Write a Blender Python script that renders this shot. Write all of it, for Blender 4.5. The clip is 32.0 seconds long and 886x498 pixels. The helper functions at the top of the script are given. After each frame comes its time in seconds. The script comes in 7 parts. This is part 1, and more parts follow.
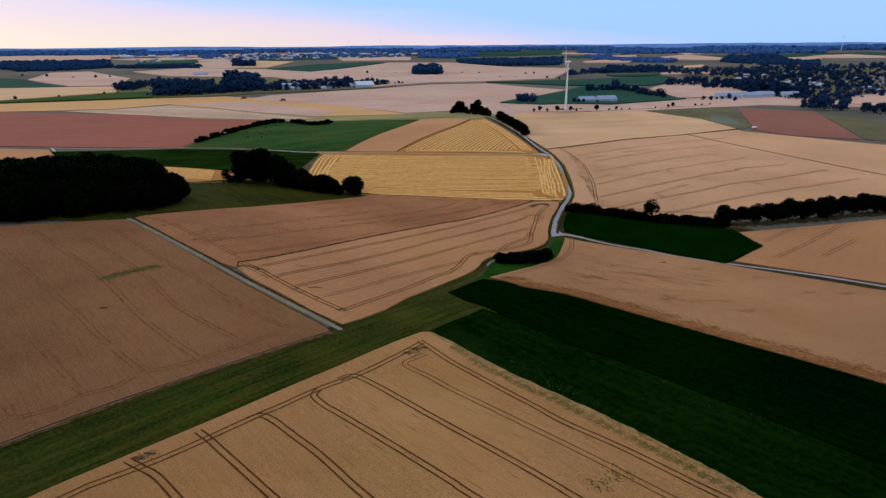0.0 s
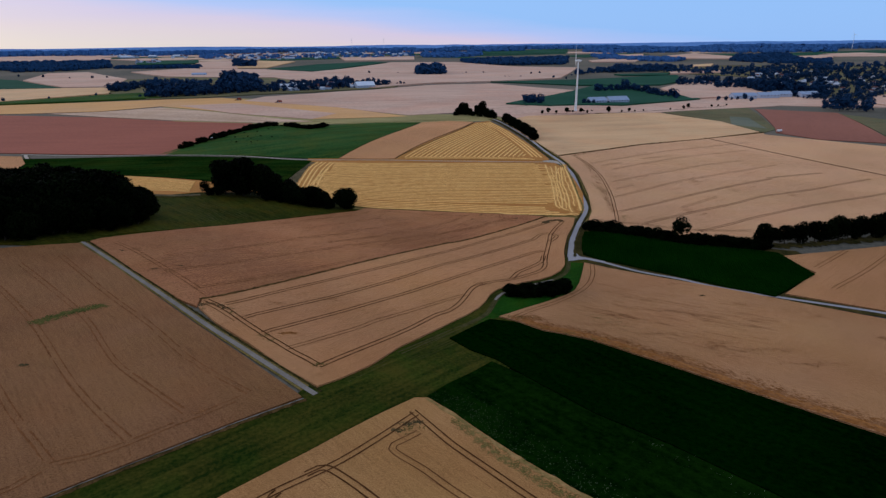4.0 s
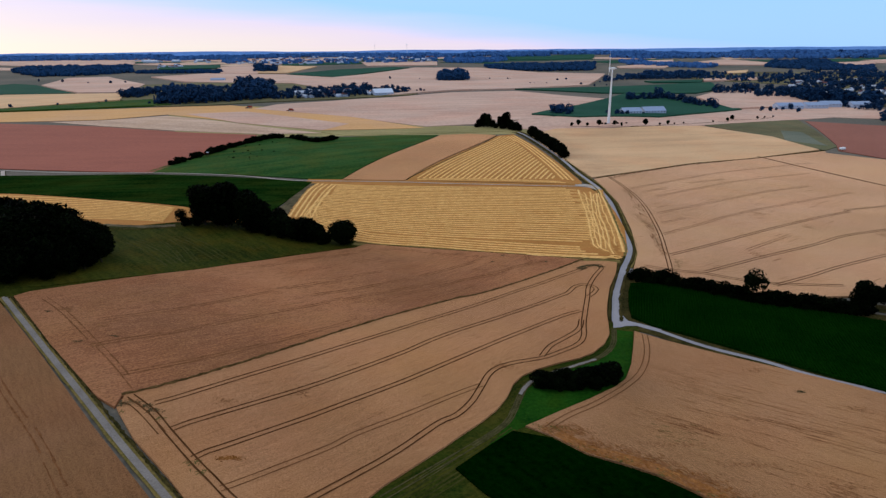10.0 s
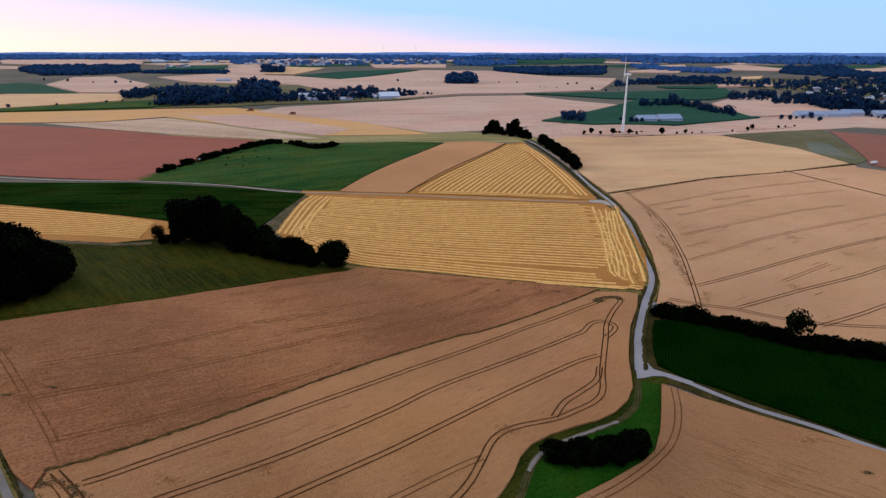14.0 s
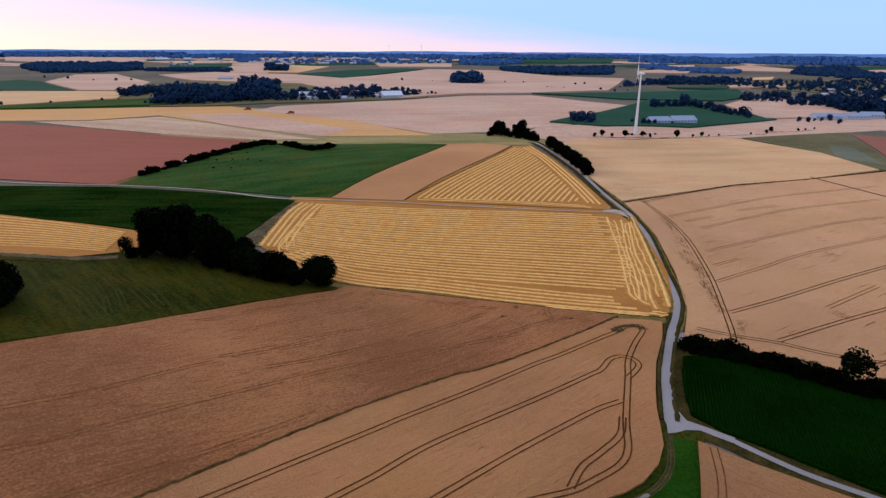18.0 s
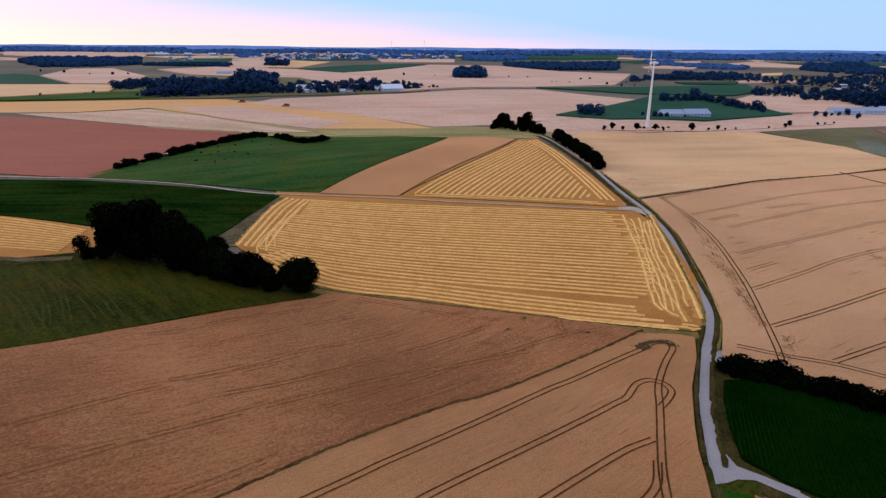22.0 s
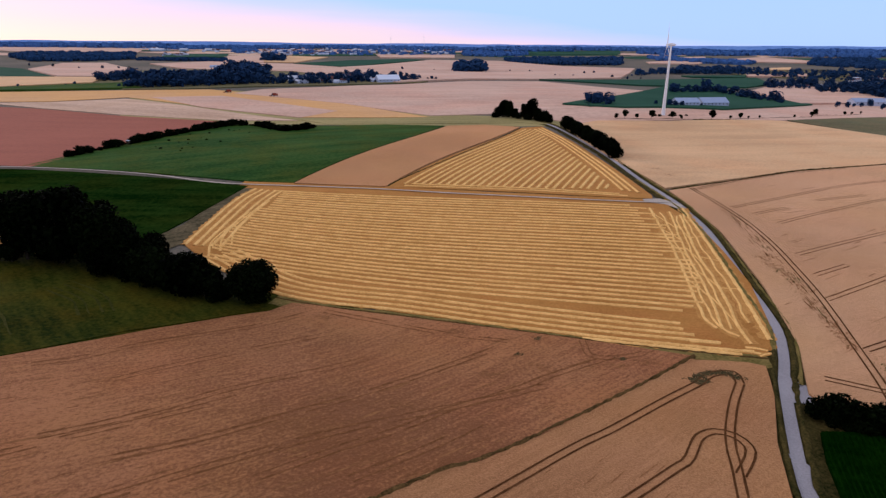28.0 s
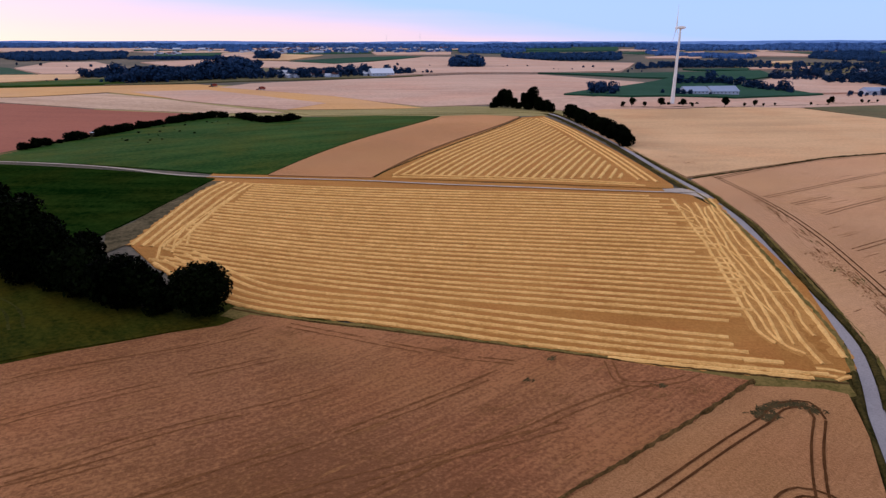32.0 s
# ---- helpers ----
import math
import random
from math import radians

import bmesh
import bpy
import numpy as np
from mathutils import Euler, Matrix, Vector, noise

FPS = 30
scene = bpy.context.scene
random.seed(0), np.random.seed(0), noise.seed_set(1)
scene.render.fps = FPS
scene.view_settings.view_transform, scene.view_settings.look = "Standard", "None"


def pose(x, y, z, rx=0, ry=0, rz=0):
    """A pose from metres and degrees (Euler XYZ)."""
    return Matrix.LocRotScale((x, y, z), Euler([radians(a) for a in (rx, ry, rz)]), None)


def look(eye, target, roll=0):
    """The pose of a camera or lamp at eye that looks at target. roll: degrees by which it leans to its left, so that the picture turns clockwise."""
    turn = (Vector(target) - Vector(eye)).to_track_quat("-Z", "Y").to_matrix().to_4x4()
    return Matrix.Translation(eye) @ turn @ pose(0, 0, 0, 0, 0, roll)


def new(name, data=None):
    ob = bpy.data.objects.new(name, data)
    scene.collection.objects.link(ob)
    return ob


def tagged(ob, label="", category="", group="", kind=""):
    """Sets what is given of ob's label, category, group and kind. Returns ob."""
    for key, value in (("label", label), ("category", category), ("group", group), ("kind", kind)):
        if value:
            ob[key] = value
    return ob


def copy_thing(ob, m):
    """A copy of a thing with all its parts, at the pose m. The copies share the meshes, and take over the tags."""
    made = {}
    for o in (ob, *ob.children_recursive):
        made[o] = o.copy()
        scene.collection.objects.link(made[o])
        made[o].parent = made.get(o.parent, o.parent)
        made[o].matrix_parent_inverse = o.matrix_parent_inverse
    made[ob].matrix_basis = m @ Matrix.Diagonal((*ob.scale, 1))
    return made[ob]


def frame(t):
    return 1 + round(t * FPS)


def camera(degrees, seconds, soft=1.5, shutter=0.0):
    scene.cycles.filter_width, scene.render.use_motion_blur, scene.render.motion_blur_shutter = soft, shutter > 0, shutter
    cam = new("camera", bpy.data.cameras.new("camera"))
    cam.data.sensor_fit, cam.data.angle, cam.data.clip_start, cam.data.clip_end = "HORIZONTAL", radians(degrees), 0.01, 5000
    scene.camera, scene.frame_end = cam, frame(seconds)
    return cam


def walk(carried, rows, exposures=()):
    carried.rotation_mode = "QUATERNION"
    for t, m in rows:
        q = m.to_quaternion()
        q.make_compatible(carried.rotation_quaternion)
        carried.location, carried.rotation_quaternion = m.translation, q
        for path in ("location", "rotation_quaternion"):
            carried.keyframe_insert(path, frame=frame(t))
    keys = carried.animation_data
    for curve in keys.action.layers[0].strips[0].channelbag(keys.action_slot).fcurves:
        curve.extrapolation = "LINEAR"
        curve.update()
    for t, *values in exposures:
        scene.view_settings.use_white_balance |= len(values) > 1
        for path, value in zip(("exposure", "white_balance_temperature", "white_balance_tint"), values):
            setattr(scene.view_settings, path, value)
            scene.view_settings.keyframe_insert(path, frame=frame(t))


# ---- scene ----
cam = camera(72.0, 32.0, 1.38)
PATH = [
    (0, (0.01, 0.0, 100.01), (0.07, 94.78, 68.11), -0.43),
    (0.5, (0.02, 5.71, 99.8), (0.04, 100.49, 67.9), -0.43),
    (1, (0.06, 11.52, 99.52), (0.05, 106.3, 67.64), -0.45),
    (1.5, (0.23, 17.39, 99.2), (0.18, 112.17, 67.3), -0.47),
    (2, (0.47, 23.4, 98.95), (0.32, 118.17, 67.05), -0.50),
    (2.5, (0.75, 29.42, 98.82), (0.51, 124.18, 66.89), -0.53),
    (3, (1.1, 35.38, 98.71), (0.77, 130.14, 66.76), -0.56),
    (3.5, (1.38, 41.22, 98.59), (0.92, 135.98, 66.64), -0.59),
    (5.5, (2.11, 65.45, 98.47), (1.01, 160.19, 66.47), -0.55),
    (6, (2.35, 71.39, 98.52), (1.0, 166.15, 66.62), -0.58),
    (6.5, (2.66, 77.22, 98.68), (0.88, 172.0, 66.84), -0.60),
    (7, (2.96, 83.01, 98.89), (0.71, 177.82, 67.18), -0.63),
    (7.5, (3.15, 88.79, 98.92), (0.49, 183.64, 67.35), -0.63),
    (8, (3.36, 94.69, 98.99), (0.38, 189.56, 67.53), -0.65),
    (8.5, (3.65, 100.39, 99.01), (0.32, 195.27, 67.6), -0.66),
    (9, (4.26, 105.85, 99.08), (0.6, 200.73, 67.7), -0.61),
    (9.5, (4.87, 110.99, 99.29), (0.96, 205.87, 67.96), -0.55),
    (10, (5.42, 115.88, 99.52), (1.26, 210.78, 68.28), -0.49),
    (10.5, (6.0, 120.55, 99.71), (1.58, 215.46, 68.53), -0.46),
    (11, (6.53, 125.05, 99.81), (1.89, 219.97, 68.69), -0.42),
    (11.5, (6.91, 129.48, 99.89), (2.09, 224.42, 68.86), -0.33),
    (12, (7.14, 133.84, 100.06), (2.15, 228.8, 69.1), -0.24),
    (12.5, (7.27, 138.1, 100.28), (2.16, 233.06, 69.35), -0.18),
    (13, (7.25, 142.13, 100.37), (2.07, 237.09, 69.45), -0.09),
    (13.5, (7.1, 146.18, 100.37), (1.85, 241.14, 69.48), -0.00),
    (14, (7.04, 150.56, 100.36), (1.72, 245.51, 69.46), 0.06),
    (14.5, (7.19, 155.18, 100.44), (1.8, 250.12, 69.52), 0.13),
    (16.5, (7.52, 172.78, 100.1), (1.71, 267.68, 69.11), 0.21),
    (17, (7.81, 177.05, 99.55), (1.88, 271.94, 68.58), 0.29),
    (17.5, (7.95, 181.28, 98.77), (1.93, 276.18, 67.81), 0.32),
    (18, (7.98, 185.42, 97.82), (1.88, 280.31, 66.85), 0.33),
    (18.5, (8.02, 189.46, 96.84), (1.85, 284.33, 65.84), 0.34),
    (19, (8.11, 193.61, 95.89), (1.89, 288.46, 64.85), 0.37),
    (19.5, (8.06, 197.69, 94.73), (1.79, 292.52, 63.61), 0.39),
    (20, (7.97, 201.87, 93.54), (1.7, 296.69, 62.38), 0.42),
    (20.5, (7.96, 206.16, 92.28), (1.64, 300.96, 61.08), 0.44),
    (21, (7.99, 210.53, 91.0), (1.62, 305.31, 59.75), 0.44),
    (21.5, (7.99, 214.97, 89.8), (1.56, 309.73, 58.49), 0.44),
    (22, (8.03, 219.26, 88.53), (1.52, 313.99, 57.19), 0.45),
    (22.5, (8.04, 223.57, 87.32), (1.45, 318.29, 55.96), 0.46),
    (23, (8.0, 227.8, 86.19), (1.35, 322.5, 54.75), 0.47),
    (23.5, (7.98, 231.95, 85.01), (1.33, 326.63, 53.53), 0.46),
    (24, (7.93, 236.03, 83.82), (1.25, 330.69, 52.29), 0.44),
    (24.5, (7.91, 240.2, 82.55), (1.17, 334.85, 50.99), 0.39),
    (25, (7.98, 244.33, 81.27), (1.16, 338.98, 49.72), 0.38),
    (25.5, (8.09, 248.31, 79.95), (1.25, 342.96, 48.39), 0.39),
    (27.5, (7.76, 264.14, 74.02), (1.14, 358.8, 42.45), 0.50),
    (28, (7.67, 268.83, 72.53), (1.09, 363.5, 41.0), 0.45),
    (28.5, (7.63, 273.35, 70.95), (1.18, 368.03, 39.4), 0.42),
    (29, (7.44, 277.73, 69.39), (1.05, 372.41, 37.84), 0.39),
    (29.5, (7.4, 282.09, 67.94), (1.08, 376.76, 36.36), 0.34),
    (30, (7.4, 286.39, 66.55), (1.11, 381.05, 34.93), 0.26),
    (30.5, (7.42, 290.62, 65.18), (1.14, 385.28, 33.55), 0.19),
    (31, (7.56, 294.79, 63.79), (1.29, 389.43, 32.12), 0.14),
    (31.5, (7.56, 298.85, 62.37), (1.25, 393.5, 30.7), 0.05),
    (32, (7.53, 302.78, 60.98), (1.19, 397.44, 29.37), -0.04),
]
EXPOSURES = [(0, -0.1, 5610, 3), (1, -0.3, 5420, 3), (3, -0.37, 5270, 4), (6, -0.37, 5240, 3), (7.5, -0.18, 5370, 1), (9, -0.06, 5400, 1), (11, 0.02, 5490, 2), (14, 0.04, 5650, 6), (24, 0.05, 5730, 12), (32, -0.01, 5880, 18)]
walk(cam, [(t, look(eye, target, roll)) for t, eye, target, roll in PATH], EXPOSURES)

# ---- world and light: just after sunset, glow ahead on one side ----
GLOW_AZIMUTH = -58.0
scene.view_settings.exposure = 0.0
world = bpy.data.worlds.new("dusk_sky")
scene.world = world
world.use_nodes = True
wn, wl = world.node_tree.nodes, world.node_tree.links
wn.clear()
w_out = wn.new("ShaderNodeOutputWorld")
w_bg = wn.new("ShaderNodeBackground")
w_sky = wn.new("ShaderNodeTexSky")
w_sky.sky_type = "NISHITA"
w_sky.sun_disc = False
w_sky.sun_elevation = radians(6.0)
w_sky.sun_rotation = radians(GLOW_AZIMUTH)
w_sky.altitude = 400.0
w_sky.dust_density = 0.6
w_sky.ozone_density = 2.0
w_bg.inputs["Strength"].default_value = 0.018
wl.new(w_sky.outputs[0], w_bg.inputs["Color"])
# thin high cloud: pale blue all over, with the pink and cream of the sunset low on one side
w_tc = wn.new("ShaderNodeTexCoord")
w_dot = wn.new("ShaderNodeVectorMath")
w_dot.operation = "DOT_PRODUCT"
w_dot.inputs[1].default_value = (math.sin(radians(GLOW_AZIMUTH)), math.cos(radians(GLOW_AZIMUTH)), -8.2)
w_noise = wn.new("ShaderNodeTexNoise")
w_noise.inputs["Scale"].default_value, w_noise.inputs["Detail"].default_value = 2.5, 4
w_stretch = wn.new("ShaderNodeMapping")
w_stretch.inputs["Scale"].default_value = (1, 1, 14)
w_add = wn.new("ShaderNodeMath")
w_add.operation = "MULTIPLY_ADD"
w_add.inputs[1].default_value = 0.25
w_ramp = wn.new("ShaderNodeValToRGB")
w_el = w_ramp.color_ramp.elements
w_el[0].position, w_el[0].color = 0.26, (0.445, 0.622, 0.955, 1)
w_el[1].position, w_el[1].color = 0.98, (0.99, 0.78, 0.665, 1)
for q, c in ((0.44, (0.64, 0.65, 0.92, 1)), (0.58, (0.90, 0.68, 0.78, 1)), (0.78, (0.98, 0.73, 0.70, 1))):
    w_el.new(q).color = c
w_bg2 = wn.new("ShaderNodeBackground")
w_bg2.inputs["Strength"].default_value = 1.0
w_sum = wn.new("ShaderNodeAddShader")
wl.new(w_tc.outputs["Generated"], w_dot.inputs[0])
wl.new(w_tc.outputs["Generated"], w_stretch.inputs["Vector"])
wl.new(w_stretch.outputs[0], w_noise.inputs["Vector"])
wl.new(w_noise.outputs["Fac"], w_add.inputs[0])
wl.new(w_dot.outputs["Value"], w_add.inputs[2])
wl.new(w_add.outputs[0], w_ramp.inputs["Fac"])
# unseen higher sky: a dull warm grey cloud added to warm the light
w_xyz = wn.new("ShaderNodeSeparateXYZ")
w_up = wn.new("ShaderNodeMapRange")
w_up.inputs["From Min"].default_value, w_up.inputs["From Max"].default_value = 0.06, 0.32
w_mix = wn.new("ShaderNodeMix")
w_mix.data_type = "RGBA"
w_mix.inputs[7].default_value = (0.74, 0.68, 0.70, 1)
wl.new(w_tc.outputs["Generated"], w_xyz.inputs[0])
wl.new(w_xyz.outputs["Z"], w_up.inputs["Value"])
wl.new(w_up.outputs["Result"], w_mix.inputs[0])
wl.new(w_ramp.outputs["Color"], w_mix.inputs[6])
wl.new(w_mix.outputs[2], w_bg2.inputs["Color"])
wl.new(w_bg.outputs[0], w_sum.inputs[0])
wl.new(w_bg2.outputs[0], w_sum.inputs[1])
wl.new(w_sum.outputs[0], w_out.inputs["Surface"])
sun = new("sun", bpy.data.lights.new("sun", "SUN"))
sun.data.energy = 0.8
sun.data.angle = radians(14)
sun.data.color = (1.0, 0.72, 0.56)
_a, _e = radians(GLOW_AZIMUTH), radians(14)
sun.matrix_world = look((math.sin(_a) * math.cos(_e) * 500, math.cos(_a) * math.cos(_e) * 500, math.sin(_e) * 500), (0, 0, 0))


# ---- materials ----
def surface(name, dark, light, large=0.02, fine=1.5, rough=0.9, bump=0.3, streak=None, sheen=0.0, shine=0.15, hue=None, ends=(0.56, 0.98), drift=None):
    """A matt surface: two colours mixed by noise at two scales, streaks along one direction, fine relief."""
    m = bpy.data.materials.new(name)
    m.use_nodes = True
    nt = m.node_tree
    nodes, links = nt.nodes, nt.links
    bsdf = nodes["Principled BSDF"]
    bsdf.inputs["Roughness"].default_value = rough
    bsdf.inputs["Specular IOR Level"].default_value = shine
    if sheen:
        bsdf.inputs["Sheen Weight"].default_value = sheen
        bsdf.inputs["Sheen Roughness"].default_value = 0.45
        bsdf.inputs["Sheen Tint"].default_value = (*(min(1.0, c * 1.8) for c in light), 1)
    tc = nodes.new("ShaderNodeTexCoord")
    n1, n2 = nodes.new("ShaderNodeTexNoise"), nodes.new("ShaderNodeTexNoise")
    n1.inputs["Scale"].default_value, n1.inputs["Detail"].default_value = large, 5
    n2.inputs["Scale"].default_value, n2.inputs["Detail"].default_value = fine, 4
    n2.inputs["Roughness"].default_value = 0.7
    links.new(tc.outputs["Object"], n1.inputs["Vector"])
    links.new(tc.outputs["Object"], n2.inputs["Vector"])
    add = nodes.new("ShaderNodeMath")
    add.operation = "MULTIPLY_ADD"
    add.inputs[1].default_value = 0.9
    links.new(n2.outputs["Fac"], add.inputs[0])
    half = nodes.new("ShaderNodeMath")
    half.operation = "MULTIPLY"
    half.inputs[1].default_value = 0.65
    links.new(n1.outputs["Fac"], half.inputs[0])
    links.new(half.outputs[0], add.inputs[2])
    value = add.outputs[0]
    if streak:
        turn, along, across, amount = streak
        mp = nodes.new("ShaderNodeMapping")
        mp.inputs["Rotation"].default_value = (0, 0, radians(-turn))
        mp.inputs["Scale"].default_value = (along, across, 1)
        n3 = nodes.new("ShaderNodeTexNoise")
        n3.inputs["Scale"].default_value, n3.inputs["Detail"].default_value = 1.0, 4
        rot = nodes.new("ShaderNodeMapping")
        rot.inputs["Rotation"].default_value = (0, 0, radians(-turn))
        links.new(tc.outputs["Object"], rot.inputs["Vector"])
        mp.inputs["Rotation"].default_value = (0, 0, 0)
        links.new(rot.outputs[0], mp.inputs["Vector"])
        links.new(mp.outputs[0], n3.inputs["Vector"])
        s = nodes.new("ShaderNodeMath")
        s.operation = "MULTIPLY_ADD"
        s.inputs[1].default_value = amount
        links.new(n3.outputs["Fac"], s.inputs[0])
        off = nodes.new("ShaderNodeMath")
        off.operation = "SUBTRACT"
        off.inputs[1].default_value = amount / 2
        links.new(value, off.inputs[0])
        links.new(off.outputs[0], s.inputs[2])
        value = s.outputs[0]
    ramp = nodes.new("ShaderNodeValToRGB")
    ramp.color_ramp.elements[0].position, ramp.color_ramp.elements[1].position = ends
    ramp.color_ramp.elements[0].color, ramp.color_ramp.elements[1].color = (*dark, 1), (*light, 1)
    links.new(value, ramp.inputs["Fac"])
    colour = ramp.outputs["Color"]
    if hue:
        n4 = nodes.new("ShaderNodeTexNoise")
        n4.inputs["Scale"].default_value, n4.inputs["Detail"].default_value = large * 3.0, 3
        shift = nodes.new("ShaderNodeMapping")
        shift.inputs["Location"].default_value = (310, 70, 20)
        links.new(tc.outputs["Object"], shift.inputs["Vector"])
        links.new(shift.outputs[0], n4.inputs["Vector"])
        soft = nodes.new("ShaderNodeMapRange")
        soft.inputs["From Min"].default_value, soft.inputs["From Max"].default_value = 0.42, 0.66
        links.new(n4.outputs["Fac"], soft.inputs["Value"])
        tint = nodes.new("ShaderNodeMix")
        tint.data_type, tint.blend_type = "RGBA", "MULTIPLY"
        tint.inputs[7].default_value = (*hue, 1)
        links.new(soft.outputs["Result"], tint.inputs[0])
        links.new(colour, tint.inputs[6])
        colour = tint.outputs[2]
    if drift:
        n5 = nodes.new("ShaderNodeTexNoise")
        n5.inputs["Scale"].default_value, n5.inputs["Detail"].default_value = large * 1.6, 4
        n5.inputs["Roughness"].default_value = 0.6
        move = nodes.new("ShaderNodeMapping")
        move.inputs["Location"].default_value = (90, 240, 60)
        links.new(tc.outputs["Object"], move.inputs["Vector"])
        links.new(move.outputs[0], n5.inputs["Vector"])
        part_of = nodes.new("ShaderNodeMapRange")
        part_of.inputs["From Min"].default_value, part_of.inputs["From Max"].default_value = 0.40, 0.68
        links.new(n5.outputs["Fac"], part_of.inputs["Value"])
        turn_to = nodes.new("ShaderNodeMix")
        turn_to.data_type, turn_to.blend_type = "RGBA", "MULTIPLY"
        turn_to.inputs[7].default_value = (*drift, 1)
        links.new(part_of.outputs["Result"], turn_to.inputs[0])
        links.new(colour, turn_to.inputs[6])
        colour = turn_to.outputs[2]
    links.new(colour, bsdf.inputs["Base Color"])
    if bump:
        b = nodes.new("ShaderNodeBump")
        b.inputs["Strength"].default_value = bump
        b.inputs["Distance"].default_value = 0.3
        links.new(n2.outputs["Fac"], b.inputs["Height"])
        links.new(b.outputs["Normal"], bsdf.inputs["Normal"])
    return m


def plain(name, colour, rough=0.6, metal=0.0, scale=3.0, vary=0.25):
    """Paint, metal, concrete: one colour with worn, slightly uneven patches."""
    d = tuple(c * (1 - vary) for c in colour)
    m = surface(name, d, colour, large=scale * 0.3, fine=scale * 3, rough=rough, bump=0.05)
    m.node_tree.nodes["Principled BSDF"].inputs["Metallic"].default_value = metal
    return m


def foliage(name, dark, light):
    """Leaves: random tone by leaf clump and by tree, dark ones for crown shade."""
    m = bpy.data.materials.new(name)
    m.use_nodes = True
    nodes, links = m.node_tree.nodes, m.node_tree.links
    bsdf = nodes["Principled BSDF"]
    bsdf.inputs["Roughness"].default_value = 0.7
    bsdf.inputs["Specular IOR Level"].default_value = 0.01
    geo, info = nodes.new("ShaderNodeNewGeometry"), nodes.new("ShaderNodeObjectInfo")
    mix = nodes.new("ShaderNodeMath")
    mix.operation = "MULTIPLY_ADD"
    mix.inputs[1].default_value = 0.6
    half = nodes.new("ShaderNodeMath")
    half.operation = "MULTIPLY"
    half.inputs[1].default_value = 0.4
    links.new(info.outputs["Random"], half.inputs[0])
    links.new(geo.outputs["Random Per Island"], mix.inputs[0])
    links.new(half.outputs[0], mix.inputs[2])
    ramp = nodes.new("ShaderNodeValToRGB")
    ramp.color_ramp.elements[0].color, ramp.color_ramp.elements[1].color = (*dark, 1), (*light, 1)
    ramp.color_ramp.elements[0].position = 0.3
    links.new(mix.outputs[0], ramp.inputs["Fac"])
    links.new(ramp.outputs["Color"], bsdf.inputs["Base Color"])
    return m


def grain(name, dark, light, turn, large=0.012, sheen=0.85, streak=0.25, fine=2.4):
    """A standing or cut grain crop, drilled in rows that run at an angle."""
    return surface(name, dark, light, large, fine, 0.9, 1.0, (turn, 0.10, 1.3, streak), sheen, 0.1, (1.0, 0.93, 0.88), (0.645, 0.895), (0.93, 0.95, 0.80))


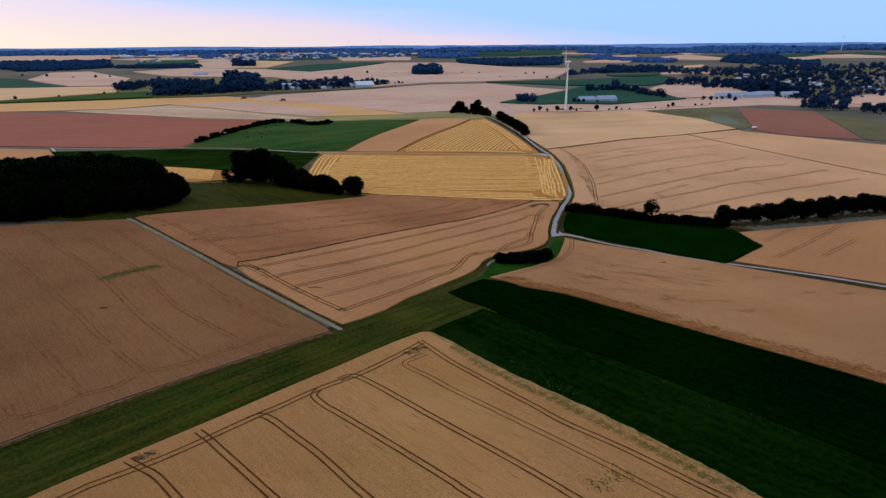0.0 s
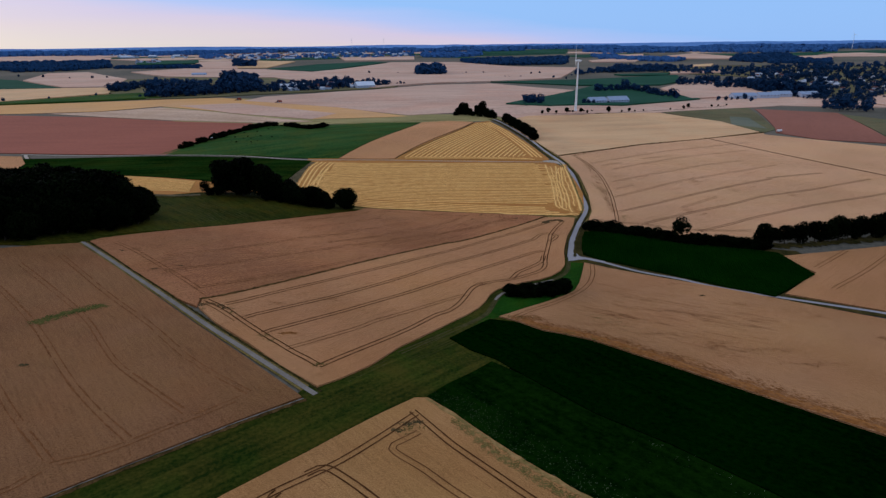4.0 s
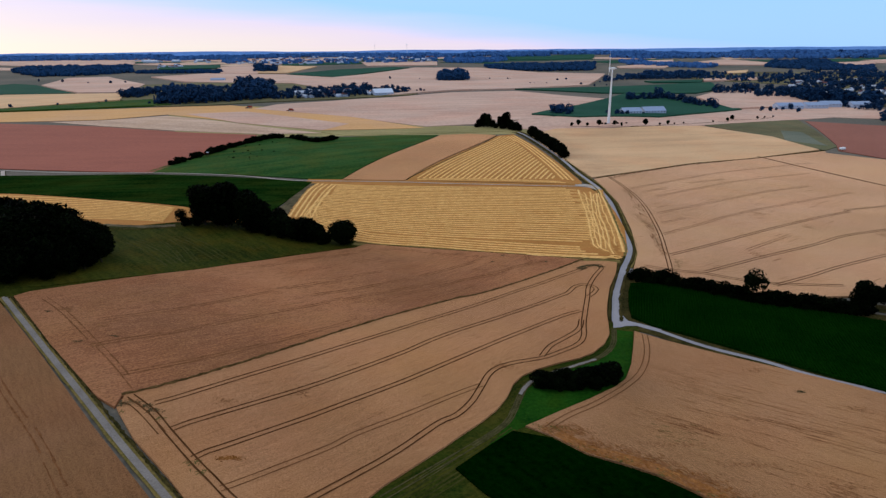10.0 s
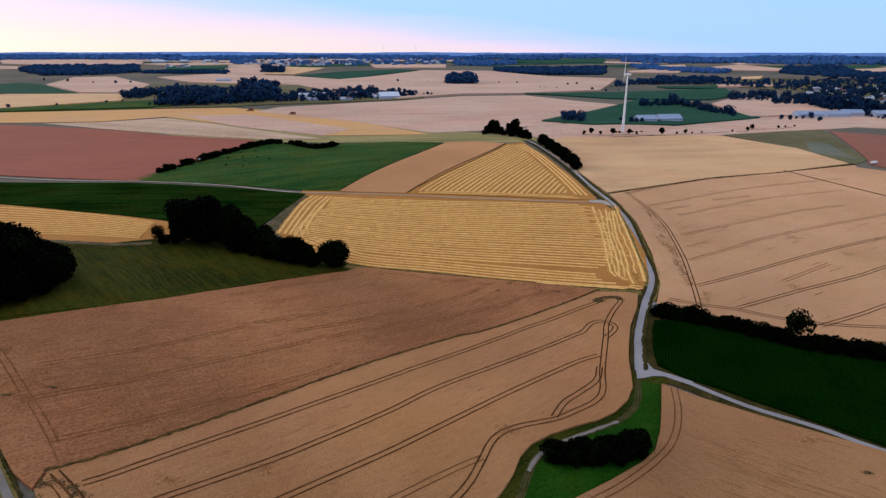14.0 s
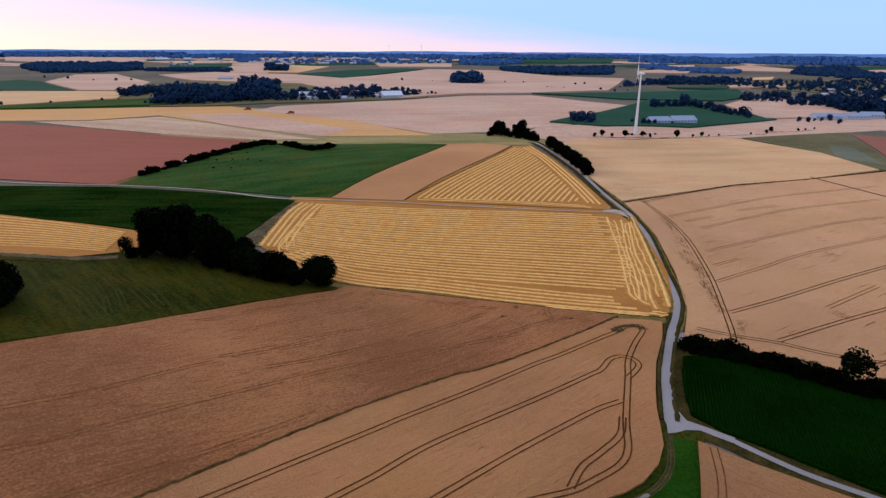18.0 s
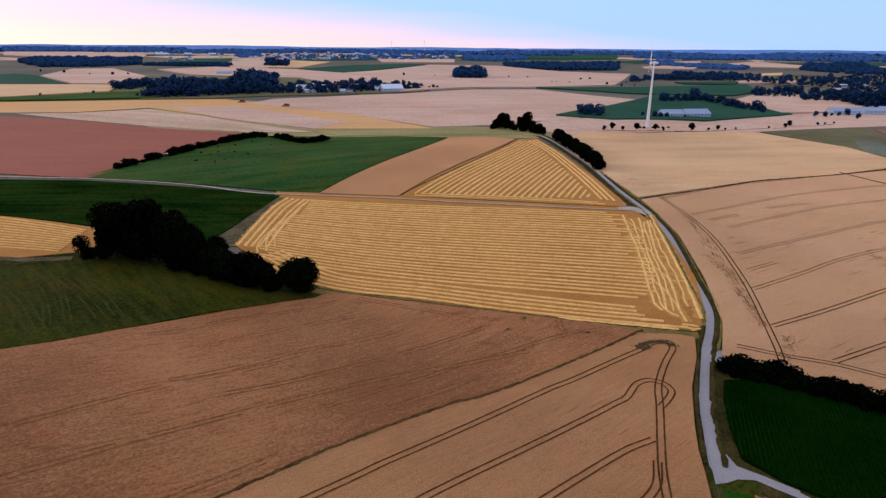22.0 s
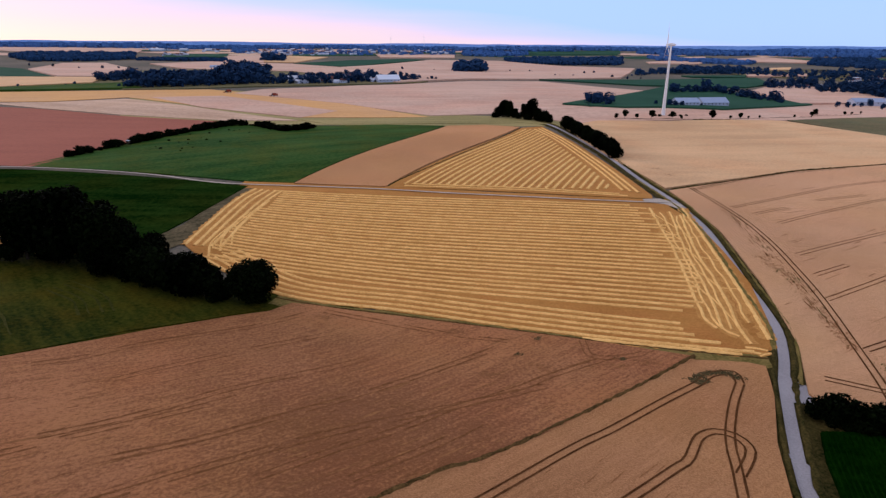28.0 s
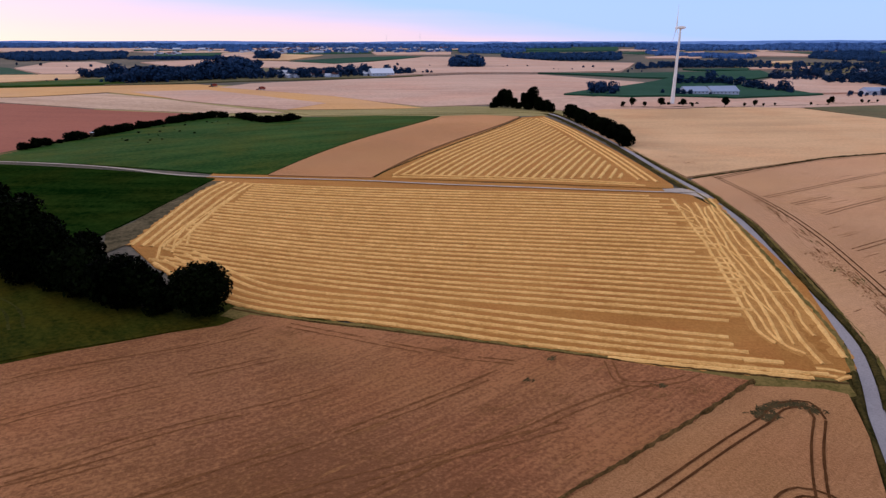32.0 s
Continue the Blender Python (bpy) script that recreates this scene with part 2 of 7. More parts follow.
WHEAT = (0.228, 0.109, 0.0465), (0.411, 0.214, 0.098)
M = {
    "ground": surface("dry_grass_ground", (0.085, 0.088, 0.075), (0.195, 0.168, 0.132), 0.004, 0.3, 0.95, 0.3, None, 0, 0.02),
    "wheat": grain("ripe_wheat", *WHEAT, 42),
    # darker copy of the wheat: lens vignette of the lower corner in the colour
    "wheat_n": grain("vignetted_wheat_rows", (0.193, 0.095, 0.041), (0.35, 0.188, 0.087), -48),
    "wheat_y": grain("ripe_golden_wheat", (0.233, 0.117, 0.0421), (0.421, 0.231, 0.0894), -48),
    # less saturated than the near wheat: haze over the farther slope is in it
    "wheat_w": grain("hazy_slope_wheat", (0.304, 0.167, 0.0843), (0.518, 0.306, 0.168), 22),
    "wheat_b": grain("ripe_barley", (0.151, 0.0622, 0.0262), (0.326, 0.15, 0.067), 42, 0.015, 0.65, 0.4, 1.3),
    # brownish crop, darkened further for the lens vignette
    "wheat_l": grain("vignetted_brown_wheat", (0.118, 0.0543, 0.0212), (0.241, 0.12, 0.0523), -48, 0.012, 0.4),
    "wheat_p": surface("pale_wheat", (0.396, 0.233, 0.119), (0.645, 0.4, 0.209), 0.008, 0.7, 0.9, 0.4, (10, 0.006, 0.07, 0.6), 0.35, 0.15, (1.0, 0.90, 0.84)),
    # far copy of the wheat: haze mixed into the colour, paler and pinker
    "wheat_far": surface("hazy_distant_wheat", (0.41, 0.268, 0.2), (0.62, 0.42, 0.315), 0.004, 0.25, 0.9, 0.2, (10, 0.004, 0.05, 0.6), 0.1, 0.15, (1.0, 0.90, 0.86)),
    "stubble": surface("stubble_floor", (0.266, 0.117, 0.0231), (0.455, 0.223, 0.0561), 0.03, 1.5, 0.9, 0.5, (0, 0.05, 0.8, 0.3), 0.3, 0.1, (1.0, 0.92, 0.95)),
    "straw_thin": surface("thin_straw_litter", (0.319, 0.147, 0.0314), (0.555, 0.29, 0.0766), 0.3, 2.4, 0.85, 0.6, None, 0.3),
    "weedline": surface("weedy_field_boundary", (0.030, 0.021, 0.007), (0.17, 0.100, 0.036), 0.3, 1.8, 0.95, 0.8, None, 0, 0.02),
    "straw": surface("straw", (0.596, 0.316, 0.0858), (0.927, 0.57, 0.194), 0.2, 2.0, 0.8, 0.8, None, 0.3),
    "gold": surface("golden_stubble", (0.40, 0.21, 0.075), (0.57, 0.325, 0.125), 0.004, 0.3, 0.9, 0.2, (15, 0.004, 0.08, 0.5), 0.4, 0.1, (0.92, 0.98, 1.35)),
    "pale": surface("pale_stubble", (0.24, 0.150, 0.090), (0.56, 0.40, 0.285), 0.006, 0.3, 0.9, 0.2, (-20, 0.004, 0.06, 0.7), 0.4, 0.1, (0.9, 0.85, 0.75)),
    "redsoil": surface("red_brown_crop", (0.148, 0.045, 0.027), (0.25, 0.08, 0.048), 0.005, 0.4, 0.9, 0.3, (-5, 0.005, 0.08, 0.35), 0.4),
    "redsoil2": surface("red_ploughed_soil", (0.155, 0.06, 0.038), (0.235, 0.09, 0.058), 0.006, 0.4, 0.9, 0.3, (60, 0.005, 0.1, 0.3), 0.3),
    "olive": surface("olive_grass", (0.066, 0.062, 0.030), (0.165, 0.138, 0.066), 0.01, 0.5, 0.9, 0.3, (15, 0.006, 0.08, 0.4), 0.15, 0.05, (0.82, 1.0, 1.0)),
    "clover": surface("clover_leaf", (0.000597, 0.00517, 0.000331), (0.00583, 0.0195, 0.00139), 0.02, 0.5, 0.9, 0.6, (-48, 0.03, 0.35, 0.6), 0.0, 0.0),
    "clover_l": surface("grassy_clover", (0.00197, 0.0124, 0.00157), (0.0162, 0.0384, 0.0059), 0.015, 0.5, 0.9, 0.5, (5, 0.012, 0.16, 0.8), 0.0, 0.0, (1.3, 0.95, 0.9)),
    "sage": surface("grey_green_crop", (0.085, 0.10, 0.068), (0.17, 0.18, 0.125), 0.01, 0.5, 0.9, 0.3, (15, 0.006, 0.08, 0.4)),
    "hay": surface("yellow_green_grass", (0.18, 0.165, 0.062), (0.36, 0.30, 0.130), 0.01, 0.5, 0.9, 0.3, (5, 0.006, 0.08, 0.5), 0.1, 0.05),
    "furrow": surface("crop_furrow", (0.109, 0.0452, 0.0166), (0.241, 0.109, 0.0436), 0.5, 2.5, 0.95, 0.6, None, 0, 0.02),
    "soil": surface("bare_grey_soil", (0.05, 0.045, 0.024), (0.155, 0.125, 0.07), 0.1, 0.8, 0.95, 0.6, (40, 0.05, 0.4, 0.5), 0.0, 0.02),
    "beet": surface("beet_leaf", (0.00025, 0.00338, 0.000187), (0.00175, 0.0106, 0.0005), 0.02, 0.6, 0.9, 0.8, (-48, 0.03, 0.4, 0.4), 0.0, 0.0),
    "maize": surface("maize_leaf", (0.00068, 0.00807, 0.00045), (0.00382, 0.02, 0.0012), 0.02, 1.0, 0.9, 0.9, (-10, 0.03, 0.9, 0.5), 0.0, 0.0, (1.6, 1.35, 1.2)),
    "meadow": surface("mown_meadow", (0.00826, 0.0178, 0.00196), (0.0543, 0.0574, 0.00686), 0.02, 0.8, 0.9, 0.4, (-40, 0.02, 0.35, 0.5), 0.0, 0.02, (1.25, 0.95, 0.8)),
    "meadow_g": surface("green_meadow", (0.007, 0.043, 0.006), (0.048, 0.098, 0.02), 0.012, 0.5, 0.9, 0.4, (40, 0.008, 0.1, 0.6), 0.05, 0.02, (1.5, 0.95, 0.7)),
    # far green crop, with the bluish tint of haze in its colour
    "green_far": surface("hazy_distant_green", (0.008, 0.0437, 0.025), (0.026, 0.0798, 0.048), 0.006, 0.3, 0.9, 0.2, None, 0.1, 0.03),
    "strip": surface("grass_strip", (0.00963, 0.0196, 0.00172), (0.0597, 0.0556, 0.00774), 0.03, 0.9, 0.9, 0.5, (45, 0.015, 0.5, 0.7), 0.0, 0.02, (0.72, 1.0, 0.8)),
    "lush": surface("lush_grass", (0.00468, 0.0296, 0.00156), (0.0203, 0.0702, 0.00468), 0.06, 0.9, 0.9, 0.5, None, 0.0, 0.02, (1.2, 0.95, 0.8)),
    "verge": surface("rough_verge", (0.01, 0.014, 0.003), (0.085, 0.064, 0.02), 0.2, 1.6, 0.95, 0.8, None, 0, 0.02),
    "asphalt": surface("worn_asphalt", (0.2, 0.193, 0.207), (0.325, 0.315, 0.335), 0.05, 2.5, 0.85, 0.2, None, 0.2),
    "track": surface("worn_track_gravel", (0.13, 0.116, 0.103), (0.265, 0.24, 0.215), 0.1, 2.0, 0.9, 0.5, None, 0.1),
    "maize_top": surface("maize_tassel_rows", (0.00085, 0.00893, 0.0005), (0.00527, 0.0234, 0.0015), 0.05, 1.0, 0.9, 0.9, None, 0.0, 0.0),
    "gravel": surface("pale_gravel", (0.26, 0.22, 0.18), (0.52, 0.46, 0.4), 0.1, 2.0, 0.9, 0.5, None, 0.2),
    # soil brown, darkened by the shade down in the crop gaps
    "rut": surface("wheel_rut", (0.042, 0.017, 0.006), (0.125, 0.056, 0.021), 0.3, 2.0, 0.95, 0.6, None, 0, 0.02),
    "earth": surface("worn_earth", (0.03, 0.031, 0.01), (0.098, 0.084, 0.034), 0.3, 2.0, 0.95, 0.6, None, 0, 0.02),
    "edge_crop": surface("thin_weedy_crop", (0.142, 0.0514, 0.0112), (0.345, 0.157, 0.0473), 0.12, 0.6, 0.95, 0.6, (-48, 0.05, 0.5, 0.5), 0.2, 0.02),
    "edge_weeds": surface("yellow_weedy_crop", (0.105, 0.09, 0.022), (0.36, 0.225, 0.09), 0.12, 0.6, 0.95, 0.6, (-48, 0.05, 0.5, 0.5), 0.1, 0.02),
    "rough": surface("rough_orange_crop", (0.101, 0.0349, 0.00688), (0.304, 0.131, 0.0361), 0.3, 1.6, 0.95, 0.7, None, 0.1, 0.02),
    "rut_soft": surface("faint_rut_and_shade", (0.0777, 0.0314, 0.0108), (0.183, 0.0821, 0.031), 0.3, 2.0, 0.95, 0.6, None, 0, 0.02),
    "weeds": surface("weeds_in_crop", (0.034, 0.046, 0.009), (0.13, 0.115, 0.034), 0.15, 1.2, 0.95, 0.6, None, 0, 0.02),
    "mown": surface("mown_swath", (0.0216, 0.0262, 0.0045), (0.0612, 0.0607, 0.012), 0.1, 1.0, 0.9, 0.4, None, 0.0, 0.03),
    "weeds_y": surface("yellow_weeds", (0.085, 0.076, 0.018), (0.24, 0.175, 0.060), 0.15, 1.2, 0.95, 0.6, None, 0, 0.02),
    "blossom": plain("white_blossom", (0.20, 0.26, 0.15), 0.8, 0, 1.0, 0.4),
    "churned": surface("churned_dark_earth", (0.026, 0.024, 0.01), (0.105, 0.08, 0.036), 0.4, 2.0, 0.95, 0.6, None, 0, 0.02),
    "lodged": surface("lodged_crop", (0.152, 0.064, 0.0206), (0.315, 0.147, 0.055), 0.15, 1.2, 0.95, 0.6),
    # near black: the shade of backlit crowns is put into the leaf colour
    "leaf": foliage("shaded_broad_leaves", (0.00031, 0.000744, 0.000248), (0.00496, 0.0093, 0.00236)),
    # haze over the far woods is put into these leaf colours as blue
    "leaf_mid": foliage("hazy_grove_leaves", (0.0088, 0.0253, 0.065), (0.0198, 0.0462, 0.111)),
    "leaf_far": foliage("hazy_distant_leaves", (0.0141, 0.0407, 0.107), (0.0222, 0.0562, 0.137)),
    "leaf_haze": foliage("haze_blue_leaves", (0.058, 0.137, 0.34), (0.078, 0.165, 0.39)),
    "bark": surface("bark", (0.02, 0.015, 0.01), (0.06, 0.045, 0.03), 1.0, 6.0, 0.95, 0.8),
    "white": plain("white_steel", (0.80, 0.80, 0.80), 0.4, 0.0, 0.3, 0.06),
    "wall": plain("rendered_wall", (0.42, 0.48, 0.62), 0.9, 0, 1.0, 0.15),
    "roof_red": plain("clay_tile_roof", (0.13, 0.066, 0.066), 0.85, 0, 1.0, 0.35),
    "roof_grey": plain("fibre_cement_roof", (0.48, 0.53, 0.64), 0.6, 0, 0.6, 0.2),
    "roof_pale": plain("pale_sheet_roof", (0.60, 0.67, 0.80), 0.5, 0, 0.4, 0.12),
    "roof_blue": plain("blue_grey_sheet_roof", (0.30, 0.38, 0.55), 0.6, 0, 0.6, 0.15),
    "glass": plain("dark_window_glass", (0.04, 0.05, 0.07), 0.15, 0, 1.0, 0.2),
    "machine_red": plain("red_machine_paint", (0.26, 0.05, 0.03), 0.4, 0, 1.0, 0.2),
    "rubber": plain("tyre_rubber", (0.03, 0.03, 0.03), 0.85, 0, 3.0, 0.3),
    # woods of the last ridge, with the haze before them painted in as blue
    "distance": surface("haze_blue_hills", (0.115, 0.235, 0.54), (0.165, 0.305, 0.65), 0.002, 0.02, 1.0, 0.0),
}

# ---- the lie of the land: low swells (x, y, reach, height), rising towards the far rim ----
SWELLS = [
    (180, 885, 75, 4.5),
    (-170, 330, 110, 12.5),
    (-60, 230, 110, -3.0),
    (60, 360, 90, -2.4),
    (170, 330, 130, -6.6),
    (90, 480, 90, 1.2),
    (-70, 440, 90, -13.9),
    (0, 570, 120, 3.5),
    (-130, 640, 140, 5.5),
    (120, 620, 140, -0.7),
    (280, 720, 160, -3.3),
    (20, 880, 200, -7.4),
    (200, 900, 200, 12.3),
    (-160, 1380, 400, 13.1),
    (-40, 2000, 500, -0.1),
    (560, 1180, 250, -8.3),
]
RIM = 4650.0


def lie(x, y):
    v = 0.0
    for a, b, s, m in SWELLS:
        q = ((x - a) ** 2 + (y - b) ** 2) / (2 * s * s)
        if q < 12:
            v += m * math.exp(-q)
    r = math.hypot(x, y - 150)
    return v + (68 * ((r - 2000) / 2700) ** 1.5 if r > 2000 else 0.0)


# ---- builders ----
def mesh_of(name, verts, faces, material, smooth=False):
    me = bpy.data.meshes.new(name)
    me.from_pydata(verts, [], faces)
    me.materials.append(material)
    if smooth:
        me.polygons.foreach_set("use_smooth", [True] * len(me.polygons))
    me.update()
    return me


def part(name, bm, material, parent=None, label="", smooth=False):
    """Links a bmesh, or a mesh, as one object under its thing."""
    if isinstance(bm, bmesh.types.BMesh):
        me = bpy.data.meshes.new(name)
        bm.to_mesh(me)
        bm.free()
        me.materials.append(material)
        if smooth:
            me.polygons.foreach_set("use_smooth", [True] * len(me.polygons))
    else:
        me = bm
    ob = new(name, me)
    if parent:
        ob.parent = parent
    if label:
        ob["label"] = label
    return ob


def thing(name, label, category, group="", kind="", at=(0, 0, 0), turn=0.0):
    ob = new(name)
    ob.matrix_basis = pose(*at, 0, 0, turn)
    return tagged(ob, label, category, group, kind)


def drape(name, outline, lift, material, step=20.0, depth=0.0):
    """A sheet over the land within an outline, lift metres above it, with an edge of that depth."""
    bm = bmesh.new()
    vs = [bm.verts.new((x, y, 0)) for x, y in outline]
    bm.faces.new(vs)
    bmesh.ops.triangulate(bm, faces=bm.faces[:])
    xs, ys = [p[0] for p in outline], [p[1] for p in outline]
    for axis, lo, hi in ((0, min(xs), max(xs)), (1, min(ys), max(ys))):
        c = math.ceil(lo / step) * step
        while c < hi:
            co, no = [0, 0, 0], [0, 0, 0]
            co[axis], no[axis] = c, 1
            bmesh.ops.bisect_plane(bm, geom=bm.verts[:] + bm.edges[:] + bm.faces[:], plane_co=co, plane_no=no, dist=0.01)
            c += step
    for f in bm.faces:
        if f.normal.z < 0:
            f.normal_flip()
    for v in bm.verts:
        v.co.z = lie(v.co.x, v.co.y) + lift
    if depth:
        rim = [e for e in bm.edges if len(e.link_faces) == 1]
        out = bmesh.ops.extrude_edge_only(bm, edges=rim)
        for v in out["geom"]:
            if isinstance(v, bmesh.types.BMVert):
                v.co.z -= depth
    return part(name, bm, material)


def curve_through(pts, step=4.0):
    """Points at about even steps on a smooth curve through the given ones."""
    p = [Vector((*q, 0)) for q in pts]
    if len(p) < 3:
        n = max(1, int((p[1] - p[0]).length / step))
        return [p[0].lerp(p[1], i / n) for i in range(n + 1)]
    p = [2 * p[0] - p[1], *p, 2 * p[-1] - p[-2]]
    out = []
    for i in range(1, len(p) - 2):
        a, b, c, d = p[i - 1 : i + 3]
        n = max(1, int((c - b).length / step))
        for k in range(n):
            t = k / n
            out.append(0.5 * (2 * b + (c - a) * t + (2 * a - 5 * b + 4 * c - d) * t * t + (3 * b - a - 3 * c + d) * t**3))
    out.append(p[-2])
    return out


def ribbon(name, pts, width, lift, material, parent=None, ridge=0.0, jitter=0.0, step=4.0, side=0.0, label=""):
    """A band along a line on the land; ridge: heaped up in its middle by that height; side: shifted to its right."""
    line = curve_through(pts, step)
    cross = [(-0.5, 0.0), (-0.25, 0.7), (0.0, 1.0), (0.25, 0.7), (0.5, 0.0)] if ridge else [(-0.5, 0), (0.5, 0)]
    verts, faces, n = [], [], len(cross)
    for i, c in enumerate(line):
        a, b = line[max(0, i - 1)], line[min(len(line) - 1, i + 1)]
        d = (b - a).normalized()
        nrm = Vector((d.y, -d.x, 0))
        w = width * (1 + random.uniform(-jitter, jitter))
        s = side + random.uniform(-jitter, jitter) * 0.3 * width
        for u, hh in cross:
            q = c + nrm * (s + u * w)
            verts.append((q.x, q.y, lie(q.x, q.y) + lift + hh * ridge * (1 + random.uniform(-jitter, jitter))))
        if i:
            for k in range(n - 1):
                o = (i - 1) * n + k
                faces.append((o, o + 1, o + n + 1, o + n))
    me = mesh_of(name, verts, [f[::-1] for f in faces], material)
    return part(name, me, material, parent, label)


def shifted(pts, d):
    """A line moved d metres to its left."""
    out = []
    for i, p in enumerate(pts):
        a, b = Vector(pts[max(0, i - 1)]), Vector(pts[min(len(pts) - 1, i + 1)])
        t = (b - a).normalized()
        out.append((p[0] - t.y * d, p[1] + t.x * d))
    return out


# ---- ground ----
def ground_sheet():
    rings = [0, 25, 50] + list(range(75, 1000, 25)) + list(range(1000, 2000, 60)) + list(range(2000, int(RIM) + 1, 130))
    n = 160
    verts, faces = [(0, 150, lie(0, 150) - 0.4)], []
    for r in rings[1:]:
        for k in range(n):
            a = 2 * math.pi * k / n
            x, y = r * math.sin(a), 150 + r * math.cos(a)
            verts.append((x, y, lie(x, y) - 0.4))
    for k in range(n):
        faces.append((0, 1 + (k + 1) % n, 1 + k))
    for i in range(len(rings) - 2):
        o = 1 + i * n
        for k in range(n):
            faces.append((o + k, o + (k + 1) % n, o + n + (k + 1) % n, o + n + k))
    ob = part("ground", mesh_of("ground", verts, faces, M["ground"], True), None)
    return tagged(ob, "dry grassy farmland ground rolling gently to the horizon", "ground", kind="structure")


ground_sheet()


def distant_hills():
    """The last wooded ridge on the horizon, all round."""
    verts, faces, n = [], [], 360
    for k in range(n):
        a = 2 * math.pi * k / n
        top = 89 + 7 * noise.noise((math.cos(a) * 6, math.sin(a) * 6, 3)) + 3 * noise.noise((math.cos(a) * 30, math.sin(a) * 30, 7))
        for r, z in ((RIM - 30, 55), (RIM + 10, top), (RIM + 120, top - 3), (RIM + 130, 40)):
            verts.append((r * math.sin(a), 150 + r * math.cos(a), z))
    for k in range(n):
        for i in range(3):
            a, b = k * 4 + i, ((k + 1) % n) * 4 + i
            faces.append((a, b, b + 1, a + 1))
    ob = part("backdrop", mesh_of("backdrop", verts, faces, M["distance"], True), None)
    tagged(ob, "wooded hills far away on the horizon, blue haze in their colour", "distant hills", kind="structure")


distant_hills()

# ---- fields ----
LABELS = {
    "wheat": ("wheat_field", "ripe tan wheat field with a closed standing crop", "field"),
    "wheat_n": ("wheat_field", "ripe tan wheat field with dark sprayer tracks", "field"),
    "wheat_y": ("wheat_field", "ripe golden tan wheat field with dark sprayer tracks", "field"),
    "wheat_w": ("wheat_field", "ripe tan wheat field on the slope beside the road", "field"),
    "wheat_far": ("wheat_field", "ripe tan wheat field in the distance", "field"),
    "green_far": ("green_field", "green crop field in the distance", "field"),
    "wheat_l": ("wheat_field", "brownish ripe wheat field beside the gravel track", "field"),
    "wheat_b": ("barley_field", "ripe reddish brown grain field, standing and uneven", "field"),
    "wheat_p": ("pale_wheat_field", "pale ripe wheat field on a gentle slope", "field"),
    "stubble": ("stubble_field", "harvested golden stubble field with rows of straw", "field"),
    "gold": ("golden_field", "freshly harvested orange golden grain field", "field"),
    "pale": ("pale_field", "bleached pale stubble field with faint streaks", "field"),
    "redsoil": ("red_brown_field", "red brown ripening crop field", "field"),
    "redsoil2": ("ploughed_field", "bare reddish ploughed soil field", "field"),
    "olive": ("olive_field", "dull olive green grass field", "field"),
    "clover_l": ("clover_field", "dark green streaky clover field above the tree group", "field"),
    "sage": ("grey_green_field", "pale grey green crop strip in the olive field", "field"),
    "hay": ("grass_field", "yellowish green mown grass field", "field"),
    "clover": ("clover_field", "dark green clover field", "field"),
    "beet": ("beet_field", "very dark green sugar beet field", "field"),
    "maize": ("maize_field", "dark green maize field beside the road", "field"),
    "meadow": ("meadow", "mown olive green meadow beside the trees", "meadow"),
    "meadow_g": ("green_meadow", "fresh green meadow field", "meadow"),
}
FIELD = {}
OUTLINE = {}


def field(key, crop, lift, outline):
    far = min(y for _, y in outline) > 900
    name, label, category = LABELS[crop]
    ob = drape(name, outline, lift, M[crop], 60.0 if far else 10.0, lift + 0.35)
    ob["lift"] = lift
    OUTLINE[key] = outline
    FIELD[key] = tagged(ob, label, category, "fields", "structure")
    return ob


field("wheat_near", "wheat_y", 0.6, [(-8.3, 206.2), (-17.3, 197.9), (-26.4, 188.5), (-34.7, 179.5), (-49.7, 164.4), (-62.6, 150.9), (-74, 139.7), (-84.2, 129.8), (-93.3, 121), (-96.5, 117.5), (-290, -76), (-290, -200), (300, -200), (262.8, -105), (73.7, 117.8), (70.7, 122.7), (61.3, 134.4), (50.1, 147.5), (36.8, 161.3), (29.3, 169), (21.2, 177.3), (12.5, 187.3), (3, 198.7), (-4.3, 206.3)])
field("wheat_left", "wheat_l", 0.6, [(-41.9, 204.9), (-56.6, 192.5), (-71.8, 178.8), (-85.4, 166.9), (-97.5, 156.1), (-108, 146), (-117.3, 136.4), (-133, 119), (-300, -48), (-430, -48), (-420, 330), (-298.1, 321.3), (-235.3, 311.9), (-207.2, 315.1), (-181.1, 323.2), (-175.3, 325.2), (-136.6, 290.6), (-96.6, 254.2), (-64.8, 226.3), (-44.4, 207.5)])
field("wheat_mid", "wheat_b", 0.6, [(-171.9, 329.3), (-169.4, 334.7), (-156, 346.9), (-132.5, 370.2), (-122.5, 380.2), (-112.4, 392.9), (-100.3, 406.1), (-86.3, 420.6), (-69.4, 434), (-58.8, 440.1), (-53.6, 447.2), (-46.3, 446.5), (-35.2, 444.2), (-17.5, 441), (-0.5, 437.1), (15.5, 433.4), (30.7, 429.5), (45.1, 425.6), (58.6, 421.6), (64.2, 419.9), (47.8, 404.6), (33, 392.7), (20, 382), (8.7, 373.3), (-1.1, 367.4), (-22.4, 348.1), (-40.2, 328), (-55, 309.8), (-67.8, 294.3), (-79.3, 281.8), (-88, 273.7), (-95.9, 267.6), (-95, 262.6), (-102.7, 267), (-134, 293.9)])
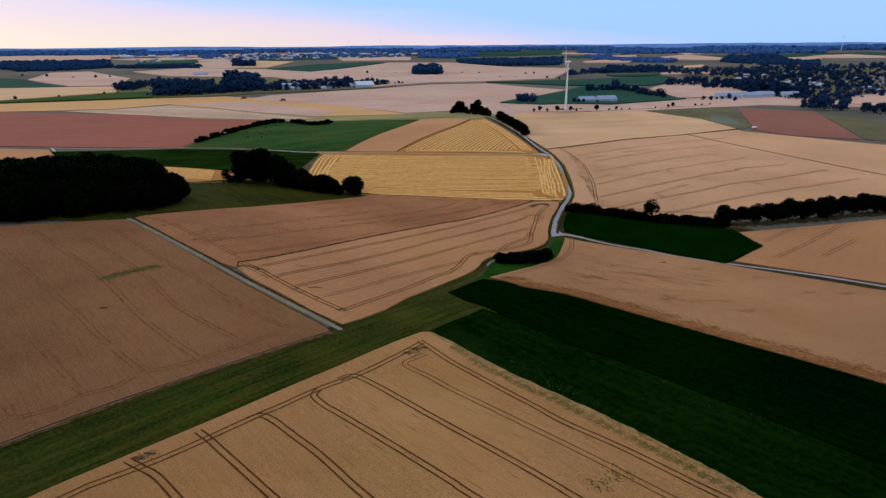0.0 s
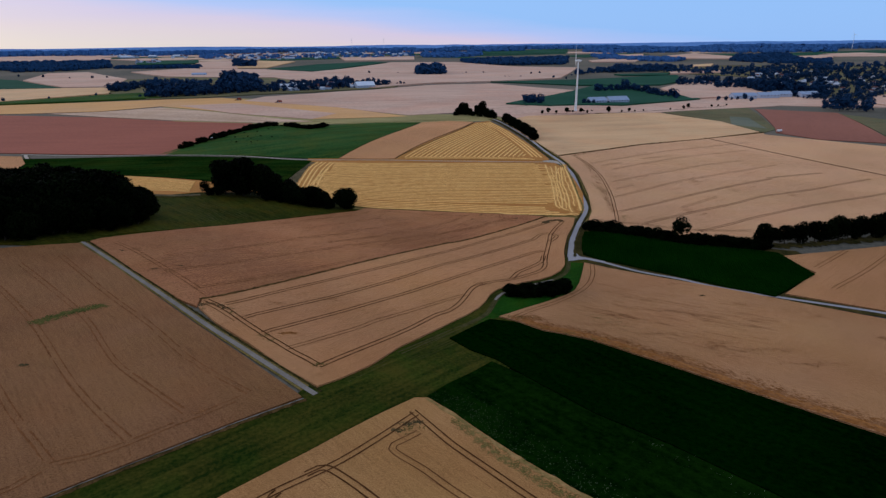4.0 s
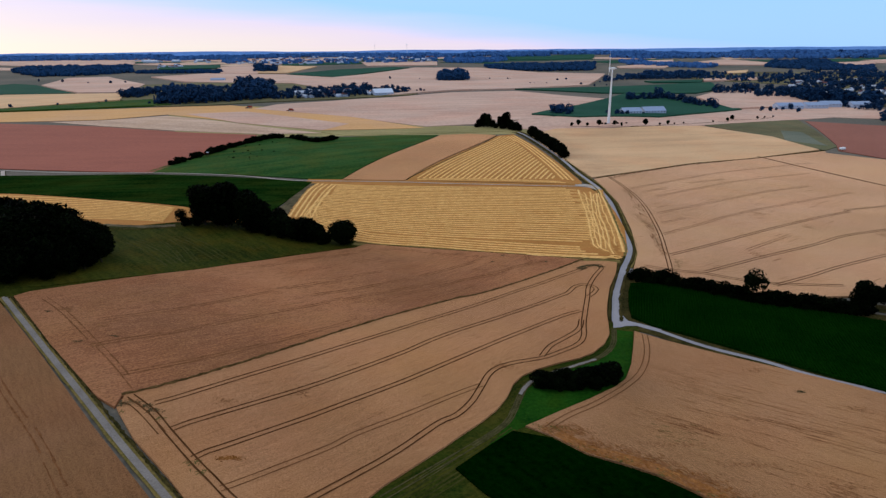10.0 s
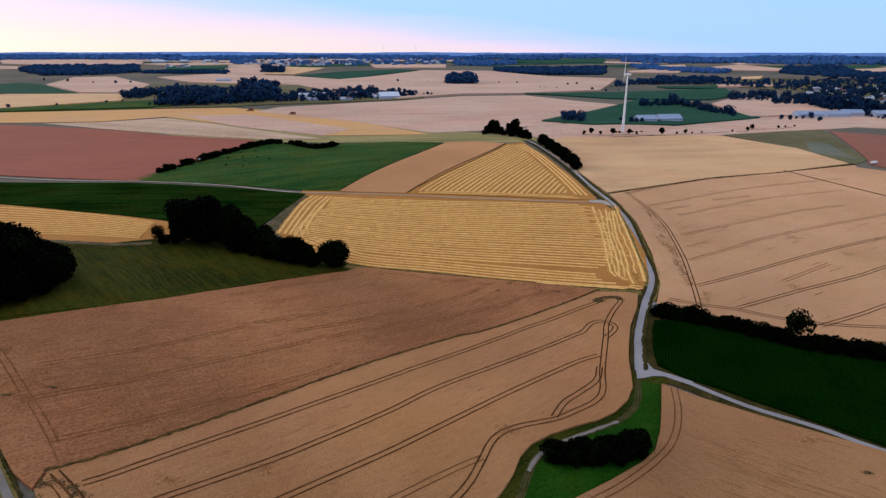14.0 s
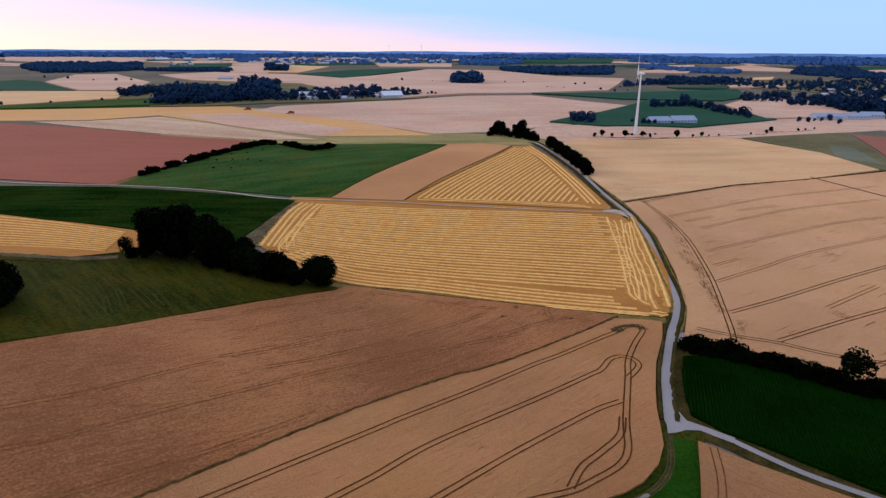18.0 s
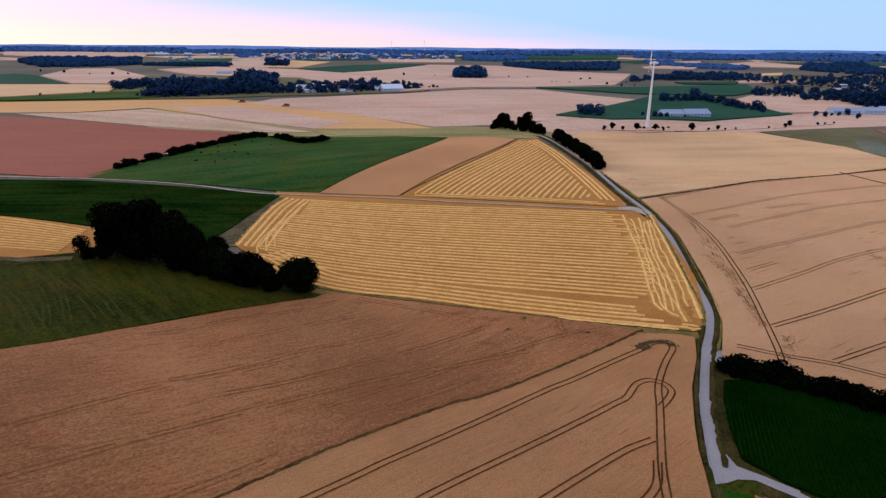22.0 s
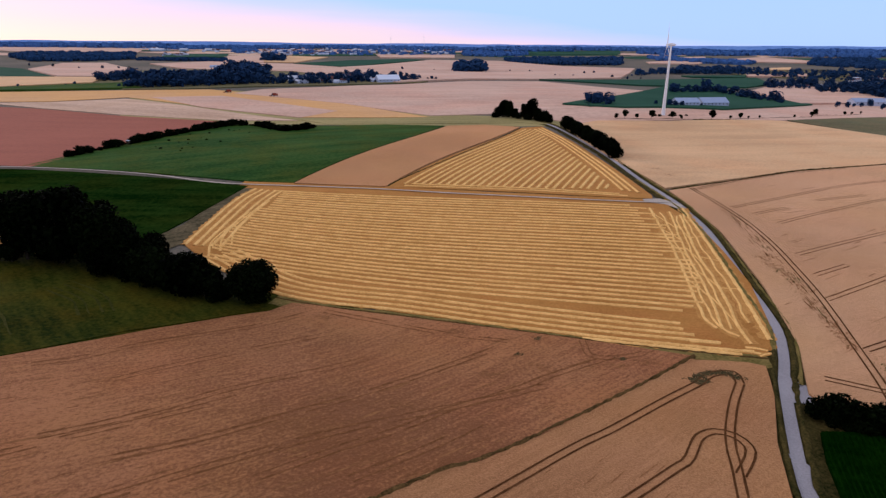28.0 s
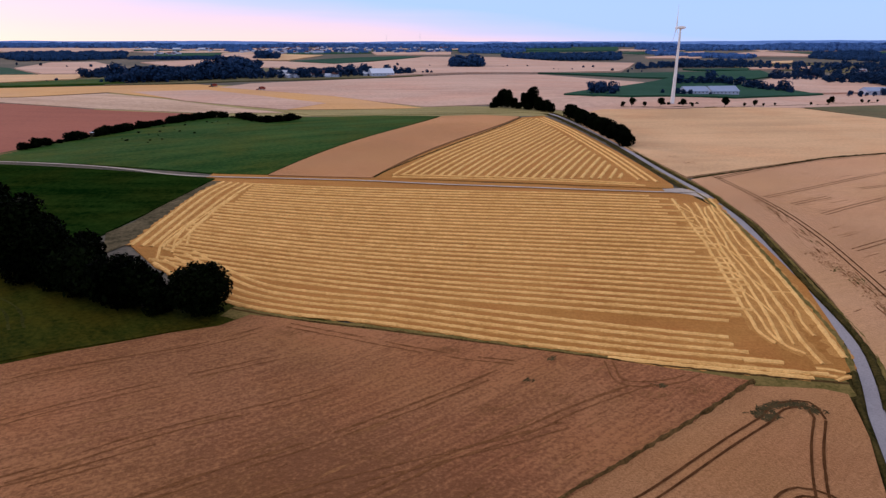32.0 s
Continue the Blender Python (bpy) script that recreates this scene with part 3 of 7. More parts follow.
field("wheat_tram", "wheat", 0.6, [(65, 419.7), (64.4, 417.8), (71.1, 417.5), (77.7, 417), (81.8, 415.3), (80.2, 408.5), (78.3, 401.7), (71.4, 383.9), (66.2, 364.3), (63.9, 354), (62.5, 344.4), (60.9, 335.3), (57.2, 326.6), (51.3, 318.7), (45.6, 314), (37.5, 309.6), (29.6, 304.3), (23.8, 298.9), (20.3, 292.8), (17.8, 284.3), (14.3, 276.6), (9.6, 269.6), (2.5, 260.6), (-0.5, 256.6), (-8.2, 247.2), (-15.3, 238.7), (-23.7, 225.2), (-31.8, 216.5), (-38.4, 210.9), (-52.8, 222.8), (-67.4, 236.7), (-82.9, 249.9), (-94.2, 262.3), (-95, 268.3), (-89, 274.7), (-80.3, 282.8), (-68.8, 295.3), (-56, 310.6), (-41.2, 329), (-23.4, 349.1), (-1.9, 368.4), (7.9, 374.5), (19.2, 383), (32.2, 393.7), (47, 405.6)])
field("clover", "clover", 0.25, [(16.6, 230.9), (9.1, 222.5), (1.6, 215.4), (-4.7, 207.7), (-3.9, 206.7), (3.4, 199.1), (12.9, 187.7), (21.6, 177.7), (29.7, 169.4), (37.2, 161.7), (50.5, 147.9), (61.7, 134.8), (71.1, 123.1), (74.3, 118.2), (264, -103.5), (290, -86), (119.7, 114.9), (111, 129), (106, 134.7), (96.8, 144.9), (86.4, 156.7), (74.4, 169.8), (60.7, 184.8), (44.2, 199.5), (25.9, 221.9)])
field("beet", "beet", 0.45, [(18.4, 265.9), (10.5, 257.2), (2.4, 247.5), (9.7, 238.6), (18, 232.4), (26.1, 222.1), (44.4, 199.7), (60.9, 185), (74.6, 170), (86.6, 156.9), (97, 145.1), (106.2, 134.9), (111.2, 129.2), (290.4, -85.6), (330, -20), (162.2, 147.6), (138.8, 169.4), (132.4, 176.2), (120.3, 187.8), (78.7, 226.3), (73.1, 231.6), (66.9, 236.9), (60.5, 242.9), (53.6, 248.4), (45.8, 252.4), (37.4, 255.9), (29.1, 263.4)])
field("wheat_right", "wheat_n", 0.6, [(71.3, 338.1), (67.1, 323.3), (63, 310), (58.6, 299.6), (53.8, 294), (43.8, 285.5), (33, 277.2), (26.2, 271.6), (22.3, 268.6), (29.6, 264), (37.8, 256.6), (46.1, 253.1), (54, 249.1), (61, 243.5), (67.4, 237.5), (73.6, 232.2), (79.2, 226.9), (120.8, 188.4), (133, 176.8), (139.4, 169.9), (163.8, 149.4), (332, -18), (393, 95), (230.8, 223.7), (130.6, 298.9), (117.1, 307.7), (96.1, 320.4), (80.6, 330.6)])
field("maize", "maize", 1, [(82.3, 388), (78.8, 378.6), (75.6, 364.9), (73.7, 351.8), (80, 343.6), (91.3, 335.1), (129.5, 303.7), (144.2, 292), (175.4, 316.6), (174, 347.4), (145.7, 361.9), (92, 388.2)])
field("wheat_side", "wheat", 0.6, [(172.2, 343.2), (177.6, 319.6), (150, 294.7), (202.5, 258.5), (237.9, 231.6), (424, 90), (520, 330), (367.6, 377.1), (272.7, 360.4)])
field("wheat_road", "wheat_w", 0.6, [(87, 403.3), (95.1, 426.5), (101.1, 464), (105.2, 517.3), (102.9, 562.5), (101.5, 581.4), (145, 612), (196, 648), (263, 677), (348, 718), (344, 708), (383, 672), (445, 611), (521.6, 549.7), (443.3, 462.1), (309.4, 413.9), (185.8, 373.4), (135.1, 372.1), (89.7, 394.7)])
field("wheat_upper", "wheat_p", 0.6, [(100.9, 586.4), (91, 652), (73, 810), (107, 841), (168, 833), (284, 867), (337, 803), (347, 726), (266, 681), (198, 652), (147, 618)])
field("stub_main", "stubble", 0.12, [(-108.7, 566.7), (-44, 566), (-10.5, 562.1), (22, 558.8), (53.5, 556), (81.4, 554.7), (93.5, 553), (98.9, 532.2), (99, 496.3), (98, 467.7), (93.2, 441.5), (89.2, 425.6), (82.4, 421.6), (73.3, 423.5), (59.8, 425.9), (45.7, 428.6), (31, 432), (15.6, 436), (-0.7, 440.5), (-18, 444.6), (-27.2, 447.5), (-36.1, 448), (-43.4, 448.8), (-51, 450.4), (-60.1, 453.2), (-94, 474.7), (-111, 490.5), (-112, 517), (-111.6, 545.7)])
field("stub_tri", "stubble", 0.12, [(-42.4, 573.6), (38, 808), (56, 815), (72, 737), (82, 651), (90.5, 571), (89.3, 565.6), (74, 565.8), (54.8, 566.9), (32.1, 569.2), (5.7, 571.6), (-17.9, 573.3)])
field("wheat_tri", "wheat", 0.6, [(-91.4, 574.2), (-65.7, 573.7), (-43.4, 573.5), (36, 809), (5, 824), (-27, 816)])
field("green_upper", "meadow_g", 0.3, [(-259.6, 599.4), (-181.2, 586.5), (-115.5, 575.2), (-92.6, 575.7), (-30, 818), (-83, 822), (-130, 807), (-218, 805), (-235, 749), (-253, 644)])
field("green_lower", "clover_l", 0.3, [(-516, 603), (-367.5, 596.6), (-253.9, 590.7), (-177.7, 577.8), (-113.3, 566.7), (-122.8, 501.5), (-124.7, 476.7), (-180.8, 496), (-240.9, 506.2), (-313.7, 527.4), (-469.5, 559.3)])
field("stub_left", "stubble", 0.12, [(-464.7, 554.7), (-313.1, 526.5), (-240.5, 505.4), (-180, 494.2), (-124, 475), (-122, 462), (-168.4, 461.5), (-187.3, 446), (-216.9, 443.6), (-251.2, 447.3), (-373.5, 469.3)])
field("meadow", "meadow", 0.2, [(-214.1, 322), (-169.4, 342.2), (-131.8, 371.6), (-92.5, 418.5), (-62.4, 441.2), (-78.4, 451.1), (-123.8, 474.2), (-166.8, 460.6), (-186, 443.8), (-247.4, 442.4), (-366.3, 462.7)])
field("garden", "olive", 1.43, [(-702, 1356), (-534, 1171), (-456, 1174), (-353, 1220), (-249, 1252), (-110, 1340), (-80, 1455), (-143, 1757), (-380, 1928), (-564, 2034), (-854, 2125), (-1005, 1954)])
field("rough", "hay", -0.1, [(-344, 836), (-231, 813), (-135, 817), (88, 819), (94, 871), (-68, 921), (-257, 1089), (-321, 1142), (-378, 1162), (-470, 1080)])
field("red_left", "redsoil", 0.3, [(-639, 640), (-460, 638), (-401, 628), (-252.4, 597.1), (-242, 774), (-243, 830), (-345, 857), (-483, 915), (-690, 973), (-945, 962)])
field("pink_left", "wheat", 0.5, [(-617, 617), (-449, 621), (-392, 609), (-363.3, 570.5), (-339.3, 502.6), (-461.1, 452.2)])
field("pale", "pale", 0.3, [(-592, 973), (-519, 984), (-448, 1030), (-366, 980), (-226, 881), (-170, 844), (-237, 836), (-358, 870), (-487, 922)])
field("gold", "gold", 0.35, [(-945, 962), (-696, 982), (-607, 983), (-523, 992), (-456, 1047), (-313, 954), (-176, 871), (-50, 886), (-167, 1014), (-298, 1097), (-403, 1173), (-505, 1164), (-794, 1126), (-1085, 1110)])
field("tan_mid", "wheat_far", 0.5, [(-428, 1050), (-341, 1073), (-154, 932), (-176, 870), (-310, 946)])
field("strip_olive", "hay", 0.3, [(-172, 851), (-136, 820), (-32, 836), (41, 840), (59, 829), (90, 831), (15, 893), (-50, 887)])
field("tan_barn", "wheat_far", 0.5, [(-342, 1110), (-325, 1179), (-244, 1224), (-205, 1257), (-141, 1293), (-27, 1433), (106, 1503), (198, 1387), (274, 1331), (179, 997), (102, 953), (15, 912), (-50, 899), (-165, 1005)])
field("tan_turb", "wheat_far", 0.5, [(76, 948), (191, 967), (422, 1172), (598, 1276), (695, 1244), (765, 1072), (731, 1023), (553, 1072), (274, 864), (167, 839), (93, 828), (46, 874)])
field("olive_r", "olive", 0.3, [(288, 882), (473, 1025), (375, 746), (351, 723), (318, 833)])
field("sage", "sage", 0.35, [(371, 855), (391, 846), (372, 772), (368, 750), (340, 780)])
field("red_right", "redsoil2", 0.3, [(468, 988), (566, 944), (446, 650), (386, 678), (364, 723), (380, 756)])
field("olive_rr", "olive", 0.3, [(558, 924), (583, 810), (464, 638), (449, 649)])
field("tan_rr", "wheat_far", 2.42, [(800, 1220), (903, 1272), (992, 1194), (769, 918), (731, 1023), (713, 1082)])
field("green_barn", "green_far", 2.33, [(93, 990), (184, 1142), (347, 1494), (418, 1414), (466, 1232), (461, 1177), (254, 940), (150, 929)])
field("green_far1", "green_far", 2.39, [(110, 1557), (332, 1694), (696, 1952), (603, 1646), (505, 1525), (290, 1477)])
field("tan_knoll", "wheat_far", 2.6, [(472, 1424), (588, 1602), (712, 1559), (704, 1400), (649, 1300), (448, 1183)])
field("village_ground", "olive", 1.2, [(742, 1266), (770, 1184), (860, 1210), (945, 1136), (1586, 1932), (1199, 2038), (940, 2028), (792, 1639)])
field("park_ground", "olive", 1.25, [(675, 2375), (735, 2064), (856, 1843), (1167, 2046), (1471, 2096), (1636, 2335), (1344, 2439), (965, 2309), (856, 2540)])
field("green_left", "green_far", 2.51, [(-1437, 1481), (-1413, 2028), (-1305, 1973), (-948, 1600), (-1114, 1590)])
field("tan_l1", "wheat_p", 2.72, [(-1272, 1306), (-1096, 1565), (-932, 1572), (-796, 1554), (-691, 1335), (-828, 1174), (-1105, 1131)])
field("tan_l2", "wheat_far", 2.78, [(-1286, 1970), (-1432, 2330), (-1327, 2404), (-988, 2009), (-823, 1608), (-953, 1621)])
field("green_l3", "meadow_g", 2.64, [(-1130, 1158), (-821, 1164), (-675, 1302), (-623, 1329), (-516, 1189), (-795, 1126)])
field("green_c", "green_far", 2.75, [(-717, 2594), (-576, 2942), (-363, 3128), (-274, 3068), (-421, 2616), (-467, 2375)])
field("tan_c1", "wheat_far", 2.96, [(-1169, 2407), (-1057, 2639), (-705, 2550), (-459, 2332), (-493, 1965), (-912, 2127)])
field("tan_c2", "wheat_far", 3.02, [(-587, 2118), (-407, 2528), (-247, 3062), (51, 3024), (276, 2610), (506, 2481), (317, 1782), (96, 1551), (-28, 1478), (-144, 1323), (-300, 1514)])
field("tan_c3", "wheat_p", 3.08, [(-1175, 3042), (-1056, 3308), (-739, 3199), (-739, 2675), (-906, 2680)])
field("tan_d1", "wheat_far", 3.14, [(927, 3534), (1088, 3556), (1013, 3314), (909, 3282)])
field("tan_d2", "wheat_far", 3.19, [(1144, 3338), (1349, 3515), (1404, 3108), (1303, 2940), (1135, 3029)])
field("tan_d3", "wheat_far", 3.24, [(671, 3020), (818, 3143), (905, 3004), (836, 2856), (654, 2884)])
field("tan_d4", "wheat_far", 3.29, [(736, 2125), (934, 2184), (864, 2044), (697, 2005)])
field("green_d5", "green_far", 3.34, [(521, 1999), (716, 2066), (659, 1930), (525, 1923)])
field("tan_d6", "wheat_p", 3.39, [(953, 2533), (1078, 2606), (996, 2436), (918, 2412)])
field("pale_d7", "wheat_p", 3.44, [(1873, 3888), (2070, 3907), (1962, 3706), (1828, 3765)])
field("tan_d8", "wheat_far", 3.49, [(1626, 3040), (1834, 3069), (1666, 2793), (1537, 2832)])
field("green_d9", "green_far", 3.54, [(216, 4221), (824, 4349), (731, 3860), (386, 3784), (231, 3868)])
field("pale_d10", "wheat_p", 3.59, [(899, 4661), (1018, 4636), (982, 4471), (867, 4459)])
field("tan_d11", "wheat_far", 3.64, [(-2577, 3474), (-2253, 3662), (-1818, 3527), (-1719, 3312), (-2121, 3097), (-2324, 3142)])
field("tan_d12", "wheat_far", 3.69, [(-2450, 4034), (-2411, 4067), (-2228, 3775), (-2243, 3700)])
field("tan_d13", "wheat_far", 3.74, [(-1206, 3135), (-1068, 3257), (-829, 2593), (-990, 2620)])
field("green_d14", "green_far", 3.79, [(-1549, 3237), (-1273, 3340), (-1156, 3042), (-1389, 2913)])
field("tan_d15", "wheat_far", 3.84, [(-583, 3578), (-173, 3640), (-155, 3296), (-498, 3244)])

# ---- roads, tracks, verges ----
LINE = {}
LINE["track"] = [(-38.2, 207.1), (-52, 219.2), (-66, 231.4), (-83.4, 246.3), (-107.6, 267.8), (-136.8, 293.7), (-175.2, 328.5), (-175, 328.8)]
LINE["road"] = [(66.3, 345.2), (66.1, 348.4), (69.4, 362.9), (73, 377.3), (83.6, 408.7), (86.3, 414.8), (89.6, 423), (93.5, 435.6), (95.2, 449.9), (96.2, 466.2), (98.4, 490.1), (100.5, 519.9), (99.7, 546.3), (99.6, 556), (92.7, 605.9), (86.3, 685.9), (74.8, 771.1), (64.4, 822), (53.4, 843.8)]
LINE["side_road"] = [(67.5, 346.7), (73.1, 345.6), (79.4, 341.6), (94.8, 326.5), (111.4, 315.4), (128.5, 301.7), (176.2, 274.3), (200.8, 255.8), (235.7, 228.9), (320, 164), (420, 87)]
LINE["path"] = [(-400, 621), (-326.1, 603.8), (-257.1, 596.4), (-180, 583.3), (-137.9, 571.4), (-118.1, 569.5), (-99.2, 569.8), (-78.7, 570.1), (-44.5, 569.1), (-10.7, 565.2), (22.1, 562), (53.9, 559.2), (83.7, 558.1), (97, 559.5)]
LINE["gravel"] = [(-14.9, 234.9), (-5.5, 244.9), (6.8, 258), (16.3, 269.4), (19.9, 278.5), (22, 285.6), (24.1, 291.7), (27.4, 296.7), (33.8, 302.3), (42.8, 308.4), (51.1, 314.1), (57.2, 320.7), (61.2, 329), (64, 340.8)]
LINE["farmtrack"] = [(270.9, 687.2), (308.7, 585.0), (350.0, 472.9), (382.5, 393.8)]
LINE["path_left"] = [(-394.6, 618.6), (-362.9, 573.2), (-330.7, 503.8)]
LINE["hedge_low"] = [(84.8, 392.8), (95.3, 389.1), (113.1, 379.3), (128.6, 368.3), (141.6, 363.9), (162.1, 356.8)]
LINE["hedge_trees"] = [(174.0, 358.5), (193.3, 359.2), (223.3, 363.4), (255.1, 369.6), (282.1, 373.9), (330.9, 385.2), (388.8, 400.8)]
LINE["copse"] = [(-164.6, 453.0), (-151.3, 454.6), (-138.9, 455.0), (-126.1, 454.5), (-116.2, 453.0), (-105.2, 452.8), (-92.7, 447.2), (-81.8, 446.4), (-66.2, 441.0)]
LINE["bush_strip"] = [(28.1, 290), (34.6, 288.9), (43, 290), (49.2, 292.1), (53.8, 295.2)]
LINE["green_hedge"] = [(-251.3, 630.1), (-246.5, 661.1), (-240.2, 693.8), (-236.5, 724.6), (-228.1, 763.3), (-215.7, 798.0), (-189.4, 793.6), (-156.8, 762.4), (-139.3, 789.8)]
LINE["crest_hedge"] = [(72.3, 806.2), (77.7, 771.1), (82.1, 735.6), (85.6, 699.9), (88.3, 665.0)]
LINE["row"] = [(126.7, 851.7), (134.0, 849.4), (143.7, 846.8), (156.3, 844.1), (175.9, 846.3), (183.5, 845.8), (210.7, 846.8), (230.5, 854.9), (242.1, 863.1), (250.7, 865.6), (264.9, 876.3), (312.9, 909.8), (337.7, 928.3), (353.4, 952.9), (400.7, 984.2), (419.7, 1004.2), (442.0, 1026.6)]
LINE["combine"] = [(-352.9, 1120.6), (-271.9, 1075.4)]
LINE["singles"] = [(-147.7, 1381.8), (-142.1, 1400.3), (-133.2, 1399.7), (-123.6, 1419.1), (-815.4, 1200.2), (-760.7, 1248.8), (-692.7, 1269.3), (-696.4, 1298.2), (-570.5, 1220.0), (-1196.4, 2060.0), (-1317.2, 2119.9), (-1437.4, 2177.6), (-1121.4, 2057.2), (-1090.1, 2085.5), (-260.8, 2233.6), (-160.1, 2218.1), (59.2, 2140.3), (72.1, 2185.5), (130.2, 2178.4), (137.9, 2177.5), (172.3, 1854.5), (184.0, 1855.4), (217.4, 1857.8), (275.6, 2072.3), (309.4, 2114.6), (299.4, 1790.7), (329.2, 1761.0), (368.1, 1797.7), (-104.7, 1439.5), (-96.9, 1439.3), (-89.2, 1439.2), (488.2, 1163.7), (503.9, 1168.4), (522.0, 1185.8), (533.8, 1188.2), (553.9, 1204.0), (540.6, 1151.2)]
LINE["fork"] = [(72.5, 381.1), (68.2, 362.8), (65.5, 349.9), (63.9, 341.6), (67, 342.4), (69.8, 343.8), (73.9, 343.8), (77.7, 340.8), (81.5, 338.1), (82.7, 340.9), (76.2, 345.7), (71.4, 348.8), (70.3, 354.8), (71.3, 363), (75, 377.4)]
LINE["mow_a"] = [(-172.0, 416.2), (-155.3, 404.6), (-135.3, 385.5)]
LINE["mow_b"] = [(-158.1, 422.9), (-146.6, 411.6), (-131.7, 392.8)]
LINE["mow_c"] = [(-156.3, 433.8), (-137.0, 419.1), (-120.5, 403.6)]
LINE["mow_d"] = [(-128.4, 441.1), (-115.6, 435.6), (-106.9, 426.2)]
LINE["weed_line"] = [(65, 419.7), (47.4, 405.1), (32.6, 393.2), (19.6, 382.5), (8.3, 373.9), (-1.5, 367.9), (-22.9, 348.6), (-40.7, 328.5), (-55.5, 310.2), (-68.3, 294.8), (-79.8, 282.3), (-88.5, 274.2), (-96.1, 268.5)]
LINE["stub_edge"] = [(-60.3, 451.1), (-42.9, 446.9), (-17.7, 442.4), (15.6, 434.4), (45.3, 426.8), (72.6, 421.5), (84.4, 419.8)]
LINE["upper_edge"] = [(103.5, 585.0), (145.8, 613.7), (197.0, 649.9), (264.5, 679.0), (350.3, 722.7)]
LINE["head_a"] = [(83.8, 548.7), (82.1, 521.8), (81, 501.7), (78.7, 477), (76.3, 456), (75.2, 441.7), (76.6, 435.9)]
LINE["head_b"] = [(91.6, 543.7), (88, 518.8), (84.6, 494.6), (82.4, 468.2), (80, 448.7), (78.4, 435.4), (81.4, 431.5)]
LINE["head_c"] = [(95.1, 539.2), (90.9, 512.5), (88.2, 492.2), (86.9, 468.4), (85.1, 450.7), (82.8, 437.1), (83, 427.2)]
LINE["head_d"] = [(99.2, 550.6), (96.1, 509.8), (93.5, 474.3), (90.8, 445.6), (89, 429.7)]
LINE["foot"] = [(36.8, 429.6), (52.6, 426.3), (66.3, 423.8), (78.3, 421.7)]
LINE["halls"] = [(-833.9, 2196.3)]
LINE["beet_edge"] = [(29.9, 264.4), (38.1, 257), (46.3, 253.6), (54.3, 249.5), (61.3, 243.9), (67.7, 237.9), (73.9, 232.6), (79.5, 227.3), (121.1, 188.8), (133.4, 177.2), (139.8, 170.2)]
LINE["clover_edge"] = [(-4.1, 206.5), (3.2, 198.9), (12.7, 187.5), (21.4, 177.5), (29.5, 169.2), (37, 161.5), (50.3, 147.7), (61.5, 134.6), (70.9, 122.9), (74, 118)]
LINE["maize_dir"] = [(85.3, 382.5), (77.9, 354.5)]
LINE["soil"] = [(-121.4, 569.9), (-109.4, 568.6), (-111.6, 545.7), (-112, 517), (-111, 490.5), (-114, 480.4), (-123.2, 497.7), (-120.2, 509), (-118.9, 532.3), (-120.5, 557.4)]
LINE["strip_edge"] = [(-40.7, 204.1), (-56.3, 191.3), (-71.5, 177.8), (-85, 166), (-96.9, 155), (-107.5, 144.9), (-116.7, 135.5)]
LINE["hide"] = [(-236.2, 670.1)]
LINE["trailer"] = [(368.6, 725.3)]
LINE["tri_edge"] = [(-42.7, 575.6), (-12.8, 649.9), (37.2, 806.7)]
LINE["gravel_bed"] = [(22.1, 287), (24.1, 291.7), (27.4, 296.7), (33.8, 302.3), (42.8, 308.4), (51.5, 314.2)]
LINE["green_corner"] = [(64.6, 339.9), (70.8, 338.5), (68.1, 327.4), (63.5, 311.8), (58.2, 299.6), (52.9, 293.6), (42.1, 284.8), (33, 277.8), (26.3, 272.3), (22.2, 268.8), (18.4, 265.9), (10.5, 257.2), (14.7, 265), (18.8, 273.3), (22.7, 284.2), (24.9, 291.2), (33.7, 301), (42.5, 306.9), (51.8, 312.7), (58.6, 320.8), (62, 329)]
LINE["meadow_edge"] = [(-223.3, 442.5), (-206.7, 443), (-182.8, 445), (-166.2, 452.7)]
LINE["meadow_ditch"] = [(-211.9, 435.2), (-191.1, 436.8), (-179.3, 439.7), (-166.8, 448.8)]
strip_outline = [(-300, -37), (-142, 121), (-119, 138), (-99, 158), (-73, 181), (-44, 207), (-40, 214), (-20, 236), (0, 261), (12, 279), (17, 294), (26, 304), (43, 316), (55, 328), (60, 343), (64, 347), (74, 343), (73, 335), (66, 309), (56, 293), (35, 275), (34, 262), (24, 252), (26, 232), (16, 218), (0, 204), (-12, 199), (-30, 180), (-60, 149), (-90, 118), (-285, -77)]
strip = tagged(drape("grass_strip", strip_outline, 0.05, M["strip"], 20.0), "mown olive green grass strip between the wheat fields", "grass strip", kind="structure")
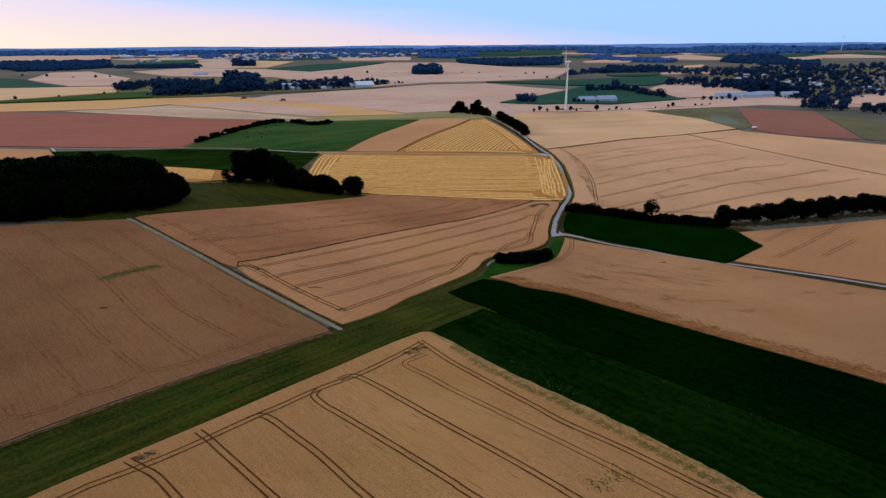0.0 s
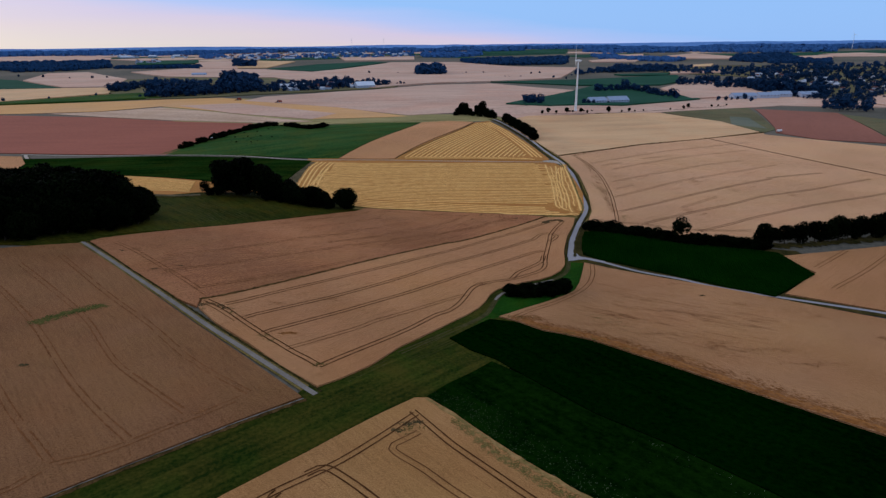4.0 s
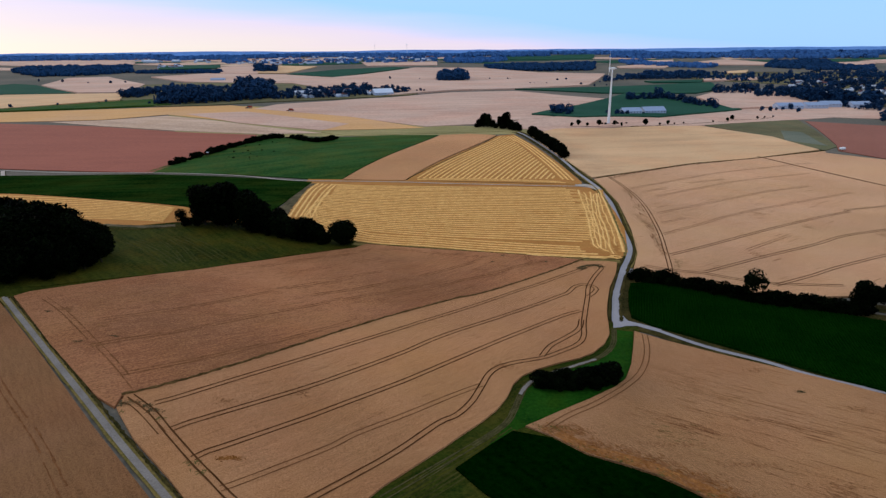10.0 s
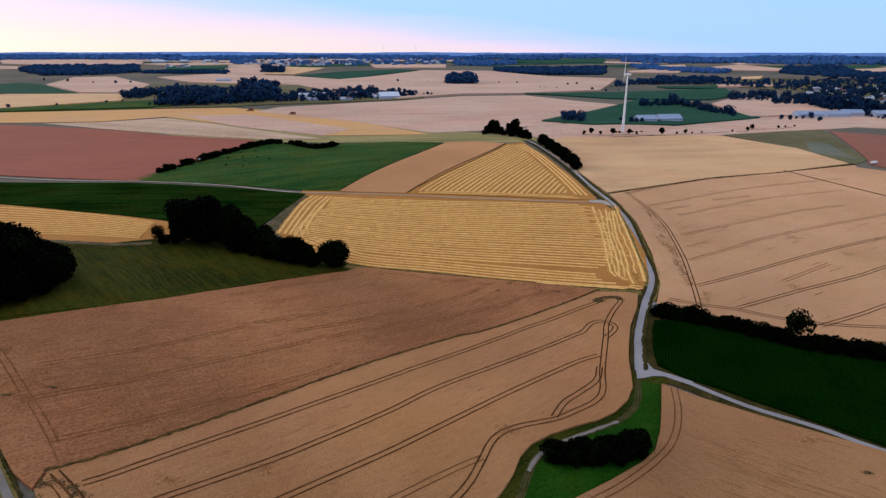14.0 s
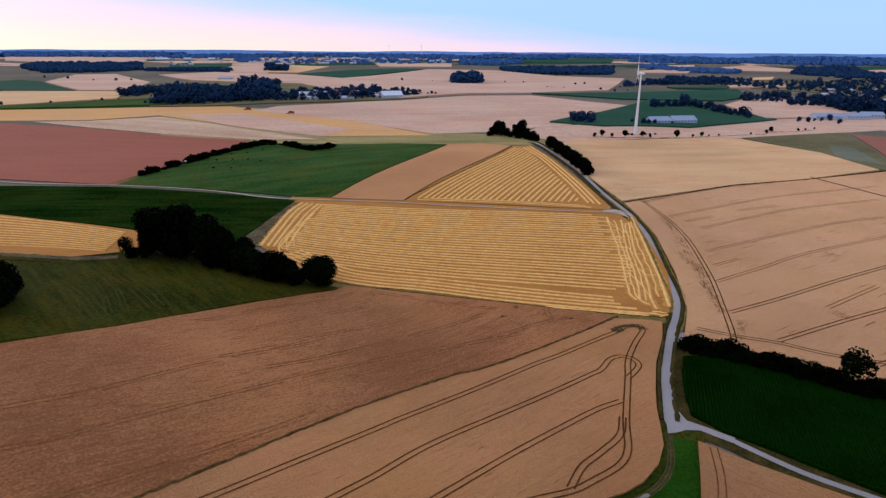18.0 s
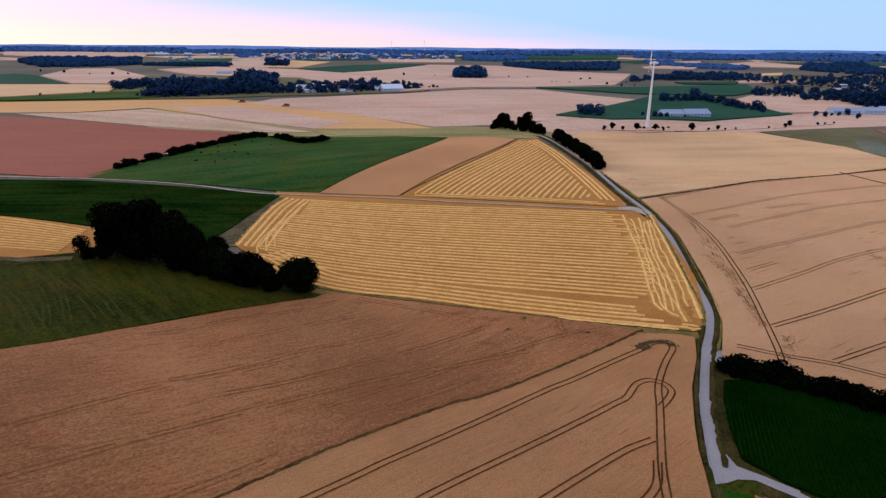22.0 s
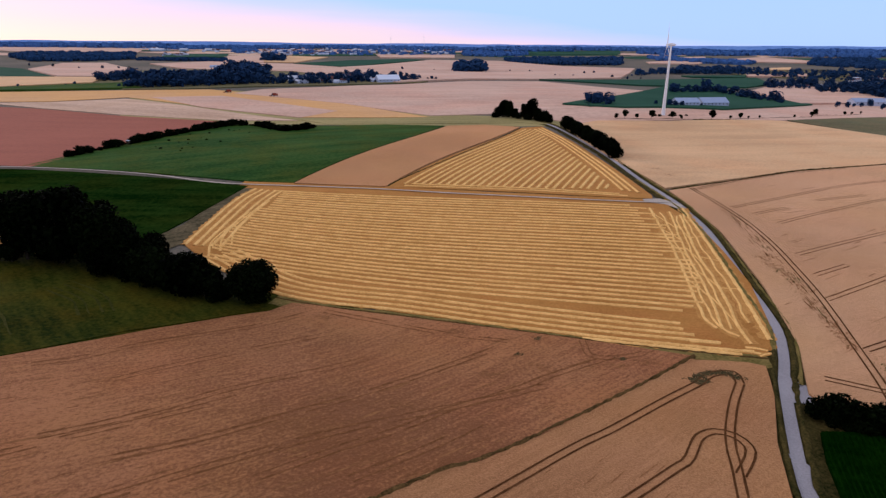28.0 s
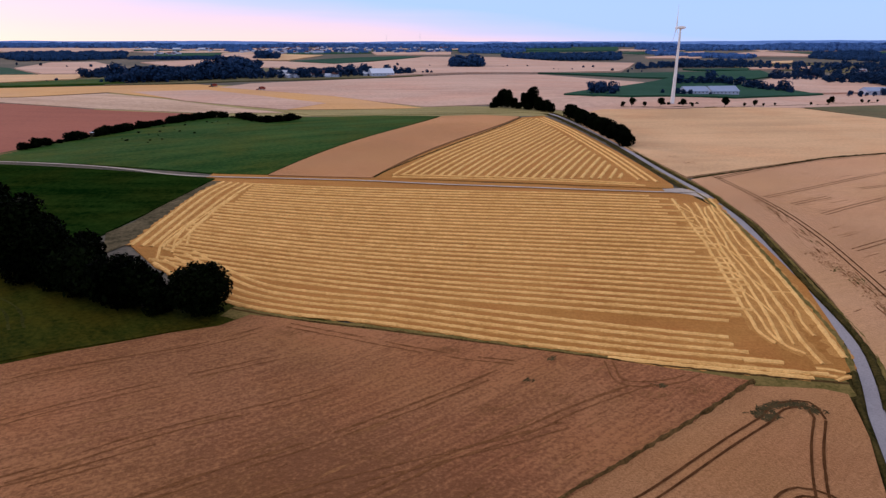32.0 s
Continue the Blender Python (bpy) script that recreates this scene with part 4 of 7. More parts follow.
for key, name, width, mat, label in (
    ("road", "road", 2.7, "asphalt", "narrow grey asphalt farm road"),
    ("side_road", "side_road", 2.25, "asphalt", "narrow grey asphalt side road between fields"),
    ("path", "gravel_path", 1.35, "gravel", "pale gravel path between green fields"),
    ("track", "gravel_track", 1.85, "track", "pale gravel track between wheat fields"),
    ("farmtrack", "field_track", 2.0, "rut", "dark earth track through the wheat"),
    ("path_left", "short_path", 3.0, "gravel", "pale gravel path bending round a field"),
):
    wide = 8.0 if key == "road" else (0.7 if key == "path" else (7.0 if key == "side_road" else 1.6))
    if key == "path":
        tagged(ribbon("gravel_path_verge", LINE[key][5:], 12.0, 0.06, M["stubble"], None, 0, 0.05), "golden stubble edge along the gravel path", "verge", kind="structure")
    elif key not in ("gravel", "farmtrack"):
        tagged(ribbon(name + "_verge", LINE[key], width + wide, -0.02, M["weeds_y" if key == "track" else "verge"], None, 0, 0.1), "rough grass verge along the " + name.replace("_", " "), "verge", kind="structure")
    tagged(ribbon(name, LINE[key], width, 0.72 if key == "farmtrack" else (0.4 if key == "path" else 0.1), M[mat]), label, "road" if "road" in name else "track", kind="structure")

for name, outline, mat, label in (
    ("road_fork", LINE["fork"], "asphalt", "widened asphalt at the road fork"),
    ("field_entrance", [(80.5, 400), (85.5, 412), (88, 407.5), (92.5, 404.5), (92.5, 401), (86, 399.5)], "asphalt", "short asphalt field entrance beside the road"),
    ("path_mouth", [(84, 559), (84, 564), (93, 566), (101, 556), (98, 548), (93, 556)], "gravel", "gravelled mouth of the path at the road"),
):
    tagged(drape(name, outline, 0.14, M[mat], 20.0), label, "pavement", kind="structure")


# ---- ragged grass along edges ----
def ragged(name, pts, width, height, mat, label, side=0.0, jitter=0.55, step=1.3, lift=0.02):
    ob = ribbon(name, pts, width, lift, M[mat], None, height, jitter, step, side)
    return tagged(ob, label, "grass edge", kind="structure")


ragged("road_verge", LINE["road"][1:7], 1.2, 0.4, "verge", "narrow dark grass verge along the road", -2.2, 0.3, 1.6, 0.3)
ragged("road_verge", LINE["road"][6:15], 1.4, 0.15, "weeds_y", "pale dry grass edge between road and stubble", -2.2, 0.4, 1.6, 0.1)
ragged("road_verge", LINE["road"][1:], 1.5, 0.45, "verge", "uneven dark grass verge along the road", 2.4, 0.35, 1.6, 0.3)
ragged("road_verge", LINE["road"][4:], 0.9, 0.3, "weeds_y", "pale dry grass outer edge of the road verge", 3.6, 0.5, 1.6, 0.35)
ragged("track_verge", LINE["track"], 0.9, 0.4, "verge", "uneven dark grass verge along the gravel track", 2.2)
ragged("weed_strip", LINE["weed_line"], 1.1, 0.55, "weedline", "line of weeds between two grain fields", 0, 0.5, 1.3, 0.5)
tagged(drape("grass_strip", [(17, 257), (33, 271), (46, 268), (44, 256), (30, 249)], 0.03, M["strip"], 20.0), "grass corner between beet and wheat", "grass strip", kind="structure")
tagged(ribbon("grass_margin", shifted(LINE["stub_edge"], -1.5), 6.5, 0.06, M["weeds_y"], None, 0, 0.15, 2.0), "dull dry grass margin between stubble and grain", "grass edge", kind="structure")
ragged("field_edge", LINE["stub_edge"], 0.6, 0.3, "weedline", "uneven grass edge between stubble and grain")
ragged("field_edge", LINE["upper_edge"], 1.3, 0.85, "verge", "dark grass edge between two wheat fields", 0, 0.25)
ragged("field_edge", LINE["row"], 2.4, 0.7, "verge", "dark grass edge under the roadside trees", 0, 0.4, 4.0)
ragged("strip_edge", LINE["strip_edge"], 0.5, 0.06, "track", "thin pale bare line at the edge of the grass strip", 0.9, 0.5, 1.3, 0.1)
ragged("strip_edge", LINE["strip_edge"], 0.9, 0.5, "weedline", "dark weedy foot of the wheat at the grass strip", -0.3, 0.4, 1.3, 0.1)
ragged("hedge_floor", LINE["hedge_low"], 9.0, 0.4, "verge", "dark rough grass under the field hedge", -1.0)
ragged("hedge_floor", LINE["hedge_trees"], 7.0, 0.4, "verge", "dark rough grass under the tree line", -2.0)
ragged("field_edge", LINE["tri_edge"], 1.0, 0.4, "verge", "thin grass edge between wheat and stubble")
tagged(drape("green_grass_corner", LINE["green_corner"], 0.09, M["lush"], 8.0), "fresh dark green grass beside the thicket", "grass", kind="structure")
ragged("earth_track", LINE["gravel"][2:], 0.8, 0.05, "earth", "worn earth track along the grass strip", 0.0, 0.3, 1.3, 0.1)
ragged("gravel_track_bend", LINE["gravel_bed"], 1.15, 0.05, "track", "pale gravel bend of the earth track behind the thicket", 0.0, 0.25, 1.3, 0.16)
for side in (-0.8, 0.8):
    ragged("grass_rut", LINE["gravel"], 0.45, 0.06, "earth", "worn wheel rut in the grass strip", side, 0.3, 1.3, 0.12)
    ragged("grass_rut", [(-36, 209), (-12, 236), (10, 262)], 0.4, 0.04, "earth", "worn wheel rut in the grass strip", side, 0.3)

for side in (2.4, 3.7, 5.2, 6.4, 7.9):
    ribbon("mown_swath", LINE["gravel"][:4], 0.5, 0.1, M["mown"], strip, 0, 0.6, 1.6, side)

tagged(drape("rough_grass", [(62, 384), (66, 402), (76, 408), (92, 396), (150, 366), (186, 352), (190, 318), (146, 286), (128, 296), (94, 324), (70, 342), (66, 366)], -0.12, M["verge"], 20.0), "dark rough grass round the maize field", "verge", kind="structure")
tagged(drape("rough_grass", [(-330, 330), (-171, 320), (-150, 335), (-60, 425), (-4, 428), (-4, 438), (-60, 456), (-330, 470)], -0.15, M["meadow"], 20.0), "dark rough grass at the edge of the wood", "verge", kind="structure")

tagged(ribbon("bare_margin", LINE["meadow_edge"], 5.0, 0.3, M["soil"], None, 0, 0.2, 2.0), "grey bare soil margin between stubble and meadow", "soil", kind="structure")
ragged("field_edge", LINE["meadow_ditch"], 1.6, 0.5, "verge", "dark grass edge of the meadow", 0, 0.3, 1.3, 0.2)
tagged(drape("bare_strip", LINE["soil"], 0.02, M["soil"], 20.0), "bare grey brown soil strip beside the stubble", "soil", kind="structure")

def inside(p, poly):
    c = False
    for i in range(len(poly)):
        (x1, y1), (x2, y2) = poly[i - 1], poly[i]
        if (y1 > p[1]) != (y2 > p[1]) and p[0] < (x2 - x1) * (p[1] - y1) / (y2 - y1) + x1:
            c = not c
    return c


# ---- wheel tracks of the sprayer in the standing crops, two ruts a pass ----
# dark ribbons on the crop top stand in for the shaded gaps
def wheel_track(key, kind, pts):
    if kind == "pair":
        line = curve_through(pts, 2.0)
        for side in (-0.95, 0.95):
            i = 0
            while i < len(line) - 3:
                n = random.randrange(6, 26)
                run = [(q.x, q.y) for q in line[i : i + n] if inside(q, OUTLINE[key])]
                if len(run) > 3:
                    ribbon("furrow", run, random.uniform(0.28, 0.52), 0.66, M["furrow"], FIELD[key], 0, 0.7, 0.9, side + random.uniform(-0.15, 0.15))
                i += n + random.randrange(-1, 3)
        return
    mat = {"rut": M["rut"], "soft": M["rut_soft"]}[kind]
    width = 0.48 if kind == "rut" else 0.34
    kept = [q for q in curve_through(pts, 1.5) if inside(q, OUTLINE[key])]
    if len(kept) < 3:
        return
    pts = [(q.x, q.y) for q in kept] + [(kept[-1].x, kept[-1].y)]
    for side in (-0.95, 0.95):
        ribbon("wheel_rut", pts, width, 0.67, mat, FIELD[key], 0, 0.14, 1.5, side)


TRACKS = {}
TRACKS["wheat_near"] = [
    ("rut", [(-7.5, 197.7), (-16.4, 186.6), (-26.6, 175.1), (-39.2, 164.4), (-47.5, 155.8), (-52.8, 150.8), (-60, 143.4), (-63.9, 139.3), (-70.9, 132.3), (-77.1, 127), (-85.9, 120.2), (-88.8, 116.9), (-131, 74.5), (-247, -41)]),
    ("rut", [(-8.7, 199), (-1.9, 189.7), (2.9, 183.3), (11.8, 173.3), (20, 164.1), (27.5, 155.8), (34.3, 147.9), (47, 136.3), (57.8, 125), (65.5, 117), (108.1, 74.8), (221.8, -37.8)]),
    ("soft", [(-6.4, 188.7), (-9.6, 185.7), (-13, 181.2), (-4.6, 173.3), (2.6, 165.8), (10.9, 158.2), (18.6, 151), (32.4, 137.9), (44.2, 126.2), (53.4, 116.7), (96.1, 74.6), (210.1, -37.7)]),
    ("rut", [(-33.3, 170.7), (-29.1, 173.3), (-22.3, 168.6), (-14.7, 161.6), (2.3, 145.4), (16.6, 131.9), (28.8, 119.4), (31.2, 116.8), (73.8, 74.6), (187.6, -37.9)]),
    ("rut", [(-38.4, 164.5), (-39.5, 161.3), (-35.1, 155.9), (-30.3, 151.9), (-12.9, 136.5), (1.9, 122.7), (7.7, 116.9), (51.8, 76.3), (169.5, -32.1)]),
    ("rut", [(-55.3, 148.5), (-52.4, 150.5), (-48, 147.9), (-40.9, 141.2), (-33.3, 134), (-26.2, 126.2), (-18.2, 117.3), (23.1, 73.8), (133.3, -42.2)]),
    ("rut", [(-67.5, 142.7), (-63.1, 139.1), (-58.6, 134.8), (-50.3, 126.9), (-39.9, 116.9), (3.5, 75.4), (119.1, -35.2)]),
    ("rut", [(-80.7, 130.2), (-75.5, 127.2), (-71.1, 124.6), (-63.3, 117.5), (-20, 76), (95, -36)]),
]
TRACKS["wheat_left"] = [
    ("pair", [(-143.4, 191.6), (-125.5, 175.8), (-110.5, 161.8), (-107.5, 160.1)]),
    ("pair", [(-210.1, 275.1), (-173.8, 242.3), (-140.8, 213), (-119.7, 192.8), (-104.5, 179.6), (-96.9, 173)]),
    ("pair", [(-209.8, 300.2), (-169.6, 264.9), (-141, 238.8), (-114, 210.4), (-96.7, 194.3), (-82.5, 182.7)]),
    ("pair", [(-184.2, 295.9), (-154.1, 269.9), (-127.8, 246.2), (-105.5, 220.9), (-86.9, 205.9), (-70.7, 193.7)]),
    ("pair", [(-172.6, 306.6), (-132.8, 269.1), (-106, 246.1), (-82, 223.5), (-61.5, 208.6), (-57.8, 206.1)]),
    ("pair", [(-130.7, 156.5), (-122.8, 149.5), (-123.6, 146)]),
    ("pair", [(-119.8, 147.4), (-111.9, 152.8), (-107.5, 159.5), (-101.1, 163.4), (-96.3, 171.7), (-88.9, 175.5), (-81.8, 180.9), (-71.8, 190.8), (-65.6, 196.6), (-57.5, 205.2)]),
]
TRACKS["wheat_tram"] = [
    ("rut", [(-85, 265.9), (-79.7, 270.4), (-64.7, 285.7), (-52, 298.8), (-37.6, 314.5), (-20.8, 332.5), (-9.3, 344.5), (24.4, 376.2), (37.1, 386.4), (51.9, 398.6), (62.1, 406.4)]),
    ("rut", [(-75.1, 254.5), (-71.7, 258.2), (-66.9, 262.3), (-46.3, 280.2), (-33.1, 293.8), (-18, 310.8), (-0.2, 332), (43.4, 370.6), (50.2, 376.3), (53, 380.7), (55.5, 384.8), (59.4, 387.1), (63.3, 385.7), (64.8, 382.2), (63.7, 378.7), (59.7, 372.9)]),
    ("rut", [(-64.3, 243.7), (-61.9, 246.8), (-57.7, 250.2), (-41.5, 264.5), (-29.4, 276.3), (-15.4, 290.2), (0.7, 307.9), (20.1, 328.6), (43.1, 350.2), (53.5, 357.4)]),
    ("soft", [(-53.4, 233.8), (-48.8, 237.3), (-32.2, 251.7), (-25.6, 259.1), (-12.9, 270.4), (1.6, 284), (9.8, 290.9)]),
    ("rut", [(-40.3, 222.8), (-37.9, 225.5), (-32.7, 231.3), (-15.1, 250.6), (-3.1, 267), (2.1, 272), (6.5, 279.8), (9.8, 289.7), (12.6, 298.6), (16.3, 304.2), (22.7, 308.5), (32.3, 312.9), (38.6, 317.7), (46.4, 324.7), (50.3, 332.2), (52.9, 346.4), (59.3, 373.2), (60.9, 381.1), (63.2, 388.3), (67.6, 398.3), (72.2, 406.8)]),
    ("rut", [(32.1, 314), (36.4, 323), (42.3, 329.8), (49.4, 338.7), (52.3, 348.3)]),
    ("rut", [(62.1, 406.4), (66.6, 410.6), (72.2, 411.5), (72.2, 406.8)]),
    ("rut", [(-93.4, 268.5), (-83.6, 261.6), (-75.5, 253.9), (-68.8, 247.7), (-62.7, 242.1), (-56.6, 236.9), (-50.7, 231.7), (-45, 227.3), (-40.1, 223)]),
    ("soft", [(-95, 266.2), (-90.3, 264.4), (-84.3, 259.7), (-76.5, 252.7)]),
]
TRACKS["wheat_mid"] = [
    ("pair", [(-160.1, 329.7), (-144.6, 318.1), (-125.3, 301.2), (-109.1, 287), (-94.2, 272.8)]),
    ("pair", [(-121, 294.7), (-111.4, 302.3), (-95.4, 314.5), (-66, 344.2), (-26.5, 377.6), (23.9, 403.4)]),
    ("pair", [(-102.5, 279.1), (-90.7, 287.5), (-78.2, 297.6), (-57.7, 317.4), (-38.6, 338.7)]),
    ("pair", [(-128.6, 314.9), (-104.9, 334), (-82.5, 360.1), (-48.9, 390.4)]),
    ("pair", [(-101.4, 393.5), (-92.9, 400.2), (-85, 409.9), (-74.7, 418.4), (-62.8, 426.4), (-54.1, 433.4), (-47.6, 439.3)]),
    ("pair", [(-80.1, 391), (-72.2, 400), (-62.6, 408.7), (-51.5, 417.5), (-37.5, 426.9)]),
    ("pair", [(-80.1, 366.7), (-71.9, 373.4), (-62.5, 382.6), (-54.5, 391.3), (-44.7, 399.3), (-32.2, 407.4), (-22.4, 414.3)]),
    ("pair", [(-63.5, 362.6), (-52.4, 370.5), (-42.7, 378.4), (-33.7, 386.1), (-23.4, 393.9), (-12, 402.9), (0.8, 413.2), (12.2, 422.3)]),
    ("pair", [(-34, 362.4), (-22.7, 372.5), (-15.3, 378.5), (-9.1, 383), (1.9, 392.4), (14.5, 400), (28.4, 410), (43.7, 418.9)]),
    ("pair", [(-16.5, 364.6), (-7.6, 372.3), (-1.6, 377.3), (8.2, 386.6)]),
    ("pair", [(36.4, 427.3), (38, 418.7), (47.9, 419), (54.4, 422.5)]),
    ("pair", [(-41.6, 442.3), (-23.5, 436.9), (-0.1, 429.6), (15.3, 426.3)]),
]
TRACKS["wheat_road"] = [
    ("rut", [(114.3, 591.8), (118.2, 561.3), (120.7, 534), (120.5, 507.1), (118.4, 482), (115.4, 456.1), (110.8, 430), (107, 410.3), (104.3, 399.4)]),
    ("rut", [(113.6, 584.7), (167.7, 629.1), (223.5, 659.3), (252.5, 673.3)]),
    ("soft", [(121.9, 553), (150.8, 573.5), (205.1, 612.2), (260, 639.2), (306.2, 659.6)]),
    ("soft", [(134.5, 531.6), (163.2, 552.4), (215.2, 586.6), (283.4, 617.2)]),
    ("soft", [(125.1, 493.9), (147.9, 508.2), (184, 530.5), (219.2, 552.8), (258.4, 570.8)]),
    ("soft", [(116.6, 455.3), (145.5, 474.3), (171.9, 493.2), (221.6, 521.4), (276.9, 551)]),
    ("rut", [(111.8, 424.6), (138.3, 439.2), (177, 462.9), (220.4, 488.3), (247.5, 502.2), (247.4, 505.5), (296, 519.8)]),
    ("rut", [(121.3, 401.4), (157.5, 421), (193.7, 439.7), (219, 454.7), (259.7, 469.6), (318.7, 496.9)]),
    ("rut", [(147.7, 385.2), (170.1, 396.8), (191.8, 409.1), (239.5, 431.7), (289.6, 450.2), (323.1, 463.9)]),
    ("rut", [(93.9, 410.1), (107.3, 404.2), (120.7, 399.7), (132.5, 393.1), (146.7, 387.9), (164, 385.6), (178.6, 384.8)]),
    ("soft", [(128.9, 544.1), (149.9, 558)]),
    ("soft", [(170.9, 574.7), (202.7, 590.3)]),
    ("soft", [(122.5, 474.9), (138.3, 484.9)]),
    ("soft", [(154.1, 431.1), (187.8, 455.1)]),
]
TRACKS["wheat_side"] = [
    ("soft", [(181.2, 325.8), (211.5, 350.1)]),
    ("soft", [(173.6, 299), (204, 322), (243.1, 355)]),
    ("soft", [(197.9, 298.8), (229.7, 323.1)]),
]
TRACKS["wheat_right"] = [
    ("soft", [(74.5, 335), (72, 322.6), (68.2, 311.2), (63.6, 302.3), (58.3, 295.5), (52.8, 289.7), (44.7, 282.2), (37.4, 276.6), (32.2, 271.8), (28.4, 267.5)]),
]
for key, runs in TRACKS.items():
    for kind, pts in runs:
        wheel_track(key, kind, pts)


EDGES = ("wheat_right", "edge_crop", 4.5, LINE["beet_edge"], "edge"), ("wheat_near", "edge_weeds", 4.0, LINE["clover_edge"], "edge")
for key, mat, wide, pts, name in EDGES:
    for side, w in ((1.0, 2.2), (2.8, 1.6)) if key == "wheat_right" else ((1.0, 1.5),):
        ribbon("weedy_edge", pts, w, 0.64 + 0.01 * abs(side), M[mat], FIELD[key], 0, 0.4, 1.7, side if key == "wheat_near" else -side)


def patch(key, mat, count, rx, ry, x, y):
    """Flattened or weedy crop: many small ragged pieces strewn over an oval, denser in its middle."""
    verts, faces = [], []
    name = {"churned": "churned_earth", "weeds": "weed_patch", "rough": "rough_crop", "weeds_y": "weed_patch", "lodged": "flattened_patch", "blossom": "blossoms"}[mat]
    lift = FIELD[key]["lift"] + 0.05
    big = 0.13 if mat == "blossom" else (0.55 if count > 100 else 0.42)
    for _ in range(count):
        px, py = x + random.gauss(0, rx * 0.6), y + random.gauss(0, ry * 0.6)
        if not inside((px, py), OUTLINE[key]):
            continue
        way = {"wheat_right": -0.73, "wheat_road": 0.57, "wheat_mid": 0.8}.get(key, random.uniform(0, 3)) + random.uniform(-0.2, 0.2)
        a, s = random.uniform(0, math.pi), big * random.uniform(0.25, 0.8)
        o = len(verts)
        for k in range(5):
            g = a + 2 * math.pi * k / 5
            r = s * random.uniform(0.5, 1.2)
            u, v = r * 2.0 * math.cos(g), r * 0.6 * math.sin(g)
            qx, qy = px + u * math.cos(way) - v * math.sin(way), py + u * math.sin(way) + v * math.cos(way)
            verts.append((qx, qy, lie(qx, qy) + lift + random.uniform(0, 0.03)))
        faces.append(tuple(range(o, o + 5)))
    part(name, mesh_of(name, verts, faces, M[mat]), None, FIELD[key])


def streaks(key, mat, count, a, b, spread, way, long=(3.0, 11.0), wide=(0.1, 0.28)):
    """Thin broken streaks along the drill rows, strewn about the line a-b."""
    verts, faces = [], []
    ux, uy = math.cos(way), math.sin(way)
    lift = FIELD[key]["lift"] + 0.04
    for _ in range(count):
        t, off = random.random(), random.gauss(0, spread * 0.6)
        x, y = a[0] + (b[0] - a[0]) * t, a[1] + (b[1] - a[1]) * t
        d = math.hypot(b[0] - a[0], b[1] - a[1])
        x, y = x - (b[1] - a[1]) / d * off, y + (b[0] - a[0]) / d * off
        n, drift = random.randrange(3, 7), random.uniform(-0.04, 0.04)
        run, w = random.uniform(*long), random.uniform(*wide)
        rail = []
        for k in range(n + 1):
            s = run * (k / n - 0.5)
            h = w * (0.15 if k in (0, n) else random.uniform(0.4, 1.2))
            cx, cy = x + ux * s - uy * (s * drift + random.uniform(-0.1, 0.1)), y + uy * s + ux * (s * drift + random.uniform(-0.1, 0.1))
            rail.append(((cx - uy * h, cy + ux * h), (cx + uy * h, cy - ux * h)))
        if not all(inside(p, OUTLINE[key]) for pair in rail for p in pair):
            continue
        o = len(verts)
        for pair in rail:
            for p in pair:
                verts.append((p[0], p[1], lie(*p) + lift))
        faces += [(o + 2 * k, o + 2 * k + 1, o + 2 * k + 3, o + 2 * k + 2) for k in range(n)]
    part("crop_streak", mesh_of("crop_streak", verts, faces, M[mat]), None, FIELD[key])


def even(pts, gap):
    """Places every so many metres along a line."""
    line, out, left = curve_through(pts, 0.5), [], 0.0
    for a, b in zip(line, line[1:]):
        left -= (b - a).length
        if left <= 0:
            out.append((a.x, a.y))
            left += gap
    return out


